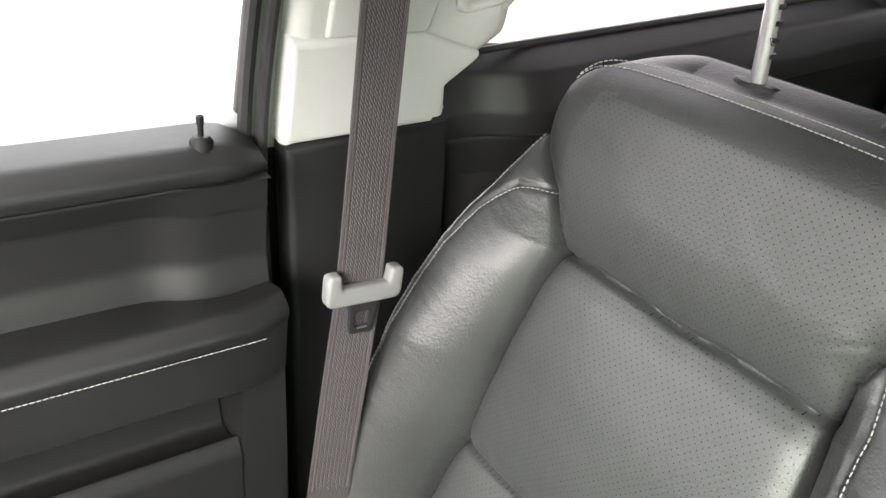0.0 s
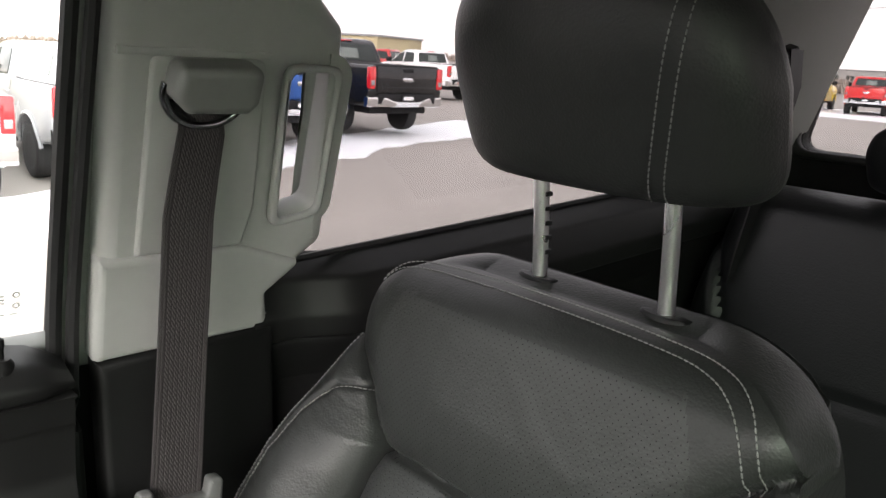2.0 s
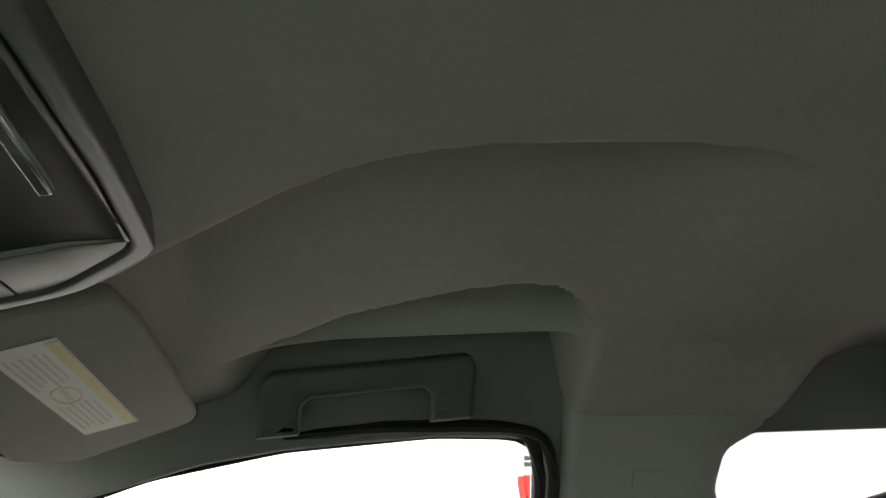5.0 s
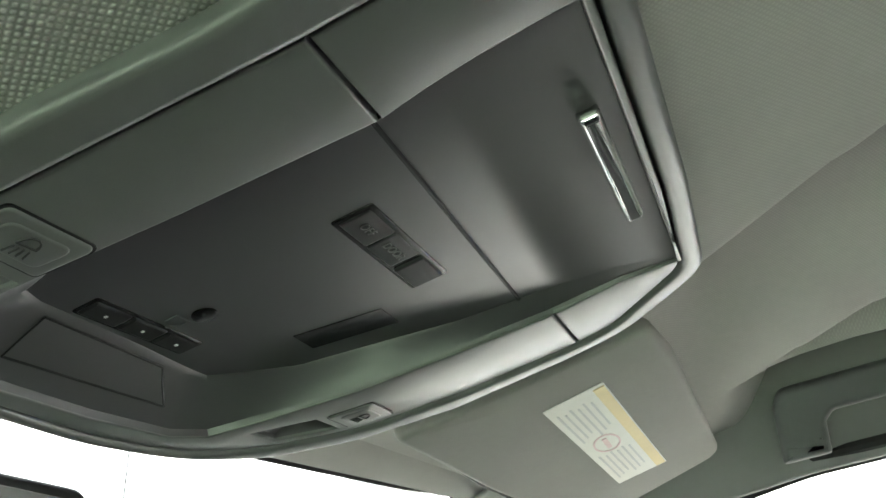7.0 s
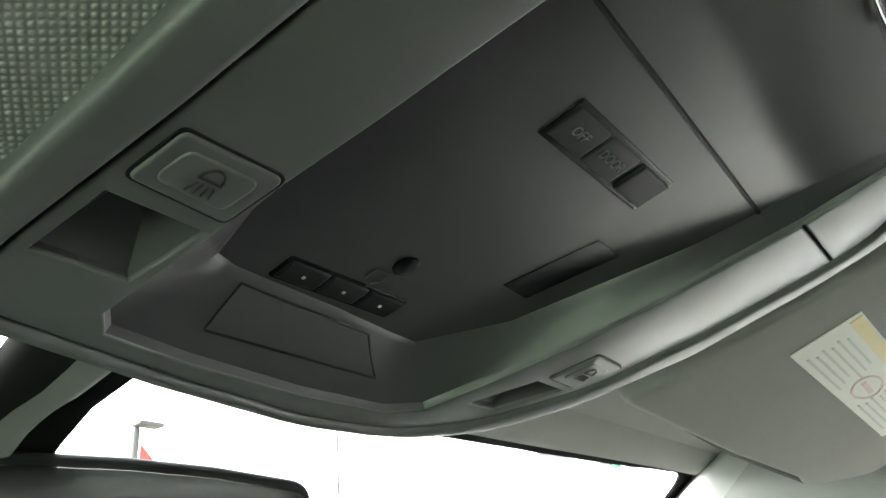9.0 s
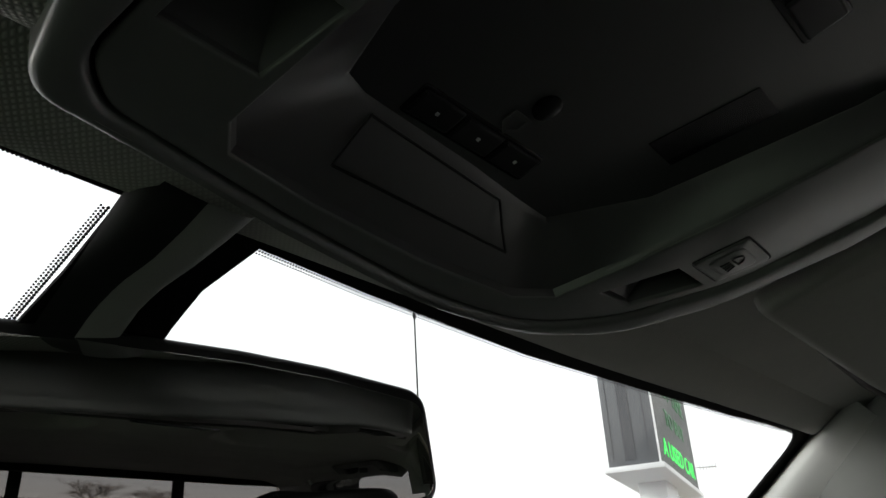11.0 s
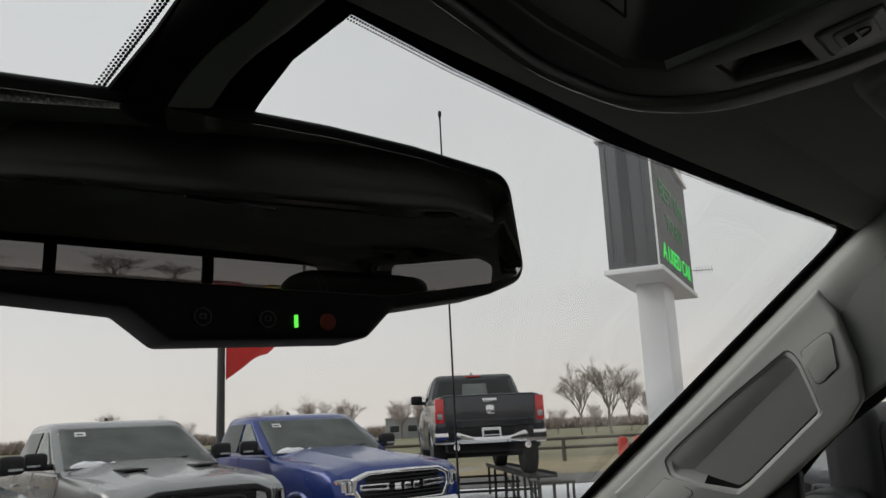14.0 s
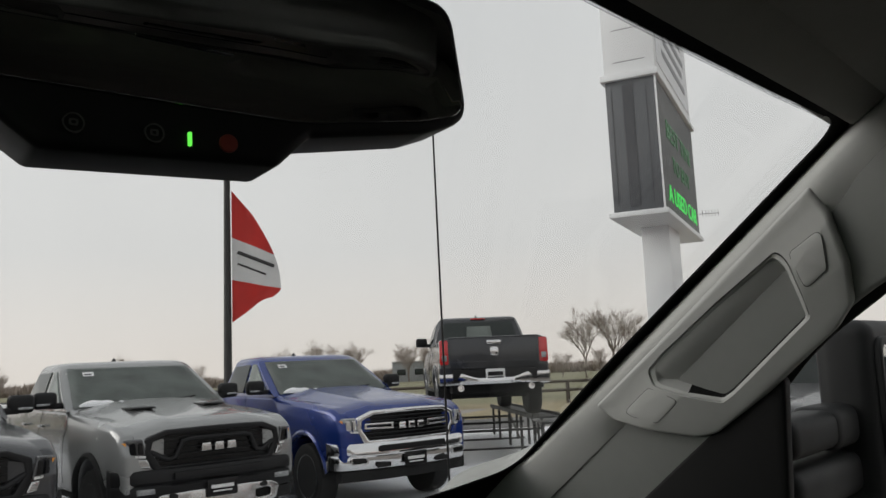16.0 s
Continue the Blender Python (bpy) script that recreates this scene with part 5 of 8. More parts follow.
def open_ring(outer, y_cut, rim, front):
    """An outline round the recess: the outer edge, then back along the recess's rim."""
    on = [i for i, p in enumerate(outer) if abs(p[1] - y_cut) < 1e-6]
    a, b = on[0], on[-1]
    n = len(outer)
    # walk the outer edge the long way between the two cut points
    path = [outer[(b + k) % n] for k in range((a - b) % n + 1)]
    if len(path) < 4:
        path = [outer[(a + k) % n] for k in range((b - a) % n + 1)]
    ends = [(yL, y_cut), *rim, (yR, y_cut)]
    if abs(path[-1][0] - yL) > abs(path[-1][0] - yR):
        ends = ends[::-1]
    return path + ends


rim_r = [*LID_L[::-1], *LID_R[::-1]]
PITS = [[(-0.0765, 0.584), (-0.0730, 0.5545), (-0.0395, 0.5557), (-0.0445, 0.585)], [(0.1570, 0.598), (0.1770, 0.5685), (0.2030, 0.5690), (0.1810, 0.5975)]]
part("front_bezel", plate(open_ring(front_out, 0.4331, rim_f, True), PITS, 0.012, 0.0012, con_to(0.004)), CONSOLE, oc)
part("glasses_lid", plate(open_ring(rear_out, 0.4319, rim_r, False), (), 0.012, 0.0012, con_to(0.004)), CONSOLE, oc, "grey sunglasses lid with a chrome pull")
bm = bmesh.new()
rv = [bm.verts.new(con(p, -0.001)) for p in RIM_ALL]
iv = [bm.verts.new(con((p[0] * 0.95 + q[0] * 0.05, p[1] * 0.95 + q[1] * 0.05), 0.0022 * sstep(0.365, 0.44, p[1]))) for p, q in zip(RIM_ALL, FLOOR_ALL)]
mv = [bm.verts.new(con(p, -0.001).lerp(panel(q), 0.90) + Vector(((q[0] - p[0]) * 0.03, (q[1] - p[1]) * 0.03, 0))) for p, q in zip(RIM_ALL, FLOOR_ALL)]
fv = [bm.verts.new(panel(q)) for q in FLOOR_ALL]
for a, b in ((rv, iv), (iv, mv), (mv, fv)):
    for i in range(len(RIM_ALL)):
        j = (i + 1) % len(RIM_ALL)
        bm.faces.new((a[i], a[j], b[j], b[i]))
nF = len(fv)
for i in range(nF // 2 - 1):
    bm.faces.new((fv[i], fv[i + 1], fv[nF - 2 - i], fv[nF - 1 - i]))
part("recess", bm, CONSOLE_SHADE, oc, "recessed switch panel, shade put into its colour", angle=35)
part("lid_joint", tube([panel((-0.010, 0.4400), 0.0004), panel((0.184, 0.4465), 0.0004)], 0.0012, 6), SATINBLACK, oc)


def rect(x0, x1, y0, y1, r=0.002):
    return rounded([(x0, y0), (x1, y0), (x1, y1), (x0, y1)], r, 4)


part("pull", plate(rect(0.038, 0.1155, 0.3695, 0.3785, 0.002), (), 0.007, 0.0026, lambda c: con(c, -0.0035 - 0.10 * (c[0] - 0.038) - 0.0022 * (1 - ((c[1] - 0.374) / 0.0045) ** 2) - c[2]), res=4), CHROME, oc, "chrome pull bar")
part("switch_frame", plate(rect(0.0395, 0.1205, 0.4628, 0.4822, 0.002), (), 0.004, 0.001, lambda c: panel(c, -0.001 - c[2])), GLOSSBLACK, oc, "black lamp switch frame")
for k, (a, b) in enumerate(((0.0418, 0.0662), (0.0667, 0.0912), (0.0942, 0.1182))):
    s = part("switch_button", plate(rect(a, b, 0.4650, 0.4800, 0.0015), (), 0.005, 0.0012, lambda c: panel(c, -0.001 + (0.001 if k == 2 else 0) - c[2])), SATINBLACK, oc)
    if k < 2:
        part("switch_text", lettering(("OFF", "DOOR")[k], 0.0058, 0.0002, lambda c, x=(a + b) / 2: panel((x + c.x, 0.4725 - c.y), 0.0018 + c.z)), DIMPRINT, s)
part("button_frame", plate(rect(0.0140, 0.0825, 0.5742, 0.5880, 0.002), (), 0.003, 0.001, lambda c: panel(c, -0.0007 - c[2])), GLOSSBLACK, oc)
for a in (0.0155, 0.0378, 0.0601):
    part("remote_button", plate(rect(a, a + 0.0212, 0.5755, 0.5867, 0.0015), (), 0.005, 0.0015, lambda c: panel(c, -0.0008 - c[2])), SATINBLACK, oc)
    part("button_dot", plate([(a + 0.010, 0.5805), (a + 0.0113, 0.5805), (a + 0.0113, 0.5818), (a + 0.010, 0.5818)], (), 0.0006, 0, lambda c: panel(c, 0.0019 - c[2])), PRINT, oc)
part("sensor", loft([[panel((0.060 + math.cos(a) * r, 0.5575 + math.sin(a) * r), h) for a in np.linspace(0, 2 * math.pi, 19)[:-1]] for r, h in ((0.0056, -0.001), (0.0056, 0.001), (0.0042, 0.0014))]), GLOSSBLACK, oc)
part("home_icon", plate(rounded([(0.036, 0.557), (0.046, 0.557), (0.046, 0.563), (0.041, 0.567), (0.036, 0.563)], 0), [[(0.0375, 0.5585), (0.0445, 0.5585), (0.0445, 0.5625), (0.041, 0.565), (0.0375, 0.5625)]], 0.0006, 0, lambda c: panel((c[0] + 0.014, c[1] + 0.0075), 0.0008 - c[2])), DIMPRINT, oc)
slot = loft([[panel(p, h) for p in ((0.114, 0.545), (0.1265, 0.502), (0.1485, 0.5025), (0.135, 0.546))] for h in (0.0005, -0.002)])
part("cable_slot", slot, GLOSSBLACK, oc, "black microphone slot")
wl_pts = [panel(FLOOR[5]), panel(FLOOR[10]), con(RIM[10]), con(RIM[6])]


def onwall(a, b, h=0.0):
    p0 = wl_pts[0].lerp(wl_pts[1], a)
    p1 = wl_pts[3].lerp(wl_pts[2], a)
    n = (wl_pts[1] - wl_pts[0]).cross(wl_pts[3] - wl_pts[0]).normalized()
    if n.z > 0:
        n = -n
    return p0.lerp(p1, b) + n * h


for e in (((0.15, 0.18), (0.72, 0.18)), ((0.72, 0.18), (0.78, 0.75)), ((0.78, 0.75), (0.18, 0.75)), ((0.18, 0.75), (0.15, 0.18))):
    part("hatch_line", tube([onwall(*e[0], 0.0002), onwall((e[0][0] + e[1][0]) / 2, (e[0][1] + e[1][1]) / 2, 0.0002), onwall(*e[1], 0.0002)], 0.0006, 5), SATINBLACK, oc)
# map lamps on both sides
for k, outl in enumerate(([(-0.073, 0.5465), (-0.0705, 0.526), (-0.0358, 0.526), (-0.0385, 0.5488)], [(0.1790, 0.563), (0.1865, 0.538), (0.2165, 0.539), (0.2065, 0.5635)])):
    cxx, cyy = sum(p[0] for p in outl) / 4, sum(p[1] for p in outl) / 4
    part("lamp_button_gap", plate(rounded([(cxx + (p[0] - cxx) * 1.05, cyy + (p[1] - cyy) * 1.06) for p in outl], 0.003), (), 0.004, 0, con_to(-0.0003)), SATINBLACK, oc)
    part("lamp_button", plate(rounded(outl, 0.003), (), 0.008, 0.0012, con_to(0.0008)), CONSOLE, oc)
    inner = [(cxx + (p[0] - cxx) * 0.72, cyy + (p[1] - cyy) * 0.66) for p in outl]
    part("lamp_button_face", plate(rounded(inner, 0.004), (), 0.004, 0.0010, con_to(-0.0017)), CONSOLE, oc)
    dome = [(cxx + 0.0040 * math.cos(a), cyy - 0.0005 - 0.0050 * math.sin(a)) for a in np.linspace(0, math.pi, 10)]
    part("lamp_icon", plate(dome, [[(cxx + 0.0033 * math.cos(a), cyy - 0.0010 - 0.0040 * math.sin(a)) for a in np.linspace(0, math.pi, 10)]], 0.0006, 0, con_to(-0.0040)), DARKPRINT, oc)
    for u in (-0.0036, -0.0012, 0.0012, 0.0036):
        part("icon_ray", plate([(cxx + u * 0.8 - 0.0002, cyy + 0.0008), (cxx + u * 0.8 + 0.0002, cyy + 0.0008), (cxx + u * 1.1 + 0.0002, cyy + 0.0050), (cxx + u * 1.1 - 0.0002, cyy + 0.0050)], (), 0.0006, 0, con_to(-0.0040)), DARKPRINT, oc)
    px = [Vector(p) for p in PITS[k]]
    apex = px[1].lerp(px[2], 0.62).lerp(px[0].lerp(px[3], 0.62), 0.12)
    cm_ = sum(px, Vector((0, 0))) / 4
    pit = loft([[con(p, 0.0) for p in px], [con(cm_.lerp(p, 0.97), 0.002) for p in px], [con(apex + (p - cm_) * 0.10, 0.020) for p in px]])
    for f in [f for f in pit.faces if len(f.verts) == 4 and all((v.co - con(p, 0.0)).length < 1e-5 for v, p in zip(sorted(f.verts, key=lambda v: v.co.x + v.co.y * 1e-3), sorted(px, key=lambda p: p.x + p.y * 1e-3)))]:
        pit.faces.remove(f)
    part("lamp_pit", pit, CONSOLE_SHADE, oc, "map lamp opening with shade in its colour")
    lens = con(tuple(apex), 0.013)
    lb_ = bmesh.new()
    bmesh.ops.create_uvsphere(lb_, u_segments=12, v_segments=8, radius=0.0045, matrix=Matrix.Translation(lens))
    part("lamp_lens", lb_, GLOSSBLACK, oc)

# ---------------------------------------------------------------- mirror
MC = Vector((0.052, 0.731, 1.769))
MR = Euler((radians(MIR_PITCH), radians(MIR_ROLL), radians(MIR_YAW))).to_matrix()


def mir(co):
    """Mirror coordinates: x across, y up, z towards the seats."""
    return MC + MR @ Vector((co[0], -co[2], co[1]))


mirror = thing("rear_view_mirror", "black interior mirror with call buttons on its lower lip", "mirror")
M_OUT = rounded([(-0.150, -0.030), (-0.152, 0.038), (-0.066, 0.0437), (0.005, 0.0445), (0.050, 0.0428), (0.108, 0.0372), (0.1138, -0.0165), (0.090, -0.0255), (0.034, -0.0350), (0.020, -0.0482), (-0.062, -0.0510), (-0.077, -0.0395), (-0.120, -0.036)],
                [0.02, 0.022, 0.1, 0.1, 0.1, 0.014, 0.013, 0.02, 0.004, 0.006, 0.006, 0.004, 0.01], 6)
part("housing", plate(M_OUT, (), 0.030, 0.004, lambda c: mir((c[0], c[1], c[2] - 0.012)), res=3), SATINBLACK, mirror)
M_GL = rounded([(-0.144, -0.030), (-0.148, 0.0305), (-0.066, 0.0365), (0.005, 0.0373), (0.050, 0.0356), (0.1035, 0.0300), (0.1095, -0.0150), (0.088, -0.0215), (0.030, -0.031)], [0.012, 0.014, 0.1, 0.1, 0.1, 0.010, 0.010, 0.01, 0.1], 6)
part("mirror_glass", plate(M_GL, (), 0.002, 0.0005, lambda c: mir((c[0], c[1], c[2] + 0.0034))), MIRROR, mirror, "dark mirror glass")
for x, kind in ((-0.052, 0), (-0.0265, 0), (0.0, 2)):
    ringo = [(x + 0.0034 * math.cos(a), -0.0425 + 0.0034 * math.sin(a)) for a in np.linspace(0, 2 * math.pi, 21)[:-1]]
    ringi = [(x + 0.0029 * math.cos(a), -0.0425 + 0.0029 * math.sin(a)) for a in np.linspace(0, 2 * math.pi, 21)[:-1]]
    b_ = part("call_button", plate(ringo, (), 0.002, 0.0006, lambda c: mir((c[0], c[1], c[2] + 0.0035))), SATINBLACK if kind != 2 else mat("dark red button", (0.22, 0.03, 0.02), 0.5), mirror, "round call button")
    if kind != 2:
        part("button_icon", plate(rect(x - 0.0014, x + 0.0014, -0.0434, -0.0412, 0.0006), [rect(x - 0.0007, x + 0.0007, -0.0429, -0.0417, 0.0003)], 0.0005, 0, lambda c: mir((c[0], c[1], c[2] + 0.0048))), DIMPRINT, b_)
        part("button_ring", plate(ringo, [ringi], 0.0005, 0, lambda c: mir((c[0], c[1], c[2] + 0.0048))), DIMPRINT, b_)
part("status_lamp", plate(rect(-0.0147, -0.0134, -0.0452, -0.0402, 0.0004), (), 0.001, 0, lambda c: mir((c[0], c[1], c[2] + 0.0036))), LED, mirror, "lit green status lamp")
# the cover flares towards the header: one sharp flank, one rolled flank blackened for shade
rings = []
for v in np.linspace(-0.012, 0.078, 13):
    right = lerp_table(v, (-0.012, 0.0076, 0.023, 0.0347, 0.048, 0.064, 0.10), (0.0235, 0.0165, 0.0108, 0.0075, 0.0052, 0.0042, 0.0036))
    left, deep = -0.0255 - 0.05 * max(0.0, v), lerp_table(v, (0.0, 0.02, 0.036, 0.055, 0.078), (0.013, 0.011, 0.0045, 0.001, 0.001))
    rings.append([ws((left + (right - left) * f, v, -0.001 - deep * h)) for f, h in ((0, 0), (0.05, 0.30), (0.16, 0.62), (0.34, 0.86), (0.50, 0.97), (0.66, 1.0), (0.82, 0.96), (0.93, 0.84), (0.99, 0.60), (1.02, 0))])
part("mount_flank", loft([ring[:5] for ring in rings], close=False), SATINBLACK, mirror, "rolled side of the mirror mount, blackened for shade")
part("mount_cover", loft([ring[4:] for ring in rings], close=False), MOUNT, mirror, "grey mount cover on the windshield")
part("arm", tube([Vector((-0.004, 0.775, 1.775)), Vector((0.02, 0.755, 1.77)), MC + Vector((0, 0.015, 0))], 0.009, 10), SATINBLACK, mirror)

# ---------------------------------------------------------------- pillar handle
ph = thing("pillar_handle", "light grey pull handle on the windshield pillar", "grab handle")
ho = [(0.425, 0.046), (0.430, 0.022), (0.060, 0.024), (0.067, 0.054), (0.092, 0.099), (0.119, 0.129), (0.149, 0.137), (0.254, 0.141), (0.339, 0.137), (0.362, 0.124), (0.403, 0.072)]
HR_ = [0.010, 0.004, 0.004, 0.02, 0.03, 0.02, 0.05, 0.1, 0.03, 0.02, 0.04]
hi = rounded([(0.131, 0.0435), (0.220, 0.038), (0.308, 0.035), (0.337, 0.036), (0.345, 0.052), (0.323, 0.082), (0.300, 0.114), (0.284, 0.1155), (0.159, 0.110), (0.147, 0.091), (0.130, 0.058)], [0.008, 0.1, 0.1, 0.012, 0.010, 0.05, 0.010, 0.03, 0.010, 0.03, 0.03], 6)


def face(v):
    """The handle's face stands proud at the grip and runs out into the pillar towards the glass."""
    return 0.010 + 0.019 * sstep(0.02, 0.085, v)


def on_face(c):
    return apil((c[0], c[1], face(c[1]) + c[2]))


def grip_mesh(outer, inner, c, to):
    """Handle face between two outlines, met along rays from the middle, with a rolled outer edge."""
    bm = bmesh.new()

    def hit(loop, d):
        best = 0.0
        for a, b in zip(loop, loop[1:] + loop[:1]):
            a, e = Vector(a) - c, Vector(b) - Vector(a)
            den = d.x * e.y - d.y * e.x
            if abs(den) > 1e-12:
                f, g = (a.x * e.y - a.y * e.x) / den, (a.x * d.y - a.y * d.x) / den
                if f > best and -1e-6 <= g <= 1 + 1e-6:
                    best = f
        return best

    dirs = sorted({round(math.atan2(q[1] - c.y, q[0] - c.x), 4) for q in list(outer) + list(inner)})
    rings = [[] for _ in range(12)]
    for a in dirs:
        d = Vector((math.cos(a), math.sin(a)))
        ri, ro = hit(inner, d), hit(outer, d)
        r = min(0.008, (ro - ri) * 0.4)
        row = [(ri, -0.010), (ri, -0.0010), (ri + 0.0008, 0.0)] + [(ri + 0.0008 + (ro - r - ri - 0.0008) * f, 0.0) for f in (0.33, 0.66)]
        row += [(ro - r + r * math.sin(g), -r + r * math.cos(g)) for g in np.linspace(0, math.pi / 2, 5)] + [(ro - 0.001, -0.022), (ro - 0.006, -0.030)]
        for ring, (rr, w) in zip(rings, row):
            p = c + d * rr
            ring.append(bm.verts.new(to((p.x, p.y, w))))
    for a, b in zip(rings, rings[1:]):
        for i in range(len(a)):
            j = (i + 1) % len(a)
            bm.faces.new((a[i], a[j], b[j], b[i]))
    bmesh.ops.recalc_face_normals(bm, faces=bm.faces[:])
    return bm


mid_ = sum((Vector(q) for q in hi), Vector((0, 0))) / len(hi)
mid_.y = 0.084
hole = [tuple(mid_.lerp(Vector(q), 1.012)) for q in hi]
part("grip", grip_mesh(rounded(ho, HR_, 6), hole, mid_, on_face), TRIM, ph)
for pts in (((0.353, 0.049), (0.333, 0.081), (0.376, 0.082), (0.404, 0.049)), ((0.122, 0.053), (0.082, 0.057), (0.108, 0.087), (0.138, 0.088))):
    cc_ = sum((Vector(q) for q in pts), Vector((0, 0))) / 4
    part("screw_cap_gap", plate(rounded([tuple(cc_ + (Vector(q) - cc_) * 1.016) for q in pts], 0.006), (), 0.002, 0, lambda c: on_face((c[0], c[1], c[2] - 0.0008))), SATINBLACK, ph)
    part("screw_cap", plate(rounded(pts, 0.006), (), 0.004, 0.0006, lambda c: on_face((c[0], c[1], c[2] - 0.0016))), TRIM, ph)
# the scoop behind the grip: a smooth slope from the glass side that dives under the finger edge
scoop = []
for s in (1.0, 0.985, 0.97, 0.955, 0.94, 0.925, 0.91, 0.895, 0.88, 0.86, 0.83, 0.80, 0.76, 0.72, 0.67, 0.62, 0.56, 0.50, 0.43, 0.36, 0.28, 0.20, 0.11, 0.02):
    ring = []
    for q in hi:
        p = mid_.lerp(Vector(q), s)
        low = 0.024 * sstep(0.034, 0.088, p.y) + 0.046 * sstep(0.0905, 0.0985, p.y)
        ring.append(on_face((p.x, p.y, -0.0012 - low * sstep(0.960, 0.915, s) - 0.0015 * sstep(1.0, 0.97, s))))
    scoop.append(ring)
# faces deep under the grip are split off and blackened to stand for shade
scoop_bm, cavity = loft(scoop, cap=False), loft(scoop, cap=False)
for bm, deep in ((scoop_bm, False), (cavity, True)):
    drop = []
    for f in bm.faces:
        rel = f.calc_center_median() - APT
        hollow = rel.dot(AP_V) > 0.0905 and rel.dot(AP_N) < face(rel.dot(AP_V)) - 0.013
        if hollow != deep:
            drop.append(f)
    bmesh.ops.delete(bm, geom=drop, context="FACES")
part("scoop", scoop_bm, TRIM, ph)
part("cavity", cavity, PLASTIC, ph, "deep end of the scoop, blackened for shade")

# ---------------------------------------------------------------- outdoors: ground
ASPHALT = mat("pale salted asphalt", (0.30, 0.275, 0.25), 0.9, vary=0.16, scale=0.35, bump=0.35, bscale=30)
SNOW = mat("trodden snow", (0.82, 0.83, 0.85), 0.75, vary=0.10, scale=0.9, bump=0.6, bscale=12)
DRY = mat("dry winter grass", (0.30, 0.25, 0.15), 0.95, vary=0.35, scale=0.25, bump=0.8, bscale=8)
FIELD = mat("dull green field", (0.20, 0.19, 0.11), 0.95, vary=0.35, scale=0.08, bump=0.6, bscale=6)
ROAD = mat("dark wet road", (0.06, 0.058, 0.055), 0.55, vary=0.3, scale=0.5, bump=0.3, bscale=30)
DARKSTEEL = mat("black painted steel", (0.025, 0.024, 0.023), 0.6, vary=0.3, scale=6, bump=0.3, bscale=60)
BARK = mat("grey-brown bark", (0.22, 0.185, 0.16), 0.95, vary=0.3, scale=1.5)
# lightened so that the distance haze sits in the colour
TWIG = mat("brown twigs paled for haze", (0.30, 0.25, 0.215), 0.95, vary=0.25, scale=1)
WHITEPAINT = mat("white painted metal", (0.78, 0.79, 0.80), 0.45, vary=0.05, scale=0.8)
SIGNGREY = mat("grey sign cladding", (0.10, 0.105, 0.115), 0.4, vary=0.12, scale=0.7)
SIGNDARK = mat("dark sign strip", (0.05, 0.052, 0.06), 0.4, vary=0.1, scale=0.7)
SIGNBLACK = mat("black lamp board", (0.012, 0.013, 0.013), 0.5, vary=0.15, scale=3)
FLAGRED = mat("red flag cloth", (0.62, 0.075, 0.065), 0.85, vary=0.1, scale=3, bump=0.4, bscale=200)
FLAGWHITE = mat("white flag cloth", (0.72, 0.72, 0.72), 0.85, vary=0.08, scale=3, bump=0.4, bscale=200)
REDPAINT = mat("red painted post", (0.60, 0.05, 0.035), 0.5, vary=0.12, scale=3)
WEATHERED = mat("weathered brown rail", (0.085, 0.070, 0.058), 0.9, vary=0.3, scale=1.5)
CONCRETE = mat("grey concrete", (0.35, 0.34, 0.32), 0.9, vary=0.15, scale=0.8)
YELLOWWALL = mat("yellow wall cladding", (0.50, 0.43, 0.26), 0.8, vary=0.15, scale=0.3)
GREYWALL = mat("grey wall cladding", (0.30, 0.31, 0.32), 0.8, vary=0.15, scale=0.3)



def ground_z(x, y):
    """The lot falls away a little in front of the truck and towards the parked row beside it."""
    dip = 0.33 * sstep(4.5, 7.5, x) * sstep(-7.0, -4.0, y) * (1 - sstep(3.5, 7.5, y))
    return -0.16 * sstep(3.5, 7.5, y) - dip - 0.015 * max(0.0, 0.695 * x + 0.719 * y - 28)


gb = bmesh.new()
gx = [-700, -60, -20, 0, 4.5, 5, 5.5, 6, 6.5, 7, 7.5, 10, 20, 60, 700]
gy = [-700, -60, -20, -7, -6.5, -6, -5.5, -5, -4.5, -4, 0, 3.5, 4, 4.5, 5, 5.5, 6, 6.5, 7, 7.5, 20, 60, 700]
gv = [[gb.verts.new((x, y, ground_z(x, y))) for x in gx] for y in gy]
for a, b in zip(gv, gv[1:]):
    for i in range(len(gx) - 1):
        gb.faces.new((a[i], a[i + 1], b[i + 1], b[i]))
tagged(finish("ground", gb, ASPHALT), "pale salt-stained asphalt lot", "ground", kind="structure")


def ragged(pts, step=0.5, amp=0.35, seed=0):
    """An outline with an uneven edge."""
    out, n = [], len(pts)
    for i in range(n):
        a, b = Vector(pts[i]), Vector(pts[(i + 1) % n])
        k = max(1, int((b - a).length / step))
        d = (b - a).normalized()
        for j in range(k):
            p = a.lerp(b, j / k)
            w_ = noise.noise(Vector((p.x * 0.7, p.y * 0.7, seed))) * amp + noise.noise(Vector((p.x * 2.3, p.y * 2.3, seed + 5))) * amp * 0.5
            out.append((p.x - d.y * w_, p.y + d.x * w_))
    return out


def sheet(name, pts, z, material, label, category, step=0.5, amp=0.3, seed=0):
    return tagged(finish(name, plate(ragged(pts, step, amp, seed), (), 0.02, 0, lambda c: Vector((c[0], c[1], ground_z(c[0], c[1]) + z + c[2]))), material, smooth=False), label, category, kind="structure")


A44 = Matrix.Rotation(radians(-44), 2)


def far(u, v):
    """Places by distance v towards the far field and u across it."""
    p = A44 @ Vector((u, v))
    return (p.x, p.y)


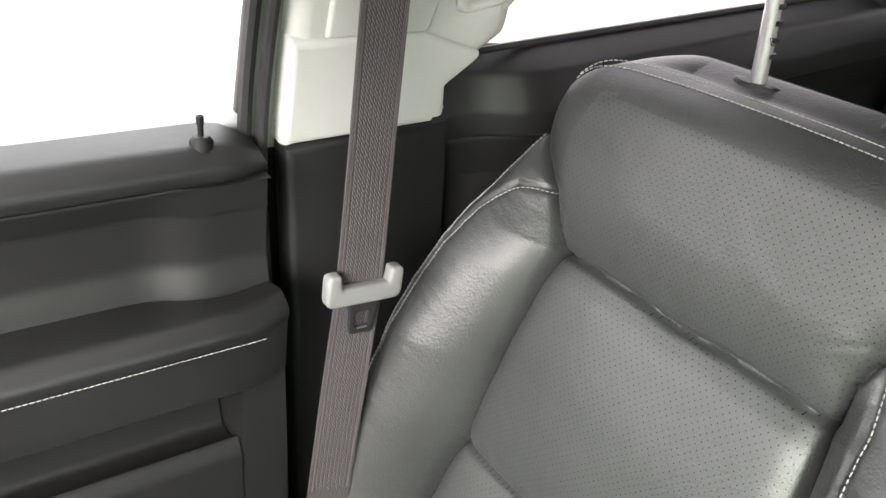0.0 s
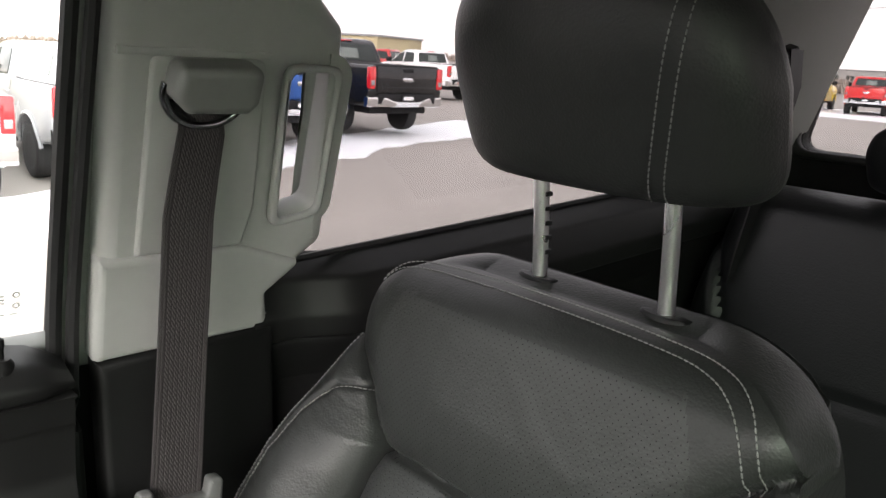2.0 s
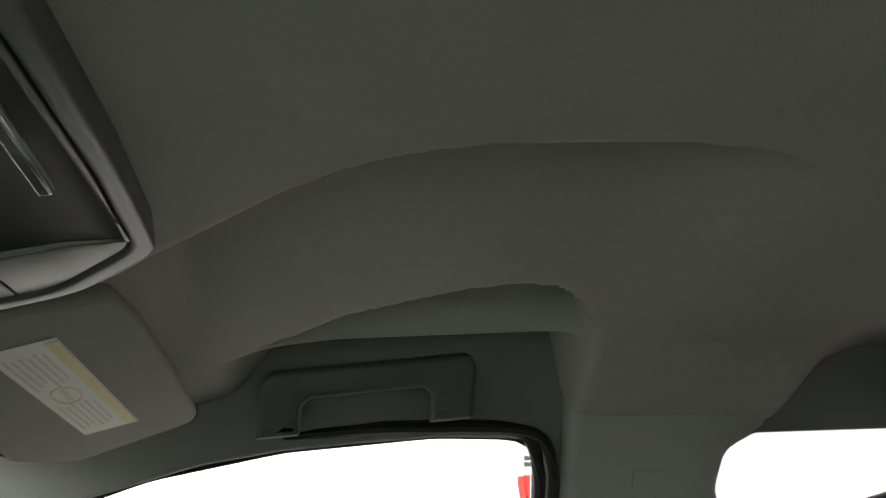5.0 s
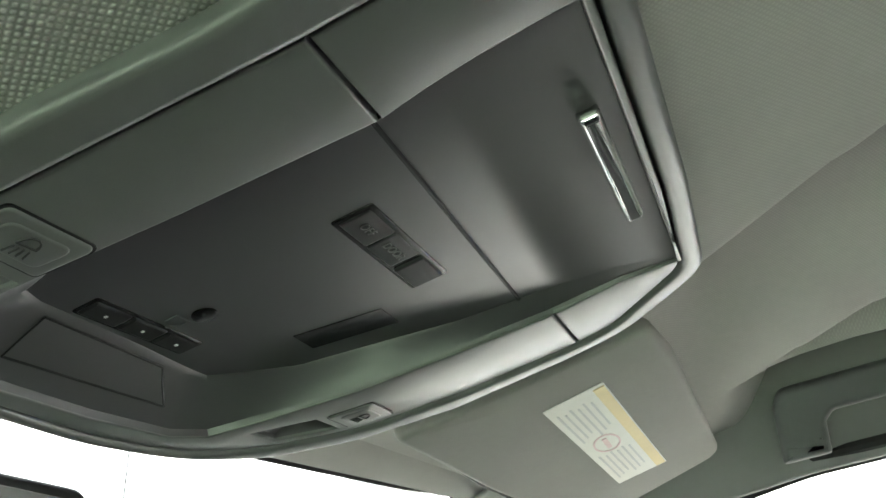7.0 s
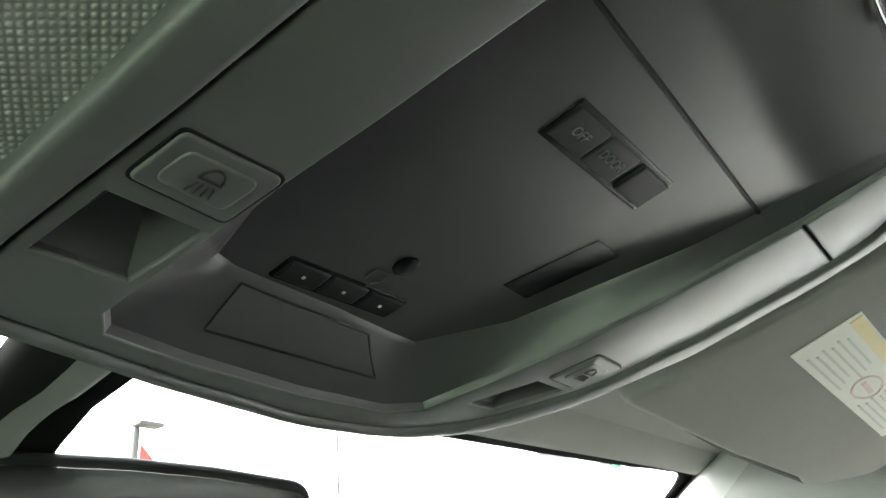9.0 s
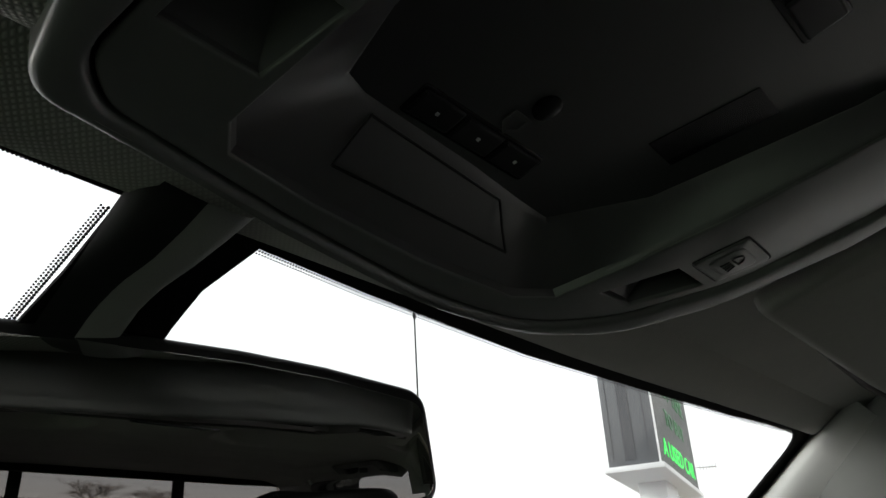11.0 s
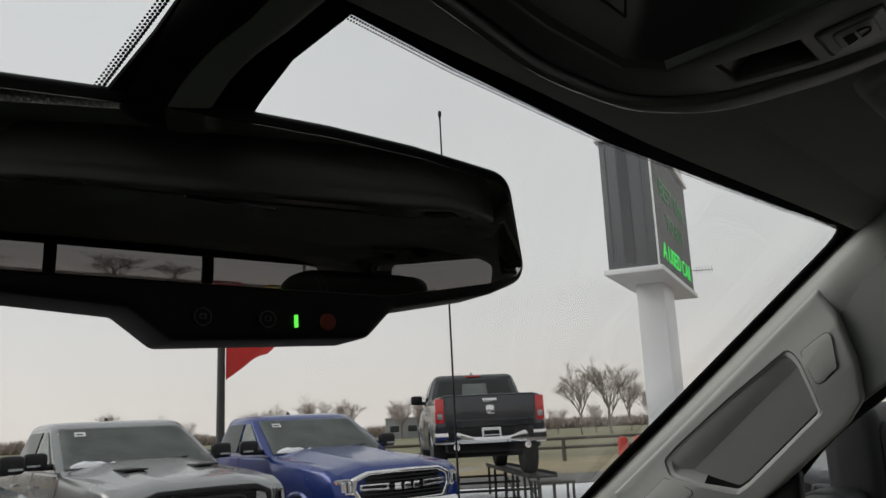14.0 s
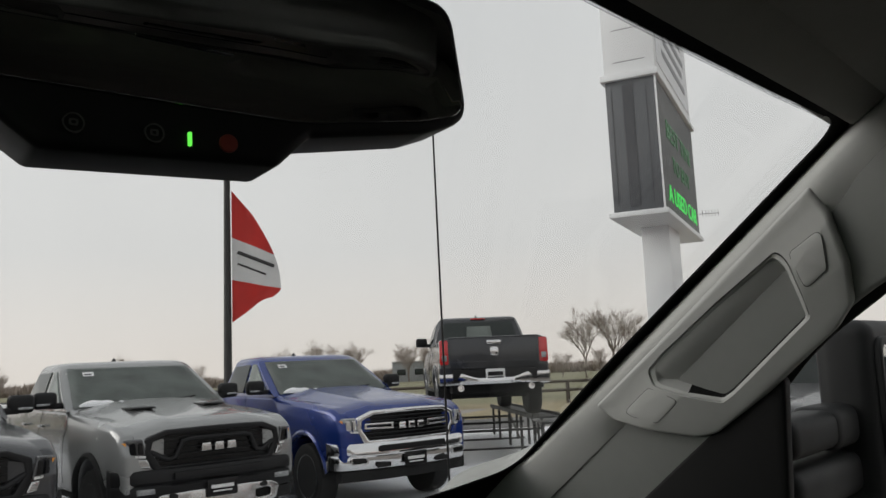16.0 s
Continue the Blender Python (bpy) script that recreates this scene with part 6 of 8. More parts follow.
sheet("grass_field", [far(-400, 34), far(400, 34), far(400, 420), far(-400, 420)], 0.0, FIELD, "dull green winter field beyond the fence", "grass", 12, 2.0, 2)
sheet("grass_verge", [far(-60, 25.5), far(60, 25.5), far(60, 36), far(-60, 36)], 0.006, DRY, "dry brown winter grass verge", "grass", 1.5, 0.5, 3)
sheet("road", [far(-120, 22.0), far(120, 22.0), far(120, 25.8), far(-120, 25.8)], 0.002, ROAD, "dark wet road beside the lot", "road", 3, 0.15, 4)
sheet("snow", [(-2.5, 6.6), (9.0, 6.6), (14.0, 7.2), (19.5, 11.0), far(5.5, 21.6), far(-12, 21.6), (-4.5, 16.5)], 0.012, SNOW, "trodden snow under the parked pickups", "snow", 0.4, 0.35, 7)
sheet("snow", [(8.0, 2.8), (8.5, -1.4), (10.4, -6.0), (11.9, -9.3), (13.6, -13.2), (15.5, -18), (17.8, -18), (15.9, -13.2), (14.1, -9.3), (12.6, -6.0), (10.9, -1.4), (10.6, 2.8)], 0.012, SNOW, "trodden snow along the parked row", "snow", 0.4, 0.4, 9)
sheet("snow", [(3, -38.0), (34, -38.0), (34, -49), (3, -49)], 0.012, SNOW, "snow strip under the far row of pickups", "snow", 1, 0.5, 12)


# ---------------------------------------------------------------- pickups
def paint(name, c, rough=0.25, metal=0.3):
    return mat(name, c, rough, metal, vary=0.06, scale=1.5, coat=0.5)


LAMP = mat("clear lamp lens", (0.30, 0.31, 0.32), 0.14, 0.4, vary=0.55, scale=11, coat=1.0)
SMOKED = mat("smoked lamp lens", (0.05, 0.05, 0.055), 0.14, 0.2, vary=0.4, scale=11, coat=1.0)
AMBER = mat("amber lens", (0.75, 0.28, 0.03), 0.2, coat=1.0)
REDLENS = mat("red tail lens", (0.55, 0.015, 0.02), 0.18, vary=0.2, scale=10, coat=1.0)
CARGLASS = mat("dark car glass", (0.035, 0.042, 0.040), 0.10, 0.0, vary=0.3, scale=1.2, spec=0.3)
CARGLASS2 = mat("green-grey car glass", (0.19, 0.215, 0.20), 0.10, 0.0, vary=0.40, scale=2.2, spec=0.4)
TYRE = mat("black tyre rubber", (0.02, 0.02, 0.02), 0.85, vary=0.2, scale=12, bump=0.5, bscale=60)
RIMDARK = mat("dark wheel rim", (0.05, 0.05, 0.052), 0.35, 0.7)
UNDER = mat("dark underbody", (0.012, 0.012, 0.012), 0.9)
PLATEWHITE = mat("white plate", (0.75, 0.75, 0.75), 0.5)


def arc(cy, cz, r, a0, a1, n=12):
    return [(cy + r * math.cos(radians(a0 + (a1 - a0) * k / n)), cz + r * math.sin(radians(a0 + (a1 - a0) * k / n))) for k in range(n + 1)]


def tub(v):
    """Body width by length and height: the sides lean in above the waist and the nose is drawn in."""
    x, y, z = v
    f = 1 - 0.07 * max(0, z - 1.05) / 0.35 - 0.03 * max(0, 0.75 - z) / 0.3
    f *= 1 - 0.11 * max(0.0, (y - 2.25) / 0.62) ** 2 - 0.02 * max(0.0, (-y - 2.5) / 0.4) ** 2
    return Vector((x * f, y, z))


def wheel_meshes():
    t = lathe([(0.26, -0.115), (0.36, -0.132), (0.395, -0.115), (0.405, -0.06), (0.405, 0.06), (0.395, 0.115), (0.36, 0.132), (0.26, 0.115)], 40, "X")
    return t


RIMCHROME = mat("polished wheel rim", (0.72, 0.72, 0.73), 0.28, 1.0, vary=0.1, scale=4)


def pickup(label, m, body, rim=RIMCHROME, front="chrome", tail="plain", lift=0.0, topper=False, detail=True, glass_=None, group="parked pickups", scoop=False, beacon=False, sticker=True):
    glass_ = glass_ or CARGLASS
    ob = thing("pickup_truck", label, "pickup truck", group)
    lo = [(-2.86, 0.62), (-2.90, 0.90), (-2.90, 1.42), (-0.86, 1.43), (0.95, 1.41), (1.1, 1.36), (1.9, 1.31), (2.5, 1.25), (2.70, 1.17), (2.78, 0.98), (2.80, 0.60), (2.50, 0.55)]
    prof = rounded(lo, [0.04, 0.02, 0.03, 0.02, 0.02, 0.1, 0.2, 0.25, 0.12, 0.1, 0.06, 0.04])
    prof += arc(1.95, 0.44, 0.50, 12, 168, 14) + [(1.40, 0.48), (-1.20, 0.48)] + arc(-1.72, 0.44, 0.50, 12, 168, 14) + [(-2.30, 0.58)]
    bm = plate(prof, (), 1.98, 0.07, lambda c: tub((c[2], c[0], c[1])), res=3)
    part("body", bm, body, ob)
    # bed hollow, chassis
    part("bed_liner", box((0, -1.88, 1.425), (1.62, 1.86, 0.02), 0.004), UNDER, ob)
    part("chassis", box((0, 0, 0.52), (1.5, 5.3, 0.16), 0.03), UNDER, ob)
    # cab
    rings = []
    for z, hw, y0, y1 in ((1.38, 0.935, -0.86, 1.10), (1.45, 0.93, -0.85, 0.98), (1.62, 0.885, -0.80, 0.69), (1.80, 0.825, -0.73, 0.38), (1.875, 0.795, -0.70, 0.27), (1.915, 0.755, -0.66, 0.19), (1.935, 0.69, -0.58, 0.08), (1.945, 0.56, -0.45, -0.02)):
        rings.append([(-hw + 0.05, y0, z), (hw - 0.05, y0, z), (hw, y0 + 0.06, z)] + [(hw * k, y1 - 0.08 * k * k - 0.05 * max(0, abs(k) - 0.85) / 0.15, z) for k in np.linspace(1, -1, 17)] + [(-hw, y0 + 0.06, z)])
    part("cab", loft(rings), body, ob)

    def cabx(z):
        return lerp_table(z, (1.38, 1.45, 1.62, 1.80, 1.875), (0.935, 0.93, 0.885, 0.825, 0.795))

    def cabf(z):
        return lerp_table(z, (1.38, 1.45, 1.62, 1.80, 1.875), (1.10, 0.98, 0.69, 0.38, 0.27))

    for sx in (1, -1):
        for pts in ([(0.74, 1.44), (0.30, 1.43), (0.02, 1.43), (0.02, 1.835), (0.14, 1.835), (0.46, 1.63)], [(-0.06, 1.43), (-0.68, 1.44), (-0.66, 1.62), (-0.58, 1.82), (-0.06, 1.835)]):
            q = rounded(pts, 0.03, 3)
            part("side_window", plate(q, (), 0.014, 0.002, lambda c: Vector((sx * (cabx(c[1]) + 0.010 + c[2]), c[0], c[1]))), glass_ if pts[0][0] > 0 else CARGLASS, ob)
    wb = loft([[(k * lerp_table(z, (1.41, 1.87), (0.865, 0.735)), cabf(z) + 0.008 - 0.08 * (k * lerp_table(z, (1.41, 1.87), (0.865, 0.735)) / cabx(z)) ** 2, z) for k in np.linspace(-1, 1, 15)]
               for z in (1.41, 1.45, 1.50, 1.56, 1.62, 1.68, 1.74, 1.80, 1.84, 1.865)], cap=False, close=False)
    bmesh.ops.solidify(wb, geom=wb.faces[:], thickness=0.006)
    part("windshield", wb, glass_, ob)
    part("rear_window", plate(rounded([(-0.77, 1.47), (0.77, 1.47), (0.69, 1.83), (-0.69, 1.83)], 0.05, 4), (), 0.014, 0.002,
                              lambda c: Vector((c[0], -lerp_table(c[1], (1.38, 1.62, 1.8, 1.875), (0.86, 0.80, 0.73, 0.70)) - 0.012 + c[2], c[1]))), CARGLASS, ob)
    # lighter pane added on the glass to stand for light through the cab
    part("see_through_hint", plate(rounded([(-0.26, 1.52), (0.26, 1.52), (0.24, 1.74), (-0.24, 1.74)], 0.02, 3), (), 0.006, 0.001,
                              lambda c: Vector((c[0], -lerp_table(c[1], (1.38, 1.62, 1.8, 1.875), (0.86, 0.80, 0.73, 0.70)) - 0.024 + c[2], c[1]))), CARGLASS2, ob)
    part("brake_lamp", box((0, -0.70, 1.895), (0.30, 0.03, 0.028), 0.006), REDLENS, ob)
    part("roof_antenna", loft([[(math.cos(a) * 0.03 * r, -0.35 + math.sin(a) * 0.06 * r - h * 0.3, 1.945 + h) for a in np.linspace(0, 2 * math.pi, 9)[:-1]] for r, h in ((1, 0), (0.6, 0.03), (0.2, 0.05))]), SATINBLACK, ob)
    # wheels
    tyre_me = None
    for y in (1.95, -1.72):
        for sx in (1, -1):
            if tyre_me is None:
                ty = part("wheel", wheel_meshes(), TYRE, ob, "black off-road tyre on its rim")
                tyre_me = ty.data
                rm = lathe([(0.02, 0.100), (0.06, 0.105), (0.075, 0.085), (0.20, 0.060), (0.245, 0.100), (0.265, 0.118), (0.268, 0.05), (0.262, -0.1), (0.1, -0.1)], 28, "X")
                for k in range(6):
                    box((0.088, 0, 0.155), (0.030, 0.055, 0.20), 0.008, rm, Matrix.Rotation(k * math.pi / 3, 4, "X"))
                rim_ob = part("rim", rm, rim, ty)
                rim_me = rim_ob.data
            else:
                ty = new("wheel", tyre_me)
                ty.parent = ob
                r2 = new("rim", rim_me)
                r2.parent = ty
            ty.matrix_basis = pose(sx * 0.845, y, 0.405 - lift * 0, 0, 0, 0 if sx > 0 else 180)
    for sx in (1, -1):
        for y in (1.95, -1.72):
            pth = [tub((sx * 0.985, q[0], q[1])) for q in arc(y, 0.44, 0.515, 5, 175, 16)]
            part("fender_flare", tube(pth, 0.032, 6), UNDER if front == "black" else body, ob)
        # mirrors, handles, seams
        part("mirror_arm", box((sx * 0.98, 0.73, 1.445), (0.20, 0.10, 0.07), 0.02), SATINBLACK, ob)
        sm = part("side_mirror", box((sx * 1.10, 0.72, 1.51), (0.25, 0.14, 0.19), 0.050, seg=3), SATINBLACK, ob)
        part("turn_lamp", box((sx * 1.13, 0.783, 1.465), (0.14, 0.03, 0.03), 0.008), LAMP, sm)
        for y in (-0.16, -0.95):
            part("door_handle", box((sx * 0.972, y + 0.22, 1.20), (0.03, 0.20, 0.035), 0.012), body if front == "black" else CHROME, ob)
        for y in (-0.02, -0.80, 1.05):
            part("door_gap", tube([tub((sx * 0.992, y, z)) for z in np.linspace(0.60, 1.39, 12)], 0.003, 5), UNDER, ob)
        part("rocker", box((sx * 0.93, 0.12, 0.50), (0.10, 2.55, 0.08), 0.03), UNDER, ob)
    # front
    if detail:
        rings = []
        for y in np.linspace(0.96, 2.80, 22):
            zb = lerp_table(y, (0.96, 1.9, 2.5, 2.68, 2.75, 2.80), (1.385, 1.285, 1.225, 1.175, 1.13, 1.06))
            hx = 0.85 * (1 - 0.11 * max(0.0, (y - 2.25) / 0.62) ** 2)
            top = [(hx * k, y, zb + 0.085 * (1 - abs(k) ** 3) + 0.014 * math.exp(-((abs(k) - 0.52) / 0.10) ** 2) * (y < 2.7)) for k in np.linspace(-1, 1, 25)]
            rings.append(top + [(hx, y, zb - 0.10), (-hx, y, zb - 0.10)])
        hood = loft(rings)
        part("hood", hood, body, ob)
        if scoop:
            for sx in (1, -1):
                part("hood_vent", box((sx * 0.40, 1.72, 1.395), (0.26, 0.34, 0.02), 0.008, None, Matrix.Translation((0, 0, 0))), SATINBLACK, ob)
        for sx in (1, -1):
            part("wiper", tube([(sx * 0.1, 1.10, 1.43), (sx * 0.55, 0.985, 1.475)], 0.010, 5), SATINBLACK, ob)
    fm = {"chrome": CHROME, "black": SATINBLACK, "body": body}[front]

    def nose(x):
        return 2.865 - 0.10 * (x / 0.7) ** 2 - 0.35 * max(0.0, abs(x) - 0.72)

    def both(pts):
        return pts + [(-x, z) for x, z in reversed(pts)]

    rim_o = both([(-0.16, 1.215), (-0.52, 1.205), (-0.71, 1.13), (-0.73, 0.99), (-0.62, 0.80)])
    rim_i = both([(-0.15, 1.165), (-0.50, 1.155), (-0.645, 1.095), (-0.66, 1.00), (-0.57, 0.855)])
    part("grille_frame", plate(rounded(rim_o, 0.04), [rounded(rim_i, 0.035)], 0.08, 0.018, lambda c: Vector((c[0], nose(c[0]) + c[2], c[1]))), fm, ob)
    part("grille_mesh", plate(rounded(rim_i, 0.03), (), 0.03, 0, lambda c: Vector((c[0], nose(c[0]) - 0.022 + c[2], c[1]))), GLOSSBLACK, ob)
    if detail and front == "chrome":
        for k in range(6):
            z = 0.885 + 0.048 * k
            part("grille_bar", tube([(x, nose(x) + 0.008, z) for x in np.linspace(-0.60, 0.60, 9)], 0.009, 6), SATINBLACK, ob)
        for sx in (1, -1):
            part("emblem_wing", plate(rounded([(0.25, 0.975), (0.62, 0.985), (0.62, 1.055), (0.25, 1.055)], 0.012), [rounded([(0.28, 0.998), (0.59, 1.006), (0.59, 1.034), (0.28, 1.034)], 0.008)], 0.03, 0.006,
                                      lambda c: Vector((sx * c[0], nose(c[0]) + 0.018 + c[2], c[1]))), CHROME, ob)
    elif detail:
        for z in (0.90, 0.96, 1.02, 1.08, 1.13):
            part("grille_bar", tube([(x, nose(x) - 0.004, z) for x in np.linspace(-0.60, 0.60, 9)], 0.005, 5), SATINBLACK, ob)
        brace = [(-0.66, 1.00), (-0.50, 0.915), (-0.43, 0.93), (-0.36, 1.085), (-0.28, 1.105), (0.28, 1.105), (0.36, 1.085), (0.43, 0.93), (0.50, 0.915), (0.66, 1.00)]
        part("grille_brace", tube([(x, nose(x) + 0.012, z) for x, z in brace], 0.026, 8), SATINBLACK, ob, "dark grey brace across the grille")
    if detail:
        for x in (-0.135, 0.0, 0.135):
            part("grille_emblem", plate(rounded([(x - 0.052, 0.968), (x + 0.052, 0.968), (x + 0.044, 1.048), (x - 0.044, 1.048)], 0.010), (), 0.03, 0.006, lambda c: Vector((c[0], nose(c[0]) + 0.030 + c[2], c[1]))),
                 STEEL if front == "black" else CHROME, ob, "plain metal emblem block")

    def lamp_y(x):
        return 2.795 - 0.10 * (x - 0.6) - 1.05 * max(0.0, x - 0.80)

    for sx in (1, -1):
        hull = plate(rounded([(0.70, 0.945), (0.745, 1.135), (0.915, 1.125), (0.925, 0.955)], 0.022), (), 0.12, 0.016, lambda c: Vector((sx * c[0], lamp_y(c[0]) - 0.02 + c[2], c[1])))
        h = part("headlight", hull, LAMP if front == "chrome" else SMOKED, ob, "clear headlight" if front == "chrome" else "smoked headlight")
        for x0, x1 in ((0.735, 0.785), (0.80, 0.85)):
            part("reflector", plate(rounded([(x0, 0.985), (x0 + 0.012, 1.10), (x1, 1.10), (x1, 0.985)], 0.012), (), 0.02, 0.005, lambda c: Vector((sx * c[0], lamp_y(c[0]) + 0.040 + c[2], c[1]))), CHROME if front == "chrome" else GLOSSBLACK, h)
        part("marker_lamp", plate(rounded([(0.872, 1.02), (0.876, 1.105), (0.912, 1.10), (0.914, 1.02)], 0.010), (), 0.02, 0.005, lambda c: Vector((sx * c[0], lamp_y(c[0]) + 0.040 + c[2], c[1]))), AMBER, h, "amber marker lens")
        part("light_strip", plate(rounded([(0.715, 0.950), (0.72, 0.972), (0.915, 0.982), (0.918, 0.960)], 0.006), (), 0.02, 0.004, lambda c: Vector((sx * c[0], lamp_y(c[0]) + 0.042 + c[2], c[1]))), PLATEWHITE, h)
        part("headlight_trim", plate(rounded([(0.66, 0.845), (0.70, 0.935), (0.925, 0.945), (0.935, 0.865)], 0.015), (), 0.10, 0.012, lambda c: Vector((sx * c[0], lamp_y(c[0]) - 0.01 + c[2], c[1]))), body if front == "chrome" else STEEL, ob)
    bump = [[(x, 2.90 - 0.16 * (x / 0.95) ** 2 - 1.0 * max(0.0, abs(x) - 0.86) + dy, z) for dy, z in ((-0.10, 0.50), (0.0, 0.52), (0.030, 0.58), (0.036, 0.66), (0.012, 0.685), (0.034, 0.71), (0.030, 0.79), (0.005, 0.825), (-0.10, 0.84))] for x in np.linspace(-0.98, 0.98, 27)]
    part("front_bumper", loft(bump), CHROME if front == "chrome" else SATINBLACK, ob)
    part("lower_valance", loft([[(x, 2.84 - 0.16 * (x / 0.95) ** 2 + dy, z) for dy, z in ((-0.1, 0.36), (0.02, 0.38), (0.04, 0.50), (-0.1, 0.50))] for x in np.linspace(-0.9, 0.9, 9)]), UNDER, ob)
    if front == "black":
        skid = both([(-0.30, 0.60), (-0.58, 0.585), (-0.68, 0.54), (-0.64, 0.40), (-0.20, 0.36)])
        part("skid_plate", plate(rounded(skid, 0.04), [rounded([(q * 0.39, 0.435), (q * 0.37, 0.525), (q * 0.57, 0.525), (q * 0.57, 0.435)], 0.035) for q in (1, -1)], 0.05, 0.012,
                                 lambda c: Vector((c[0], 2.935 - 0.16 * (c[0] / 0.95) ** 2 + c[2], c[1]))), STEEL, ob, "silver skid plate with tow openings")
    part("front_plate", box((0, 2.965, 0.60), (0.32, 0.02, 0.17), 0.004), GLOSSBLACK, ob, "black dealer plate")
    part("plate_bar", box((0, 2.977, 0.61), (0.24, 0.006, 0.035), 0.002), PLATEWHITE, ob)
    part("plate_bar", box((0, 2.977, 0.565), (0.20, 0.006, 0.015), 0.002), PLATEWHITE, ob)
    if detail:
        for sx in (1, -1):
            if front == "chrome":
                part("fog_surround", plate(rounded([(0.62, 0.58), (0.61, 0.675), (0.83, 0.675), (0.83, 0.58)], 0.03), [rounded([(0.64, 0.597), (0.63, 0.658), (0.81, 0.658), (0.81, 0.597)], 0.02)], 0.03, 0.006,
                                           lambda c: Vector((sx * c[0], 2.945 - 0.16 * (c[0] / 0.95) ** 2 + c[2], c[1]))), CHROME, ob)
            part("fog_lamp", box((sx * 0.72, 2.838, 0.628), (0.18, 0.06, 0.060), 0.018, None, None), LAMP if front == "black" else GLOSSBLACK, ob)
            part("tow_opening", box((sx * 0.42, 2.905, 0.56), (0.20, 0.04, 0.06), 0.018), UNDER, ob)
        part("bumper_slot", box((0, 2.922, 0.755), (0.95, 0.04, 0.075), 0.015), SATINBLACK, ob)
        if sticker:
            part("glass_sticker", plate(rounded([(-0.60, 1.77), (-0.48, 1.77), (-0.47, 1.82), (-0.59, 1.82)], 0.004), (), 0.004, 0, lambda c: Vector((-c[0], cabf(c[1]) + 0.020 - 0.08 * (c[0] / cabx(c[1])) ** 2 + c[2], c[1]))), PLATEWHITE, ob)
            part("sticker_print", plate([(-0.58, 1.785), (-0.50, 1.785), (-0.50, 1.80), (-0.58, 1.80)], (), 0.004, 0, lambda c: Vector((-c[0], cabf(c[1]) + 0.023 - 0.08 * (c[0] / cabx(c[1])) ** 2 + c[2], c[1]))), DARKPRINT, ob)
            # a little snow left in the corner of the cowl
            drift = loft([[(x_, 1.035 - 0.09 * (x_ / 0.9) ** 2 + wd * math.cos(a), 1.420 + ht * max(0.0, math.sin(a))) for a in np.linspace(0, math.pi, 7)] for x_, wd, ht in
                          ((0.80, 0.02, 0.02), (0.74, 0.06, 0.055), (0.66, 0.07, 0.075), (0.58, 0.075, 0.060), (0.50, 0.06, 0.065), (0.42, 0.065, 0.045), (0.34, 0.05, 0.05), (0.28, 0.03, 0.03), (0.24, 0.01, 0.01))])
            part("cowl_snow", drift, SNOW, ob, "patch of snow on the cowl")
    # rear
    part("tailgate", box((0, -2.905, 1.15), (1.56, 0.05, 0.54), 0.015), body, ob)
    part("tailgate_lip", box((0, -2.90, 1.415), (1.60, 0.07, 0.035), 0.012), UNDER if tail == "plain" else body, ob)
    part("tailgate_handle", box((0, -2.935, 1.33), (0.26, 0.03, 0.07), 0.012), CHROME if tail == "chrome" else SATINBLACK, ob)
    part("tailgate_emblem", box((0, -2.935, 1.17), (0.15, 0.02, 0.16), 0.03) if tail == "chrome" else box((0, -2.935, 1.15), (0.26, 0.02, 0.08), 0.02), CHROME, ob, "plain metal emblem")
    part("tailgate_crease", box((0, -2.932, 0.99), (1.52, 0.012, 0.02), 0.004), body, ob)
    for sx in (1, -1):
        t = part("tail_lamp", box((sx * 0.885, -2.86, 1.17), (0.165, 0.13, 0.44), 0.035), REDLENS, ob)
        part("reverse_lamp", box((sx * 0.885, -2.928, 1.07), (0.09, 0.012, 0.10), 0.004), LAMP, t)
    def notch(x):
        return 0.115 + 0.095 * sstep(0.28, 0.62, abs(x))

    rb_ = [[(x, -2.97 + 0.10 * (x / 0.95) ** 2 + dy, z) for dy, z in ((0.10, 0.58), (0.0, 0.60), (-0.03, 0.60 + 0.40 * notch(x)), (-0.02, 0.60 + 0.90 * notch(x)), (0.10, 0.60 + notch(x)))] for x in np.linspace(-0.98, 0.98, 41)]
    part("rear_bumper", loft(rb_), CHROME, ob)
    part("bumper_step", box((0, -2.90, 0.76), (1.50, 0.10, 0.20), 0.02), SATINBLACK, ob)
    part("rear_plate", box((0, -2.975, 0.765), (0.34, 0.02, 0.19), 0.004), PLATEWHITE if tail == "chrome" else GLOSSBLACK, ob)
    part("plate_bar", box((0, -2.988, 0.775), (0.27, 0.006, 0.07), 0.002), GLOSSBLACK if tail == "chrome" else PLATEWHITE, ob)
    part("plate_frame", box((0, -2.988, 0.71), (0.28, 0.006, 0.025), 0.002), GLOSSBLACK, ob)
    if tail == "chrome":
        for sx in (1, -1):
            part("exhaust_tip", lathe([(0.045, 0.0), (0.055, -0.02), (0.055, -0.12), (0.042, -0.12), (0.040, -0.03)], 20, "Y", (sx * 0.62, -2.90, 0.54)), CHROME, ob)
        part("axle", tube([(-0.8, -1.72, 0.42), (0.8, -1.72, 0.42)], 0.09, 8), UNDER, ob)
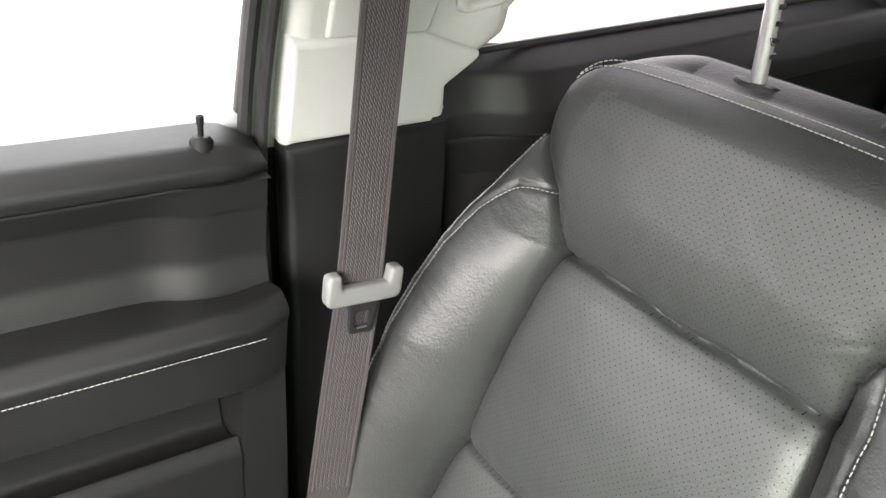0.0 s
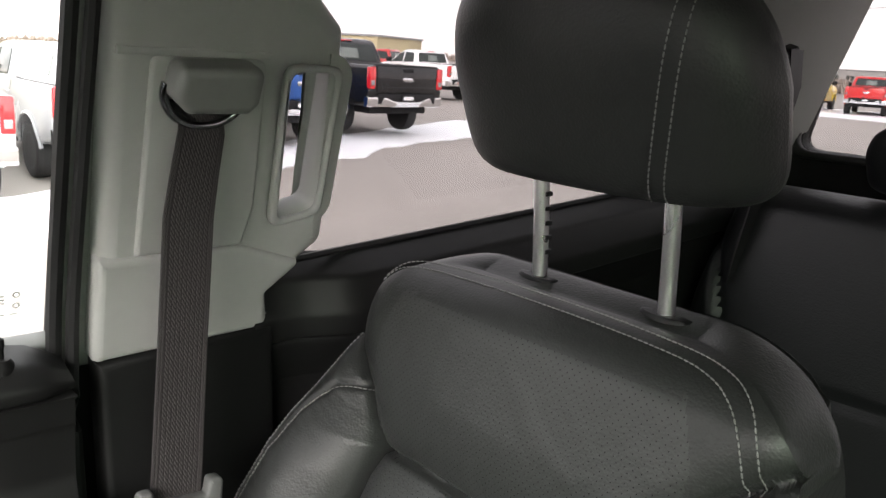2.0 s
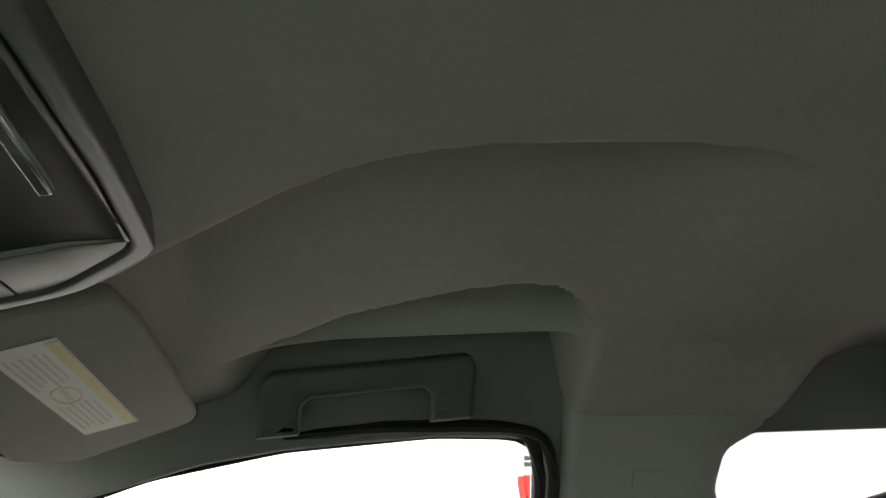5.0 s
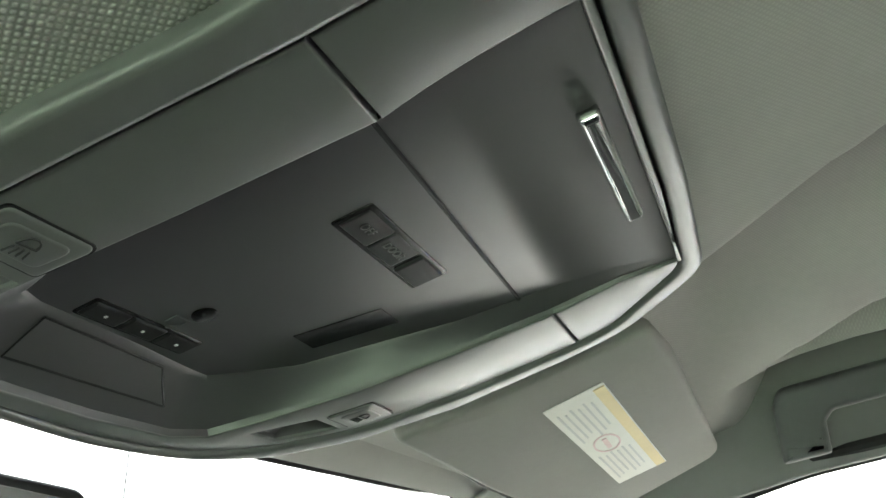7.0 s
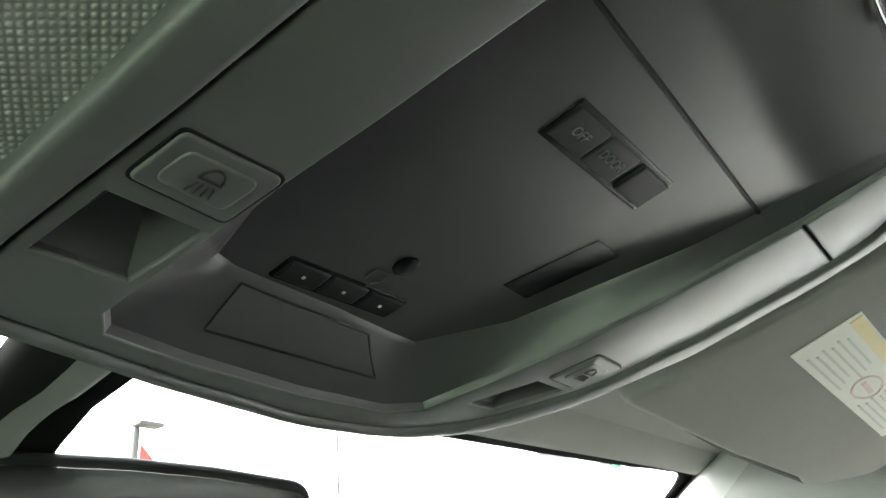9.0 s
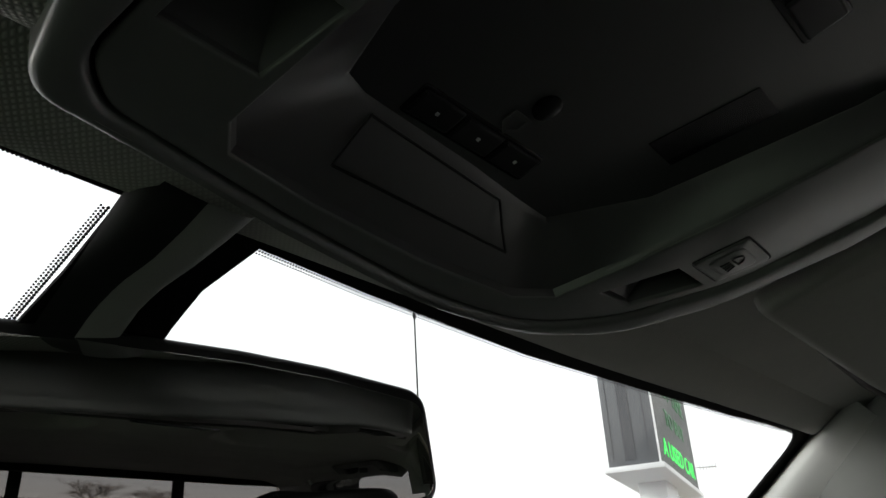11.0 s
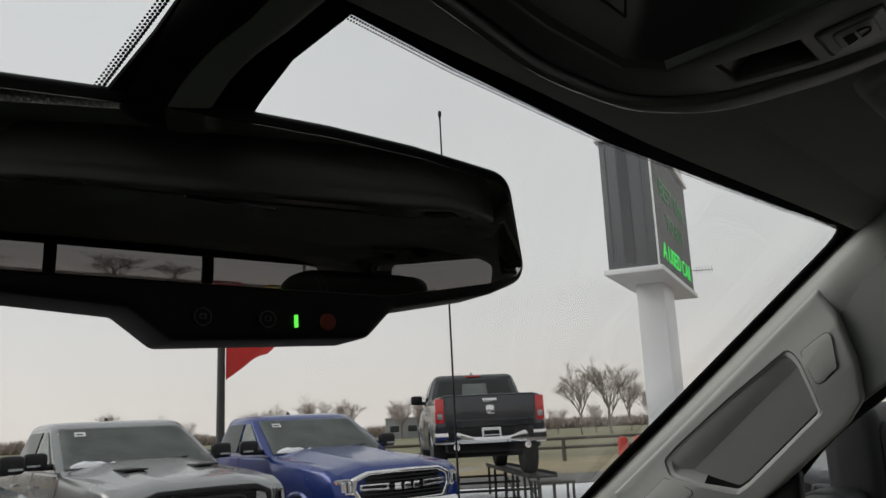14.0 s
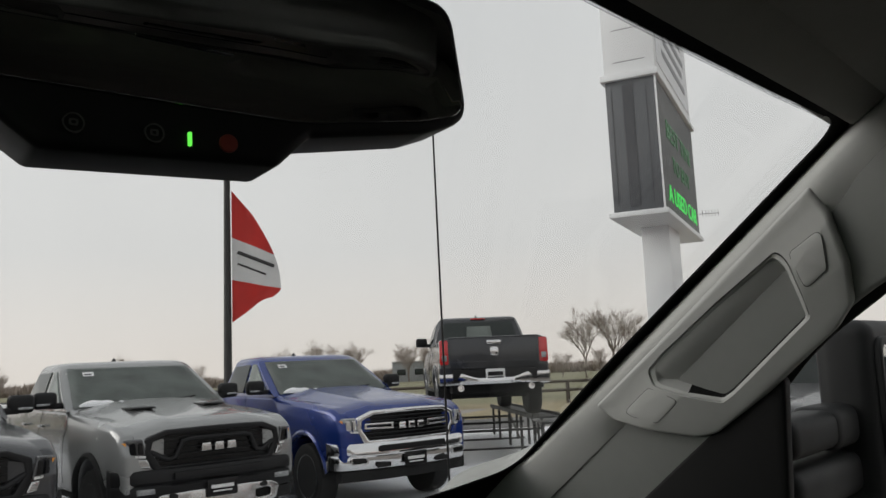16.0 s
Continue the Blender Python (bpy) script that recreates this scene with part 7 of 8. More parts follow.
    if topper:
        rr = [[(x, y, z) for x, y in rounded([(-hw, -2.88 + o), (hw, -2.88 + o), (hw, -0.90), (-hw, -0.90)], 0.08, 3)] for z, hw, o in ((1.42, 0.93, 0.0), (1.60, 0.88, 0.02), (1.85, 0.80, 0.07), (1.93, 0.74, 0.12), (1.95, 0.6, 0.25))]
        part("bed_topper", loft(rr), body, ob)
        for sx in (1, -1):
            part("topper_window", plate(rounded([(-2.6, 1.52), (-1.1, 1.52), (-1.1, 1.80), (-2.55, 1.80)], 0.05), (), 0.014, 0.002, lambda c: Vector((sx * (lerp_table(c[1], (1.42, 1.6, 1.85), (0.93, 0.88, 0.80)) + 0.008 + c[2]), c[0], c[1]))), CARGLASS2, ob)
        part("topper_rear_window", plate(rounded([(-0.70, 1.50), (0.70, 1.50), (0.62, 1.82), (-0.62, 1.82)], 0.06), (), 0.014, 0.002, lambda c: Vector((c[0], -2.875 + 0.2 * (c[1] - 1.5) + c[2], c[1]))), CARGLASS, ob)
    if beacon:
        for x in (-0.15, -0.05, 0.05, 0.15):
            part("roof_marker", box((x, -0.1, 1.955), (0.06, 0.10, 0.03), 0.012), REDLENS, ob)
    ob.matrix_world = m
    return ob


GREY, BLUE, DARK = paint("silver grey paint", (0.27, 0.275, 0.275)), paint("deep blue paint", (0.009, 0.032, 0.19)), paint("dark grey paint", (0.045, 0.047, 0.052))
WHITE, SILVER, RED = paint("white paint", (0.78, 0.78, 0.78), 0.3, 0.0), paint("silver paint", (0.45, 0.46, 0.47)), paint("red paint", (0.50, 0.02, 0.02), 0.3, 0.0)
BLACKP, YELLOWP, BEIGE, BLUE2 = paint("black paint", (0.012, 0.012, 0.013)), paint("yellow paint", (0.72, 0.50, 0.02), 0.3, 0.0), paint("beige paint", (0.42, 0.38, 0.30)), paint("mid blue paint", (0.02, 0.09, 0.33))
GROWN = Matrix.Diagonal((1.045, 1.0, 1.02, 1.0))  # stretches the front-row trucks to fit the camera's view
pickup("silver-grey crew-cab pickup with black grille on snow", pose(5.24, 10.91, -0.15, 0, 0, 172.0) @ GROWN, GREY, RIMDARK, "black", glass_=CARGLASS2, scoop=True)
pickup("deep blue crew-cab pickup with chrome grille on snow", pose(8.06, 10.61, -0.15, 0, 0, 168.5) @ GROWN, BLUE, RIMCHROME, "chrome", glass_=CARGLASS2)
pickup("dark grey pickup parked beside a silver-grey one", pose(2.425, 10.54, -0.15, 0, 0, 172.5) @ GROWN, DARK, RIMDARK, "black", glass_=CARGLASS2)
pickup("dark grey pickup displayed on a raised steel ramp", pose(13.31, 11.41, 0.571, -1.04, 0, -44.4), DARK, RIMDARK, "chrome", "chrome", group="")
pickup("white pickup with red roof markers seen from behind", pose(12.95, -1.35, -0.33, 0, 0, -90), WHITE, RIMCHROME, "chrome", beacon=True)
pickup("silver pickup with a bed topper on snow", pose(14.5, -4.15, -0.32, 0, 0, -90), SILVER, RIMDARK, "chrome", topper=True)
pickup("mid blue pickup with its tail to the lane", pose(15.3, -7.55, 0.0, 0, 0, -90), BLUE2, RIMDARK, "chrome")
pickup("black lifted pickup with its tail to the lane", pose(16.1, -10.55, 0.08, 0, 0, -90), BLACKP, RIMCHROME, "chrome")
pickup("white pickup beyond the black lifted one", pose(27.0, -22.5, 0.0, 0, 0, -90), WHITE, RIMCHROME, "chrome")
pickup("bright red pickup far behind the black lifted one", pose(36.0, -27.4, 0.0, 0, 0, -60), RED, RIMCHROME, "chrome", detail=False, group="far row of pickups")
pickup("bright red pickup in the parked row", pose(13.0, 1.25, -0.33, 0, 0, -90), RED, RIMCHROME, "chrome", detail=False)
pickup("black pickup facing the lane beside a red one", pose(11.8, 4.1, -0.30, 0, 0, 90), BLACKP, RIMCHROME, "black")
for k, (pm, nm) in enumerate(((BEIGE, "beige"), (YELLOWP, "yellow"), (RED, "red"), (RED, "red"), (YELLOWP, "yellow"), (RED, "red"))):
    pickup(f"{nm} pickup in the far row on snow", pose(23.6 - 3.15 * k, -44.8 - 0.3 * k, 0.0, 0, 0, 190 + 3 * (k % 3)), pm, RIMCHROME, "chrome", detail=False, group="far row of pickups")

# ---- display ramp
ramp_ob = thing("display_ramp", "black steel display ramp under a raised pickup", "ramp")
RM = pose(13.31, 11.41, -0.045, 0, 0, -44.4)
for sx in (1, -1):
    tr = bmesh.new()
    box((sx * 0.845, -0.2, 0.60), (0.50, 5.6, 0.035), 0.004, tr, RM @ pose(0, 0, 0, -1.04))
    for e in (-0.24, 0.24):
        box((sx * 0.845 + e, -0.2, 0.63), (0.03, 5.6, 0.08), 0.004, tr, RM @ pose(0, 0, 0, -1.04))
    part("track", tr, DARKSTEEL, ramp_ob)
    for y in (-2.9, -1.5, 0.0, 1.5, 2.5):
        for e in (-0.2, 0.2):
            part("leg", box((sx * 0.845 + e, y, 0.24), (0.05, 0.05, 0.70), 0.004, None, RM), DARKSTEEL, ramp_ob)
    for y0, y1 in ((-2.8, -1.5), (0.0, 1.5)):
        part("brace", tube([RM @ Vector((sx * 0.845, y0, 0.05)), RM @ Vector((sx * 0.845, y1, 0.55))], 0.022, 5), DARKSTEEL, ramp_ob)
for y in (-2.4, -0.6, 1.2):
    part("cross_bar", tube([RM @ Vector((-0.85, y, 0.42)), RM @ Vector((0.85, y, 0.42))], 0.025, 5), DARKSTEEL, ramp_ob)
    part("cross_bar", tube([RM @ Vector((-0.85, y, 0.10)), RM @ Vector((0.85, y, 0.10))], 0.02, 5), DARKSTEEL, ramp_ob)
stand = thing("ramp_stand", "low black steel stand at the end of the ramp", "stand")
SMx = RM @ pose(0.95, -3.35, 0)
part("top", box((0, 0, 0.60), (0.62, 0.50, 0.035), 0.006, None, SMx), DARKSTEEL, stand)
for dx in (-0.28, 0.28):
    for dy in (-0.22, 0.22):
        part("leg", box((dx, dy, 0.24), (0.04, 0.04, 0.70), 0.004, None, SMx), DARKSTEEL, stand)
part("rung", box((0, -0.22, 0.22), (0.56, 0.03, 0.03), 0.004, None, SMx), DARKSTEEL, stand)

# ---------------------------------------------------------------- roadside sign
sign = thing("road_sign", "tall white pylon sign with a green lamp display", "sign")
SG = Matrix.Translation((15.70, 8.12, 0)) @ Matrix.Rotation(math.atan2(0.28, 0.96), 4, "Z")


def sg(c, s, r=0.0):
    return box(c, s, r, None, SG)


part("pole", sg((-0.15, 0, 2.03), (1.30, 0.55, 4.40), 0.01), WHITEPAINT, sign, "white steel column")
part("lower_shelf", sg((0, 0, 4.22), (4.70, 1.10, 0.10), 0.01), WHITEPAINT, sign)
part("display_box", sg((0, 0, 5.55), (4.54, 0.94, 2.56), 0.01), SIGNGREY, sign, "grey clad display box")
part("side_strip", sg((-2.275, 0.05, 5.54), (0.012, 0.20, 2.36)), SIGNDARK, sign)
for y in (-0.30, 0.36):
    part("side_groove", sg((-2.272, y, 5.54), (0.008, 0.015, 2.25)), SIGNDARK, sign)
part("corner_trim", sg((-2.26, -0.475, 5.55), (0.05, 0.03, 2.56)), WHITEPAINT, sign)
part("lamp_board", sg((0.02, -0.475, 5.55), (4.42, 0.02, 2.50)), SIGNBLACK, sign, "black lamp display board")
part("upper_shelf", sg((0, 0, 6.89), (4.70, 1.10, 0.12), 0.01), WHITEPAINT, sign)
part("upper_cabinet", sg((0, 0, 8.27), (4.40, 0.98, 2.65), 0.01), WHITEPAINT, sign, "white upper sign cabinet")
for z in (7.22, 7.87):
    part("cabinet_seam", sg((-2.202, 0.0, z), (0.006, 0.6, 0.012)), SIGNGREY, sign)
part("upper_panel", sg((0.0, -0.496, 8.17), (4.0, 0.012, 2.0)), mat("pale sign face", (0.62, 0.63, 0.65), 0.4), sign)
for k in range(4):
    part("panel_bar", sg((0.1, -0.506, 7.57 + 0.32 * k), (2.9 - 0.5 * (k % 2), 0.008, 0.14)), SIGNGREY, sign)


def sign_text(text, size, u, z, material):
    bm = lettering(text, size, 0.01, lambda c: SG @ Vector((u + c.x * 1.35, -0.49 - c.z, z + c.y)))
    part("display_text", bm, material, sign, "green lamp lettering")


sign_text("BEST TIME", 0.52, 0.05, 5.95, SIGNDIM)
sign_text("TO BUY", 0.46, 0.05, 5.32, SIGNDIM)
sign_text("A USED CAR", 0.48, 0.05, 4.64, SIGNGREEN)
ya = thing("yagi_antenna", "small grey comb antenna fixed to the sign", "antenna")
part("boom", tube([SG @ Vector((2.15, -0.46, 4.80)), SG @ Vector((2.22, -0.96, 4.79))], 0.012, 5), STEEL, ya)
for k in range(6):
    part("rod", tube([SG @ Vector((2.165 + 0.010 * k, -0.60 - 0.068 * k, 4.72)), SG @ Vector((2.165 + 0.010 * k, -0.60 - 0.068 * k, 4.88))], 0.008, 4), STEEL, ya)


# ---------------------------------------------------------------- poles, flags, posts
def flag(name, label, base, height, top, bottom, width, lean, bands, group=""):
    ob = thing(name, label, "flag", group)
    bx, by = base
    part("pole", tube([(bx, by, ground_z(bx, by)), (bx, by, height * 0.5), (bx, by, height)], [0.10, 0.085, 0.07], 12), DARKSTEEL, ob, "dark steel pole")
    n, mm = 30, 10
    dx, dy = lean
    for b, (f0, f1, material) in enumerate(bands):
        bm = bmesh.new()
        gridv = []
        for i in range(n + 1):
            f = f0 + (f1 - f0) * i / n
            row = []
            for j in range(mm + 1):
                g = j / mm
                w_ = width * (0.45 + 0.55 * math.sin(min(1, f * 1.5) * math.pi / 2)) * (1 - 0.35 * max(0, f - 0.7) / 0.3)
                sag = (0.55 * (1 - f) + 0.06) * g
                q = w_ * g
                wave = 0.10 * math.sin(g * 7 + f * 5) * g
                z = top - (top - bottom) * f - sag * width * (0.9 if f < 0.85 else 0.9 - 3.0 * (f - 0.85))
                z += 0.5 * g * width * max(0.0, (f - 0.66) / 0.34) ** 1.5
                row.append(bm.verts.new((bx + 0.10 * dx + q * dx - wave * dy, by + 0.10 * dy + q * dy + wave * dx, z)))
            gridv.append(row)
        for a, c in zip(gridv, gridv[1:]):
            for j in range(mm):
                bm.faces.new((a[j], a[j + 1], c[j + 1], c[j]))
        bmesh.ops.solidify(bm, geom=bm.faces[:], thickness=0.006)
        part("cloth", bm, material, ob)
    return ob


FB = [(0.0, 0.36, FLAGRED), (0.36, 0.68, FLAGWHITE), (0.68, 1.0, FLAGRED)]
fl = flag("flag", "red and white dealer flag hanging on a dark pole", (10.28, 16.0), 6.10, 5.7, 2.7, 1.08, (0.75, -0.66), FB)
for k, (z, ln) in enumerate(((4.28, 0.80), (4.02, 0.62))):
    part("print_bar", tube([(10.28 + 0.2 * 0.75 + g * 0.75, 16.0 - 0.2 * 0.66 - g * 0.66 - 0.05, z - 0.42 * g) for g in np.linspace(0, ln, 6)], 0.040 if k == 0 else 0.022, 4, flat=1.0), DARKPRINT, fl)
part("lamp_head", box((10.46, 15.86, 6.10), (0.62, 0.34, 0.10), 0.03, None, None), DARKSTEEL, fl)
fl2 = flag("flag", "narrow red and white flag beside the parked row", (20.0, -4.3), 7.5, 5.6, 2.75, 0.32, (-0.1, 0.99), FB)
for z in (4.05, 3.9):
    part("print_bar", box((19.95, -4.12, z), (0.03, 0.18, 0.10), 0.01), DARKPRINT, fl2)
for (x, y, h, mt) in ((20.0, -24.7, 6.6, REDPAINT),):
    lp_ = thing("light_pole", "tall red and grey light pole", "light pole", "light poles")
    part("pole", tube([(x, y, 0), (x, y, h)], 0.10, 10), mt, lp_)
    part("pole_top", tube([(x, y, h), (x, y, h + 1.3)], 0.09, 10), DARKSTEEL, lp_)
    part("lamp_head", box((x, y - 0.5, h + 1.3), (0.3, 1.2, 0.14), 0.04), DARKSTEEL, lp_)
for u, v in ((5.33, 19.0), (5.70, 19.0)):
    x, y = far(u, v)
    b = thing("bollard", "red painted steel bollard beside the road", "bollard", "red bollards")
    part("post", lathe([(0.12, 0.0), (0.12, 1.15), (0.09, 1.21), (0.03, 1.235)], 16, "Z", (x, y, -0.16)), REDPAINT, b)
fence = thing("fence", "low weathered brown rail fence along the field", "fence")
for k in range(-24, 30):
    x, y = far(k * 2.4, 33.0)
    part("post", box((x, y, ground_z(x, y) + 0.45), (0.12, 0.12, 0.9), 0.01), WEATHERED, fence)
for z in (0.45, 0.8):
    a, b = far(-60, 33.0), far(72, 33.0)
    part("rail", tube([(*a, z + ground_z(*a)), (*b, z + ground_z(*b))], 0.06, 5), WEATHERED, fence)


# ---------------------------------------------------------------- trees and far buildings
def bare_tree(label, height, seed, spread=0.8, twigs=True):
    """A leafless tree: tapered trunk, forking limbs and a haze of fine twigs."""
    rnd = random.Random(seed)
    ob = thing("tree", label, "tree", "bare trees")
    trunk, limbs, fine = bmesh.new(), bmesh.new(), bmesh.new()

    def grow(p, d, length, r, depth, bm):
        q = p + d * length * 0.5 + Vector((rnd.gauss(0, 0.05), rnd.gauss(0, 0.05), rnd.gauss(0, 0.03))) * length
        e = p + d * length
        r = max(r, (0.009, 0.011, 0.015, 0.022, 0.034, 0.05, 0.07)[depth])
        tube([p, q, e], [r, r * 0.85, r * 0.62], 5 if depth > 3 else 3, bm)
        if depth == 0:
            return
        for k in range(4 if depth in (6, 5, 2) else 3):
            ax = Vector((rnd.gauss(0, 1), rnd.gauss(0, 1), rnd.gauss(0, 0.35)))
            nd = (d + ax.normalized() * rnd.uniform(0.40, 0.90) * spread + Vector((0, 0, 0.30 if depth > 4 else 0.10))).normalized()
            start = p.lerp(e, rnd.uniform(0.35, 0.95)) if k else e
            grow(start, nd, length * rnd.uniform(0.62, 0.86), r * rnd.uniform(0.45, 0.62), depth - 1, limbs if depth > 3 else fine)

    grow(Vector((0, 0, 0)), Vector((rnd.gauss(0, 0.04), rnd.gauss(0, 0.04), 1)).normalized(), height * 0.25, height * 0.018, 6, trunk)
    part("trunk", trunk, BARK, ob)
    part("limbs", limbs, BARK, ob)
    part("twigs", fine, TWIG, ob)
    return ob


kinds = [bare_tree("tall bare winter tree with forked limbs", 10.0, 3), bare_tree("round bare winter tree with fine twigs", 10.0, 8, 1.0), bare_tree("spreading bare winter tree", 10.0, 14, 0.9)]
spots = [(28.0, 150, 0.75, 1), (30.0, 170, 0.8, 2), (31.6, 160, 0.7, 1), (35.8, 175, 0.95, 1), (37.4, 175, 1.0, 2), (39.6, 165, 1.1, 2), (41.2, 170, 1.15, 1), (42.4, 175, 1.05, 2), (46.0, 170, 1.1, 1), (47.2, 178, 1.05, 2), (50.6, 170, 1.0, 1),
         (51.6, 180, 0.95, 2), (53.8, 185, 0.80, 2), (56.6, 130, 0.55, 1), (58.2, 112, 1.12, 2), (59.2, 128, 0.6, 1), (60.2, 112, 1.3, 0), (61.5, 122, 1.0, 2), (63.0, 118, 0.8, 0),
         (17.0, 170, 0.6, 1), (20.0, 180, 0.7, 2), (23.0, 170, 0.6, 1), (25.5, 175, 0.62, 0)]
for k, (az, dist, sc, kd) in enumerate(spots):
    x, y = dist * math.sin(radians(az)), dist * math.cos(radians(az))
    t = copy_thing(kinds[kd], pose(x, y, ground_z(x, y), 0, 0, 47 * k))
    t.scale = (sc, sc, sc)
# trees behind the cab
for k, (az, dist, sc, kd) in enumerate(((178, 62, 0.9, 1), (174, 75, 0.8, 2), (186, 70, 0.7, 0), (192, 90, 0.8, 2), (129.4, 120, 0.42, 1), (122, 150, 0.35, 2))):
    x, y = dist * math.sin(radians(az)), dist * math.cos(radians(az))
    t = copy_thing(kinds[kd], pose(x, y, 0, 0, 0, 31 * k))
    t.scale = (sc, sc, sc)
for q, (az, dist) in zip(kinds, ((26.8, 165), (45.6, 190), (15, 170))):
    q.matrix_world = pose(dist * math.sin(radians(az)), dist * math.cos(radians(az)), ground_z(dist * math.sin(radians(az)), dist * math.cos(radians(az))))


def thicket(name, az0, az1, dist, h, n, seed, label):
    """Far woods: a dense belt of thin upright stems and twigs."""
    rnd = random.Random(seed)
    verts, faces = [], []
    for k in range(n):
        az = radians(rnd.uniform(az0, az1))
        d = dist * rnd.uniform(0.92, 1.1)
        x, y = d * math.sin(az), d * math.cos(az)
        hh = h * rnd.uniform(0.35, 1.0) * (0.75 + 0.35 * noise.noise(Vector((az * 30, seed, 0))))
        for j in range(5):
            a = rnd.uniform(0, math.pi)
            wx, wy = math.cos(a) * d * 0.0011, math.sin(a) * d * 0.0011
            lx, ly = rnd.gauss(0, 0.25) * hh, rnd.gauss(0, 0.25) * hh
            z0 = hh * rnd.uniform(0, 0.3) + ground_z(x, y)
            s = len(verts)
            verts += [(x - wx, y - wy, z0), (x + wx, y + wy, z0), (x + lx, y + ly, hh * rnd.uniform(0.6, 1.0) + ground_z(x, y))]
            faces.append((s, s + 1, s + 2))
    me = bpy.data.meshes.new(name)
    me.from_pydata(verts, [], faces)
    me.materials.append(TWIG)
    return tagged(new(name, me), label, "woods", kind="stuff")


thicket("far_woods", 5, 75, 300, 6.5, 9000, 1, "brown bare woods along the far horizon")
thicket("far_woods", 95, 160, 300, 5.0, 3000, 2, "brown bare woods behind the lot")
thicket("far_woods", 150, 200, 110, 3.0, 3000, 5, "bare brown hedge behind the lot")


def building(name, label, c, s, rz, wall, roof_h=0.0, roof=None):
    ob = thing(name, label, "building", "far buildings")
    M = pose(c[0], c[1], ground_z(c[0], c[1]), 0, 0, rz)
    part("wall", box((0, 0, s[2] / 2 - 0.1), (s[0], s[1], s[2] + 0.2), 0.02, None, M), wall, ob)
    if roof_h:
        part("roof", loft([[M @ Vector((x, -s[1] / 2 - 0.3, s[2])), M @ Vector((0, -s[1] / 2 - 0.3, s[2] + roof_h)), M @ Vector((0, s[1] / 2 + 0.3, s[2] + roof_h)), M @ Vector((x, s[1] / 2 + 0.3, s[2]))] for x in (-s[0] / 2 - 0.3, s[0] / 2 + 0.3)]), roof or GREYWALL, ob)
    else:
        part("roof", box((0, 0, s[2] + 0.1), (s[0] + 0.4, s[1] + 0.4, 0.25), 0.02, None, M), roof or GREYWALL, ob)
    n = max(2, int(s[0] / 5))
    for k in range(n):
        part("window", box((-s[0] / 2 + s[0] * (k + 0.5) / n, -s[1] / 2 - 0.02, s[2] * 0.5), (s[0] / n * 0.5, 0.08, s[2] * 0.3), 0.01, None, M), CARGLASS, ob)
    return ob


building("warehouse", "low grey building across the field", (137, 132), (8, 10, 4.4), -45, GREYWALL)
building("warehouse", "low yellow shop building behind the lot", (90, -66), (16, 10, 3.6), 120, YELLOWWALL)
building("house", "brown house with a gabled roof beyond the lot", (150, -8), (16, 12, 3.2), 80, BEIGE, 2.0, GREYWALL)
building("shop", "long pale shop building behind the far row", (90, -230), (50, 15, 4.0), 160, CONCRETE)
wires = thing("power_line", "wooden poles carrying overhead wires behind the lot", "power line")
for x in (-45, -15, 15, 45):
    part("pole", tube([(x, -56, 0), (x, -56, 10)], [0.15, 0.10], 8), BARK, wires)
    part("crossarm", box((x, -56, 9.4), (2.2, 0.12, 0.12)), BARK, wires)
for z, yo in ((9.5, -0.9), (9.5, 0.9), (7.6, 0.0), (6.6, 0.1)):
    for x0 in (-45, -15, 15):
        part("wire", tube([(x0 + 30 * f, -56 + yo, z - 0.5 * 4 * f * (1 - f)) for f in np.linspace(0, 1, 9)], 0.018, 4), DARKSTEEL, wires)

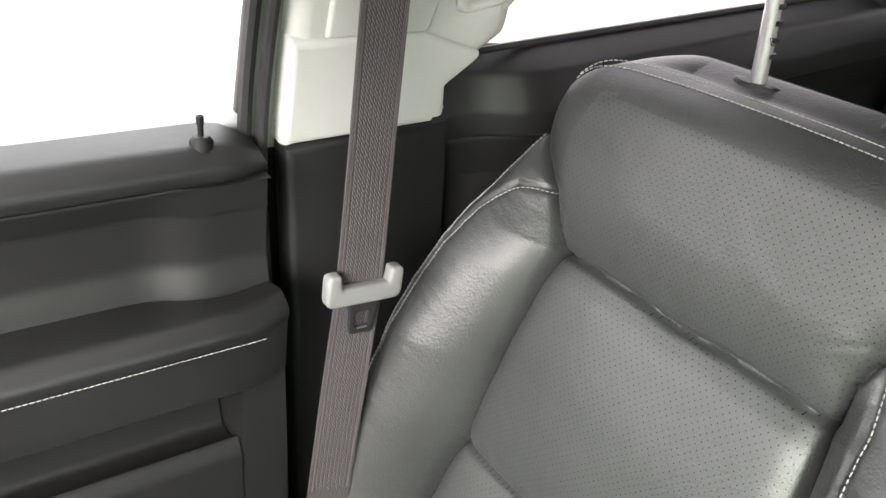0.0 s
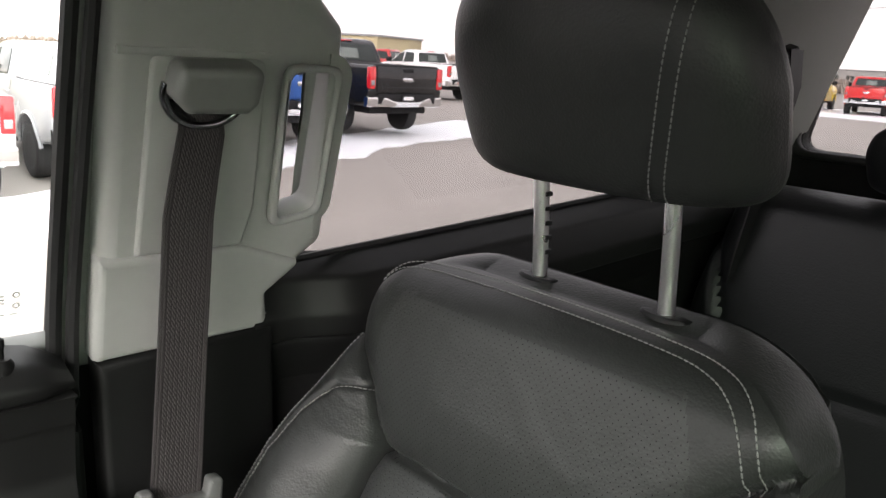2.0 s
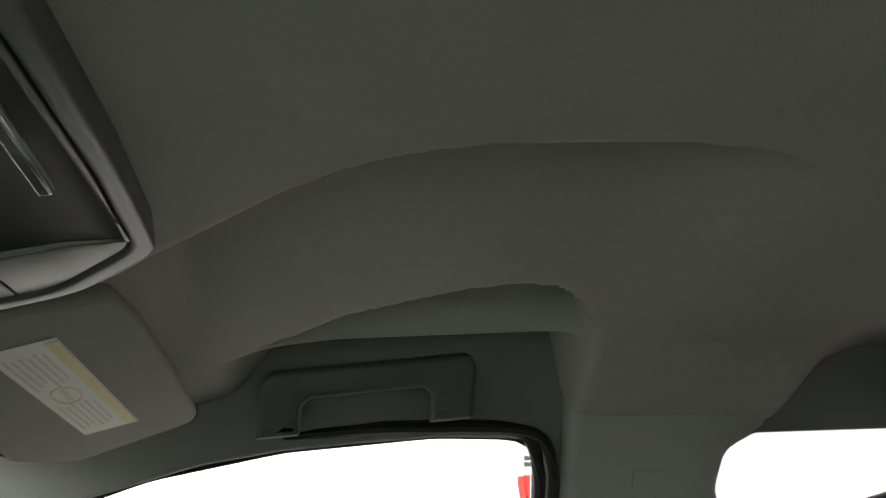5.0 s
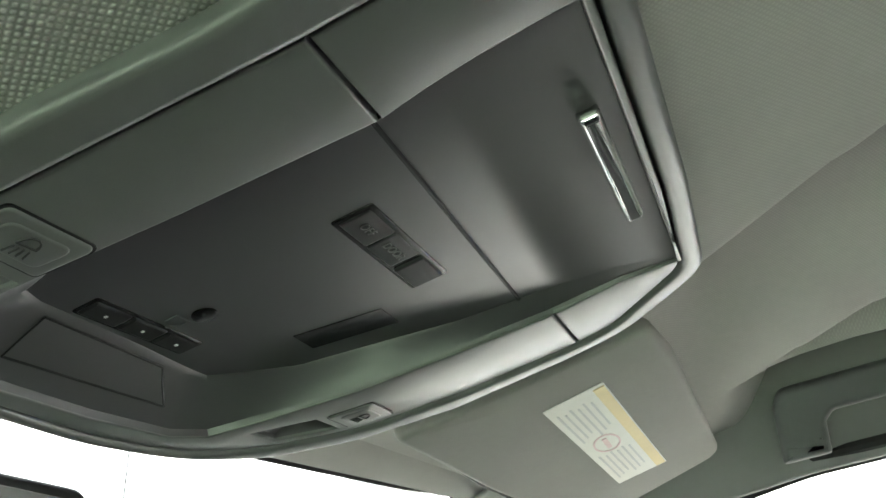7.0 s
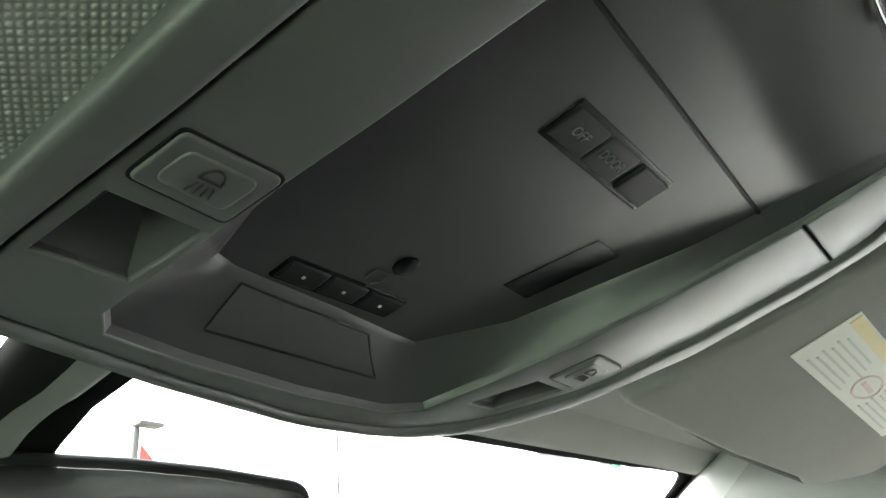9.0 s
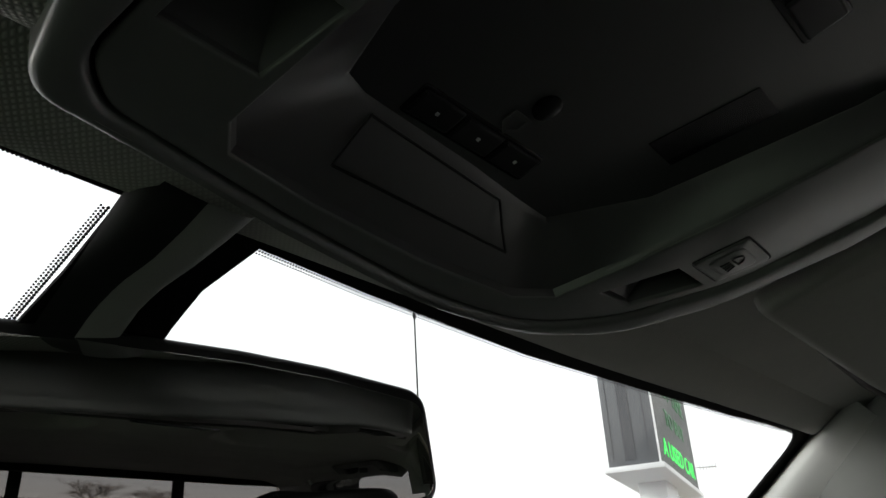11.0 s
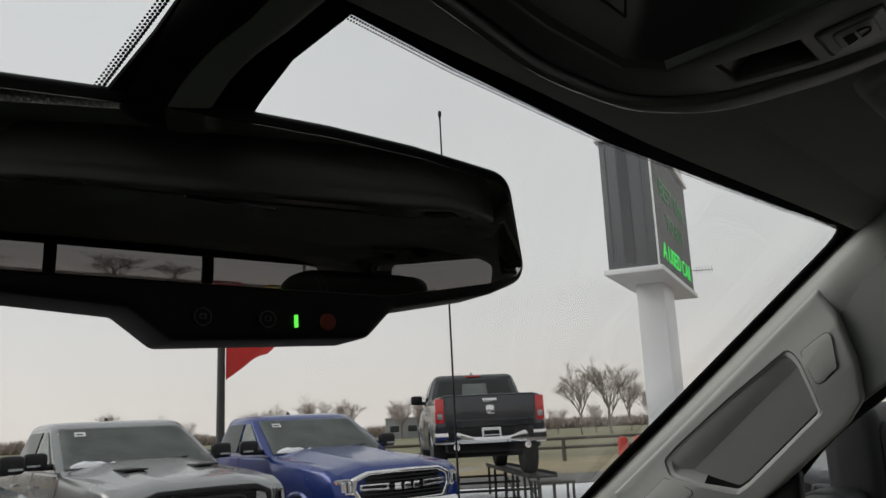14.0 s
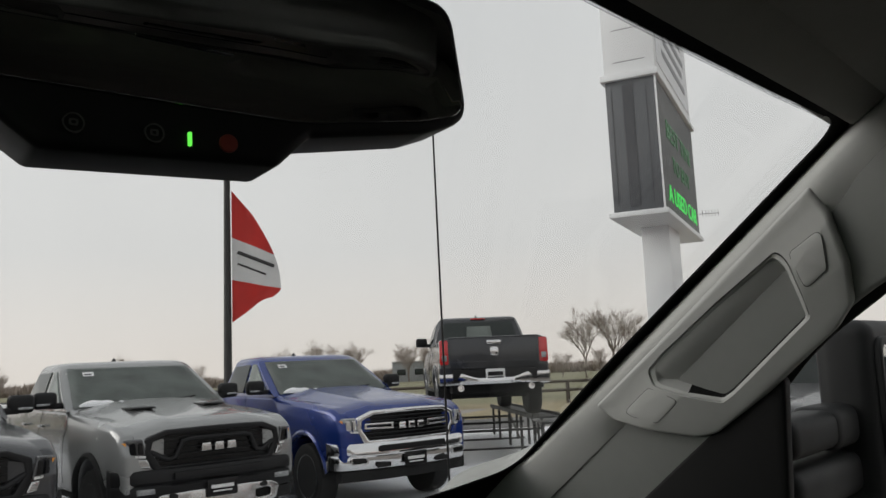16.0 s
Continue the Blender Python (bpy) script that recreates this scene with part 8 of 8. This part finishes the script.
# ---------------------------------------------------------------- parts of our own truck outside
TOWBLACK = mat("black mirror plastic", (0.012, 0.0125, 0.013), 0.55, vary=0.1, bump=0.3, bscale=900, spec=0.25)
ant = thing("whip_antenna", "black whip antenna on the front fender", "antenna")
part("mast", tube([(0.952, 1.420, 1.15), (0.951, 1.421, 1.6), (0.950, 1.424, 2.253)], [0.0026, 0.0020, 0.0016], 6), SATINBLACK, ant)
part("tip", lathe([(0.001, 2.261), (0.0034, 2.258), (0.0034, 2.250), (0.0018, 2.247)], 8, "Z", (0.950, 1.424, 0)), SATINBLACK, ant)
part("base", lathe([(0.02, 1.12), (0.02, 1.15), (0.006, 1.17)], 12, "Z", (0.952, 1.42, 0)), SATINBLACK, ant)
tm = thing("tow_mirror", "large black towing mirror outside the door", "side mirror")
part("head", box((1.290, 0.831, 1.470), (0.29, 0.082, 0.42), 0.024, seg=5), TOWBLACK, tm)
part("glass_rim", plate(rounded([(1.160, 1.290), (1.415, 1.290), (1.415, 1.655), (1.160, 1.655)], 0.025), [rounded([(1.172, 1.302), (1.403, 1.302), (1.403, 1.643), (1.172, 1.643)], 0.018)], 0.012, 0.003, lambda c: Vector((c[0], 0.788 + c[2], c[1]))), TOWBLACK, tm)
part("mirror_glass", plate(rounded([(1.170, 1.300), (1.405, 1.300), (1.405, 1.645), (1.170, 1.645)], 0.02), (), 0.004, 0.001, lambda c: Vector((c[0], 0.789 + c[2], c[1]))), MIRROR, tm)
part("arm", box((1.03, 0.85, 1.534), (0.28, 0.060, 0.050), 0.016, seg=3), TOWBLACK, tm)
part("arm_sleeve", box((1.10, 0.85, 1.534), (0.11, 0.068, 0.058), 0.018, seg=3), TOWBLACK, tm)
part("arm", box((1.03, 0.85, 1.468), (0.28, 0.060, 0.060), 0.018, seg=3), TOWBLACK, tm)
part("mount", box((0.90, 0.90, 1.47), (0.06, 0.12, 0.20), 0.02), TOWBLACK, tm)
own_hood = thing("hood", "dark hood of the truck below the windshield", "hood")
part("panel", loft([[(XC - 0.85, y, 1.22), (XC - 0.5, y, 1.26), (XC, y, 1.275), (XC + 0.5, y, 1.26), (XC + 0.85, y, 1.22), (XC + 0.85, y, 0.9), (XC - 0.85, y, 0.9)] for y in (1.50, 1.8, 2.3, 2.6)]), BLACKP, own_hood)
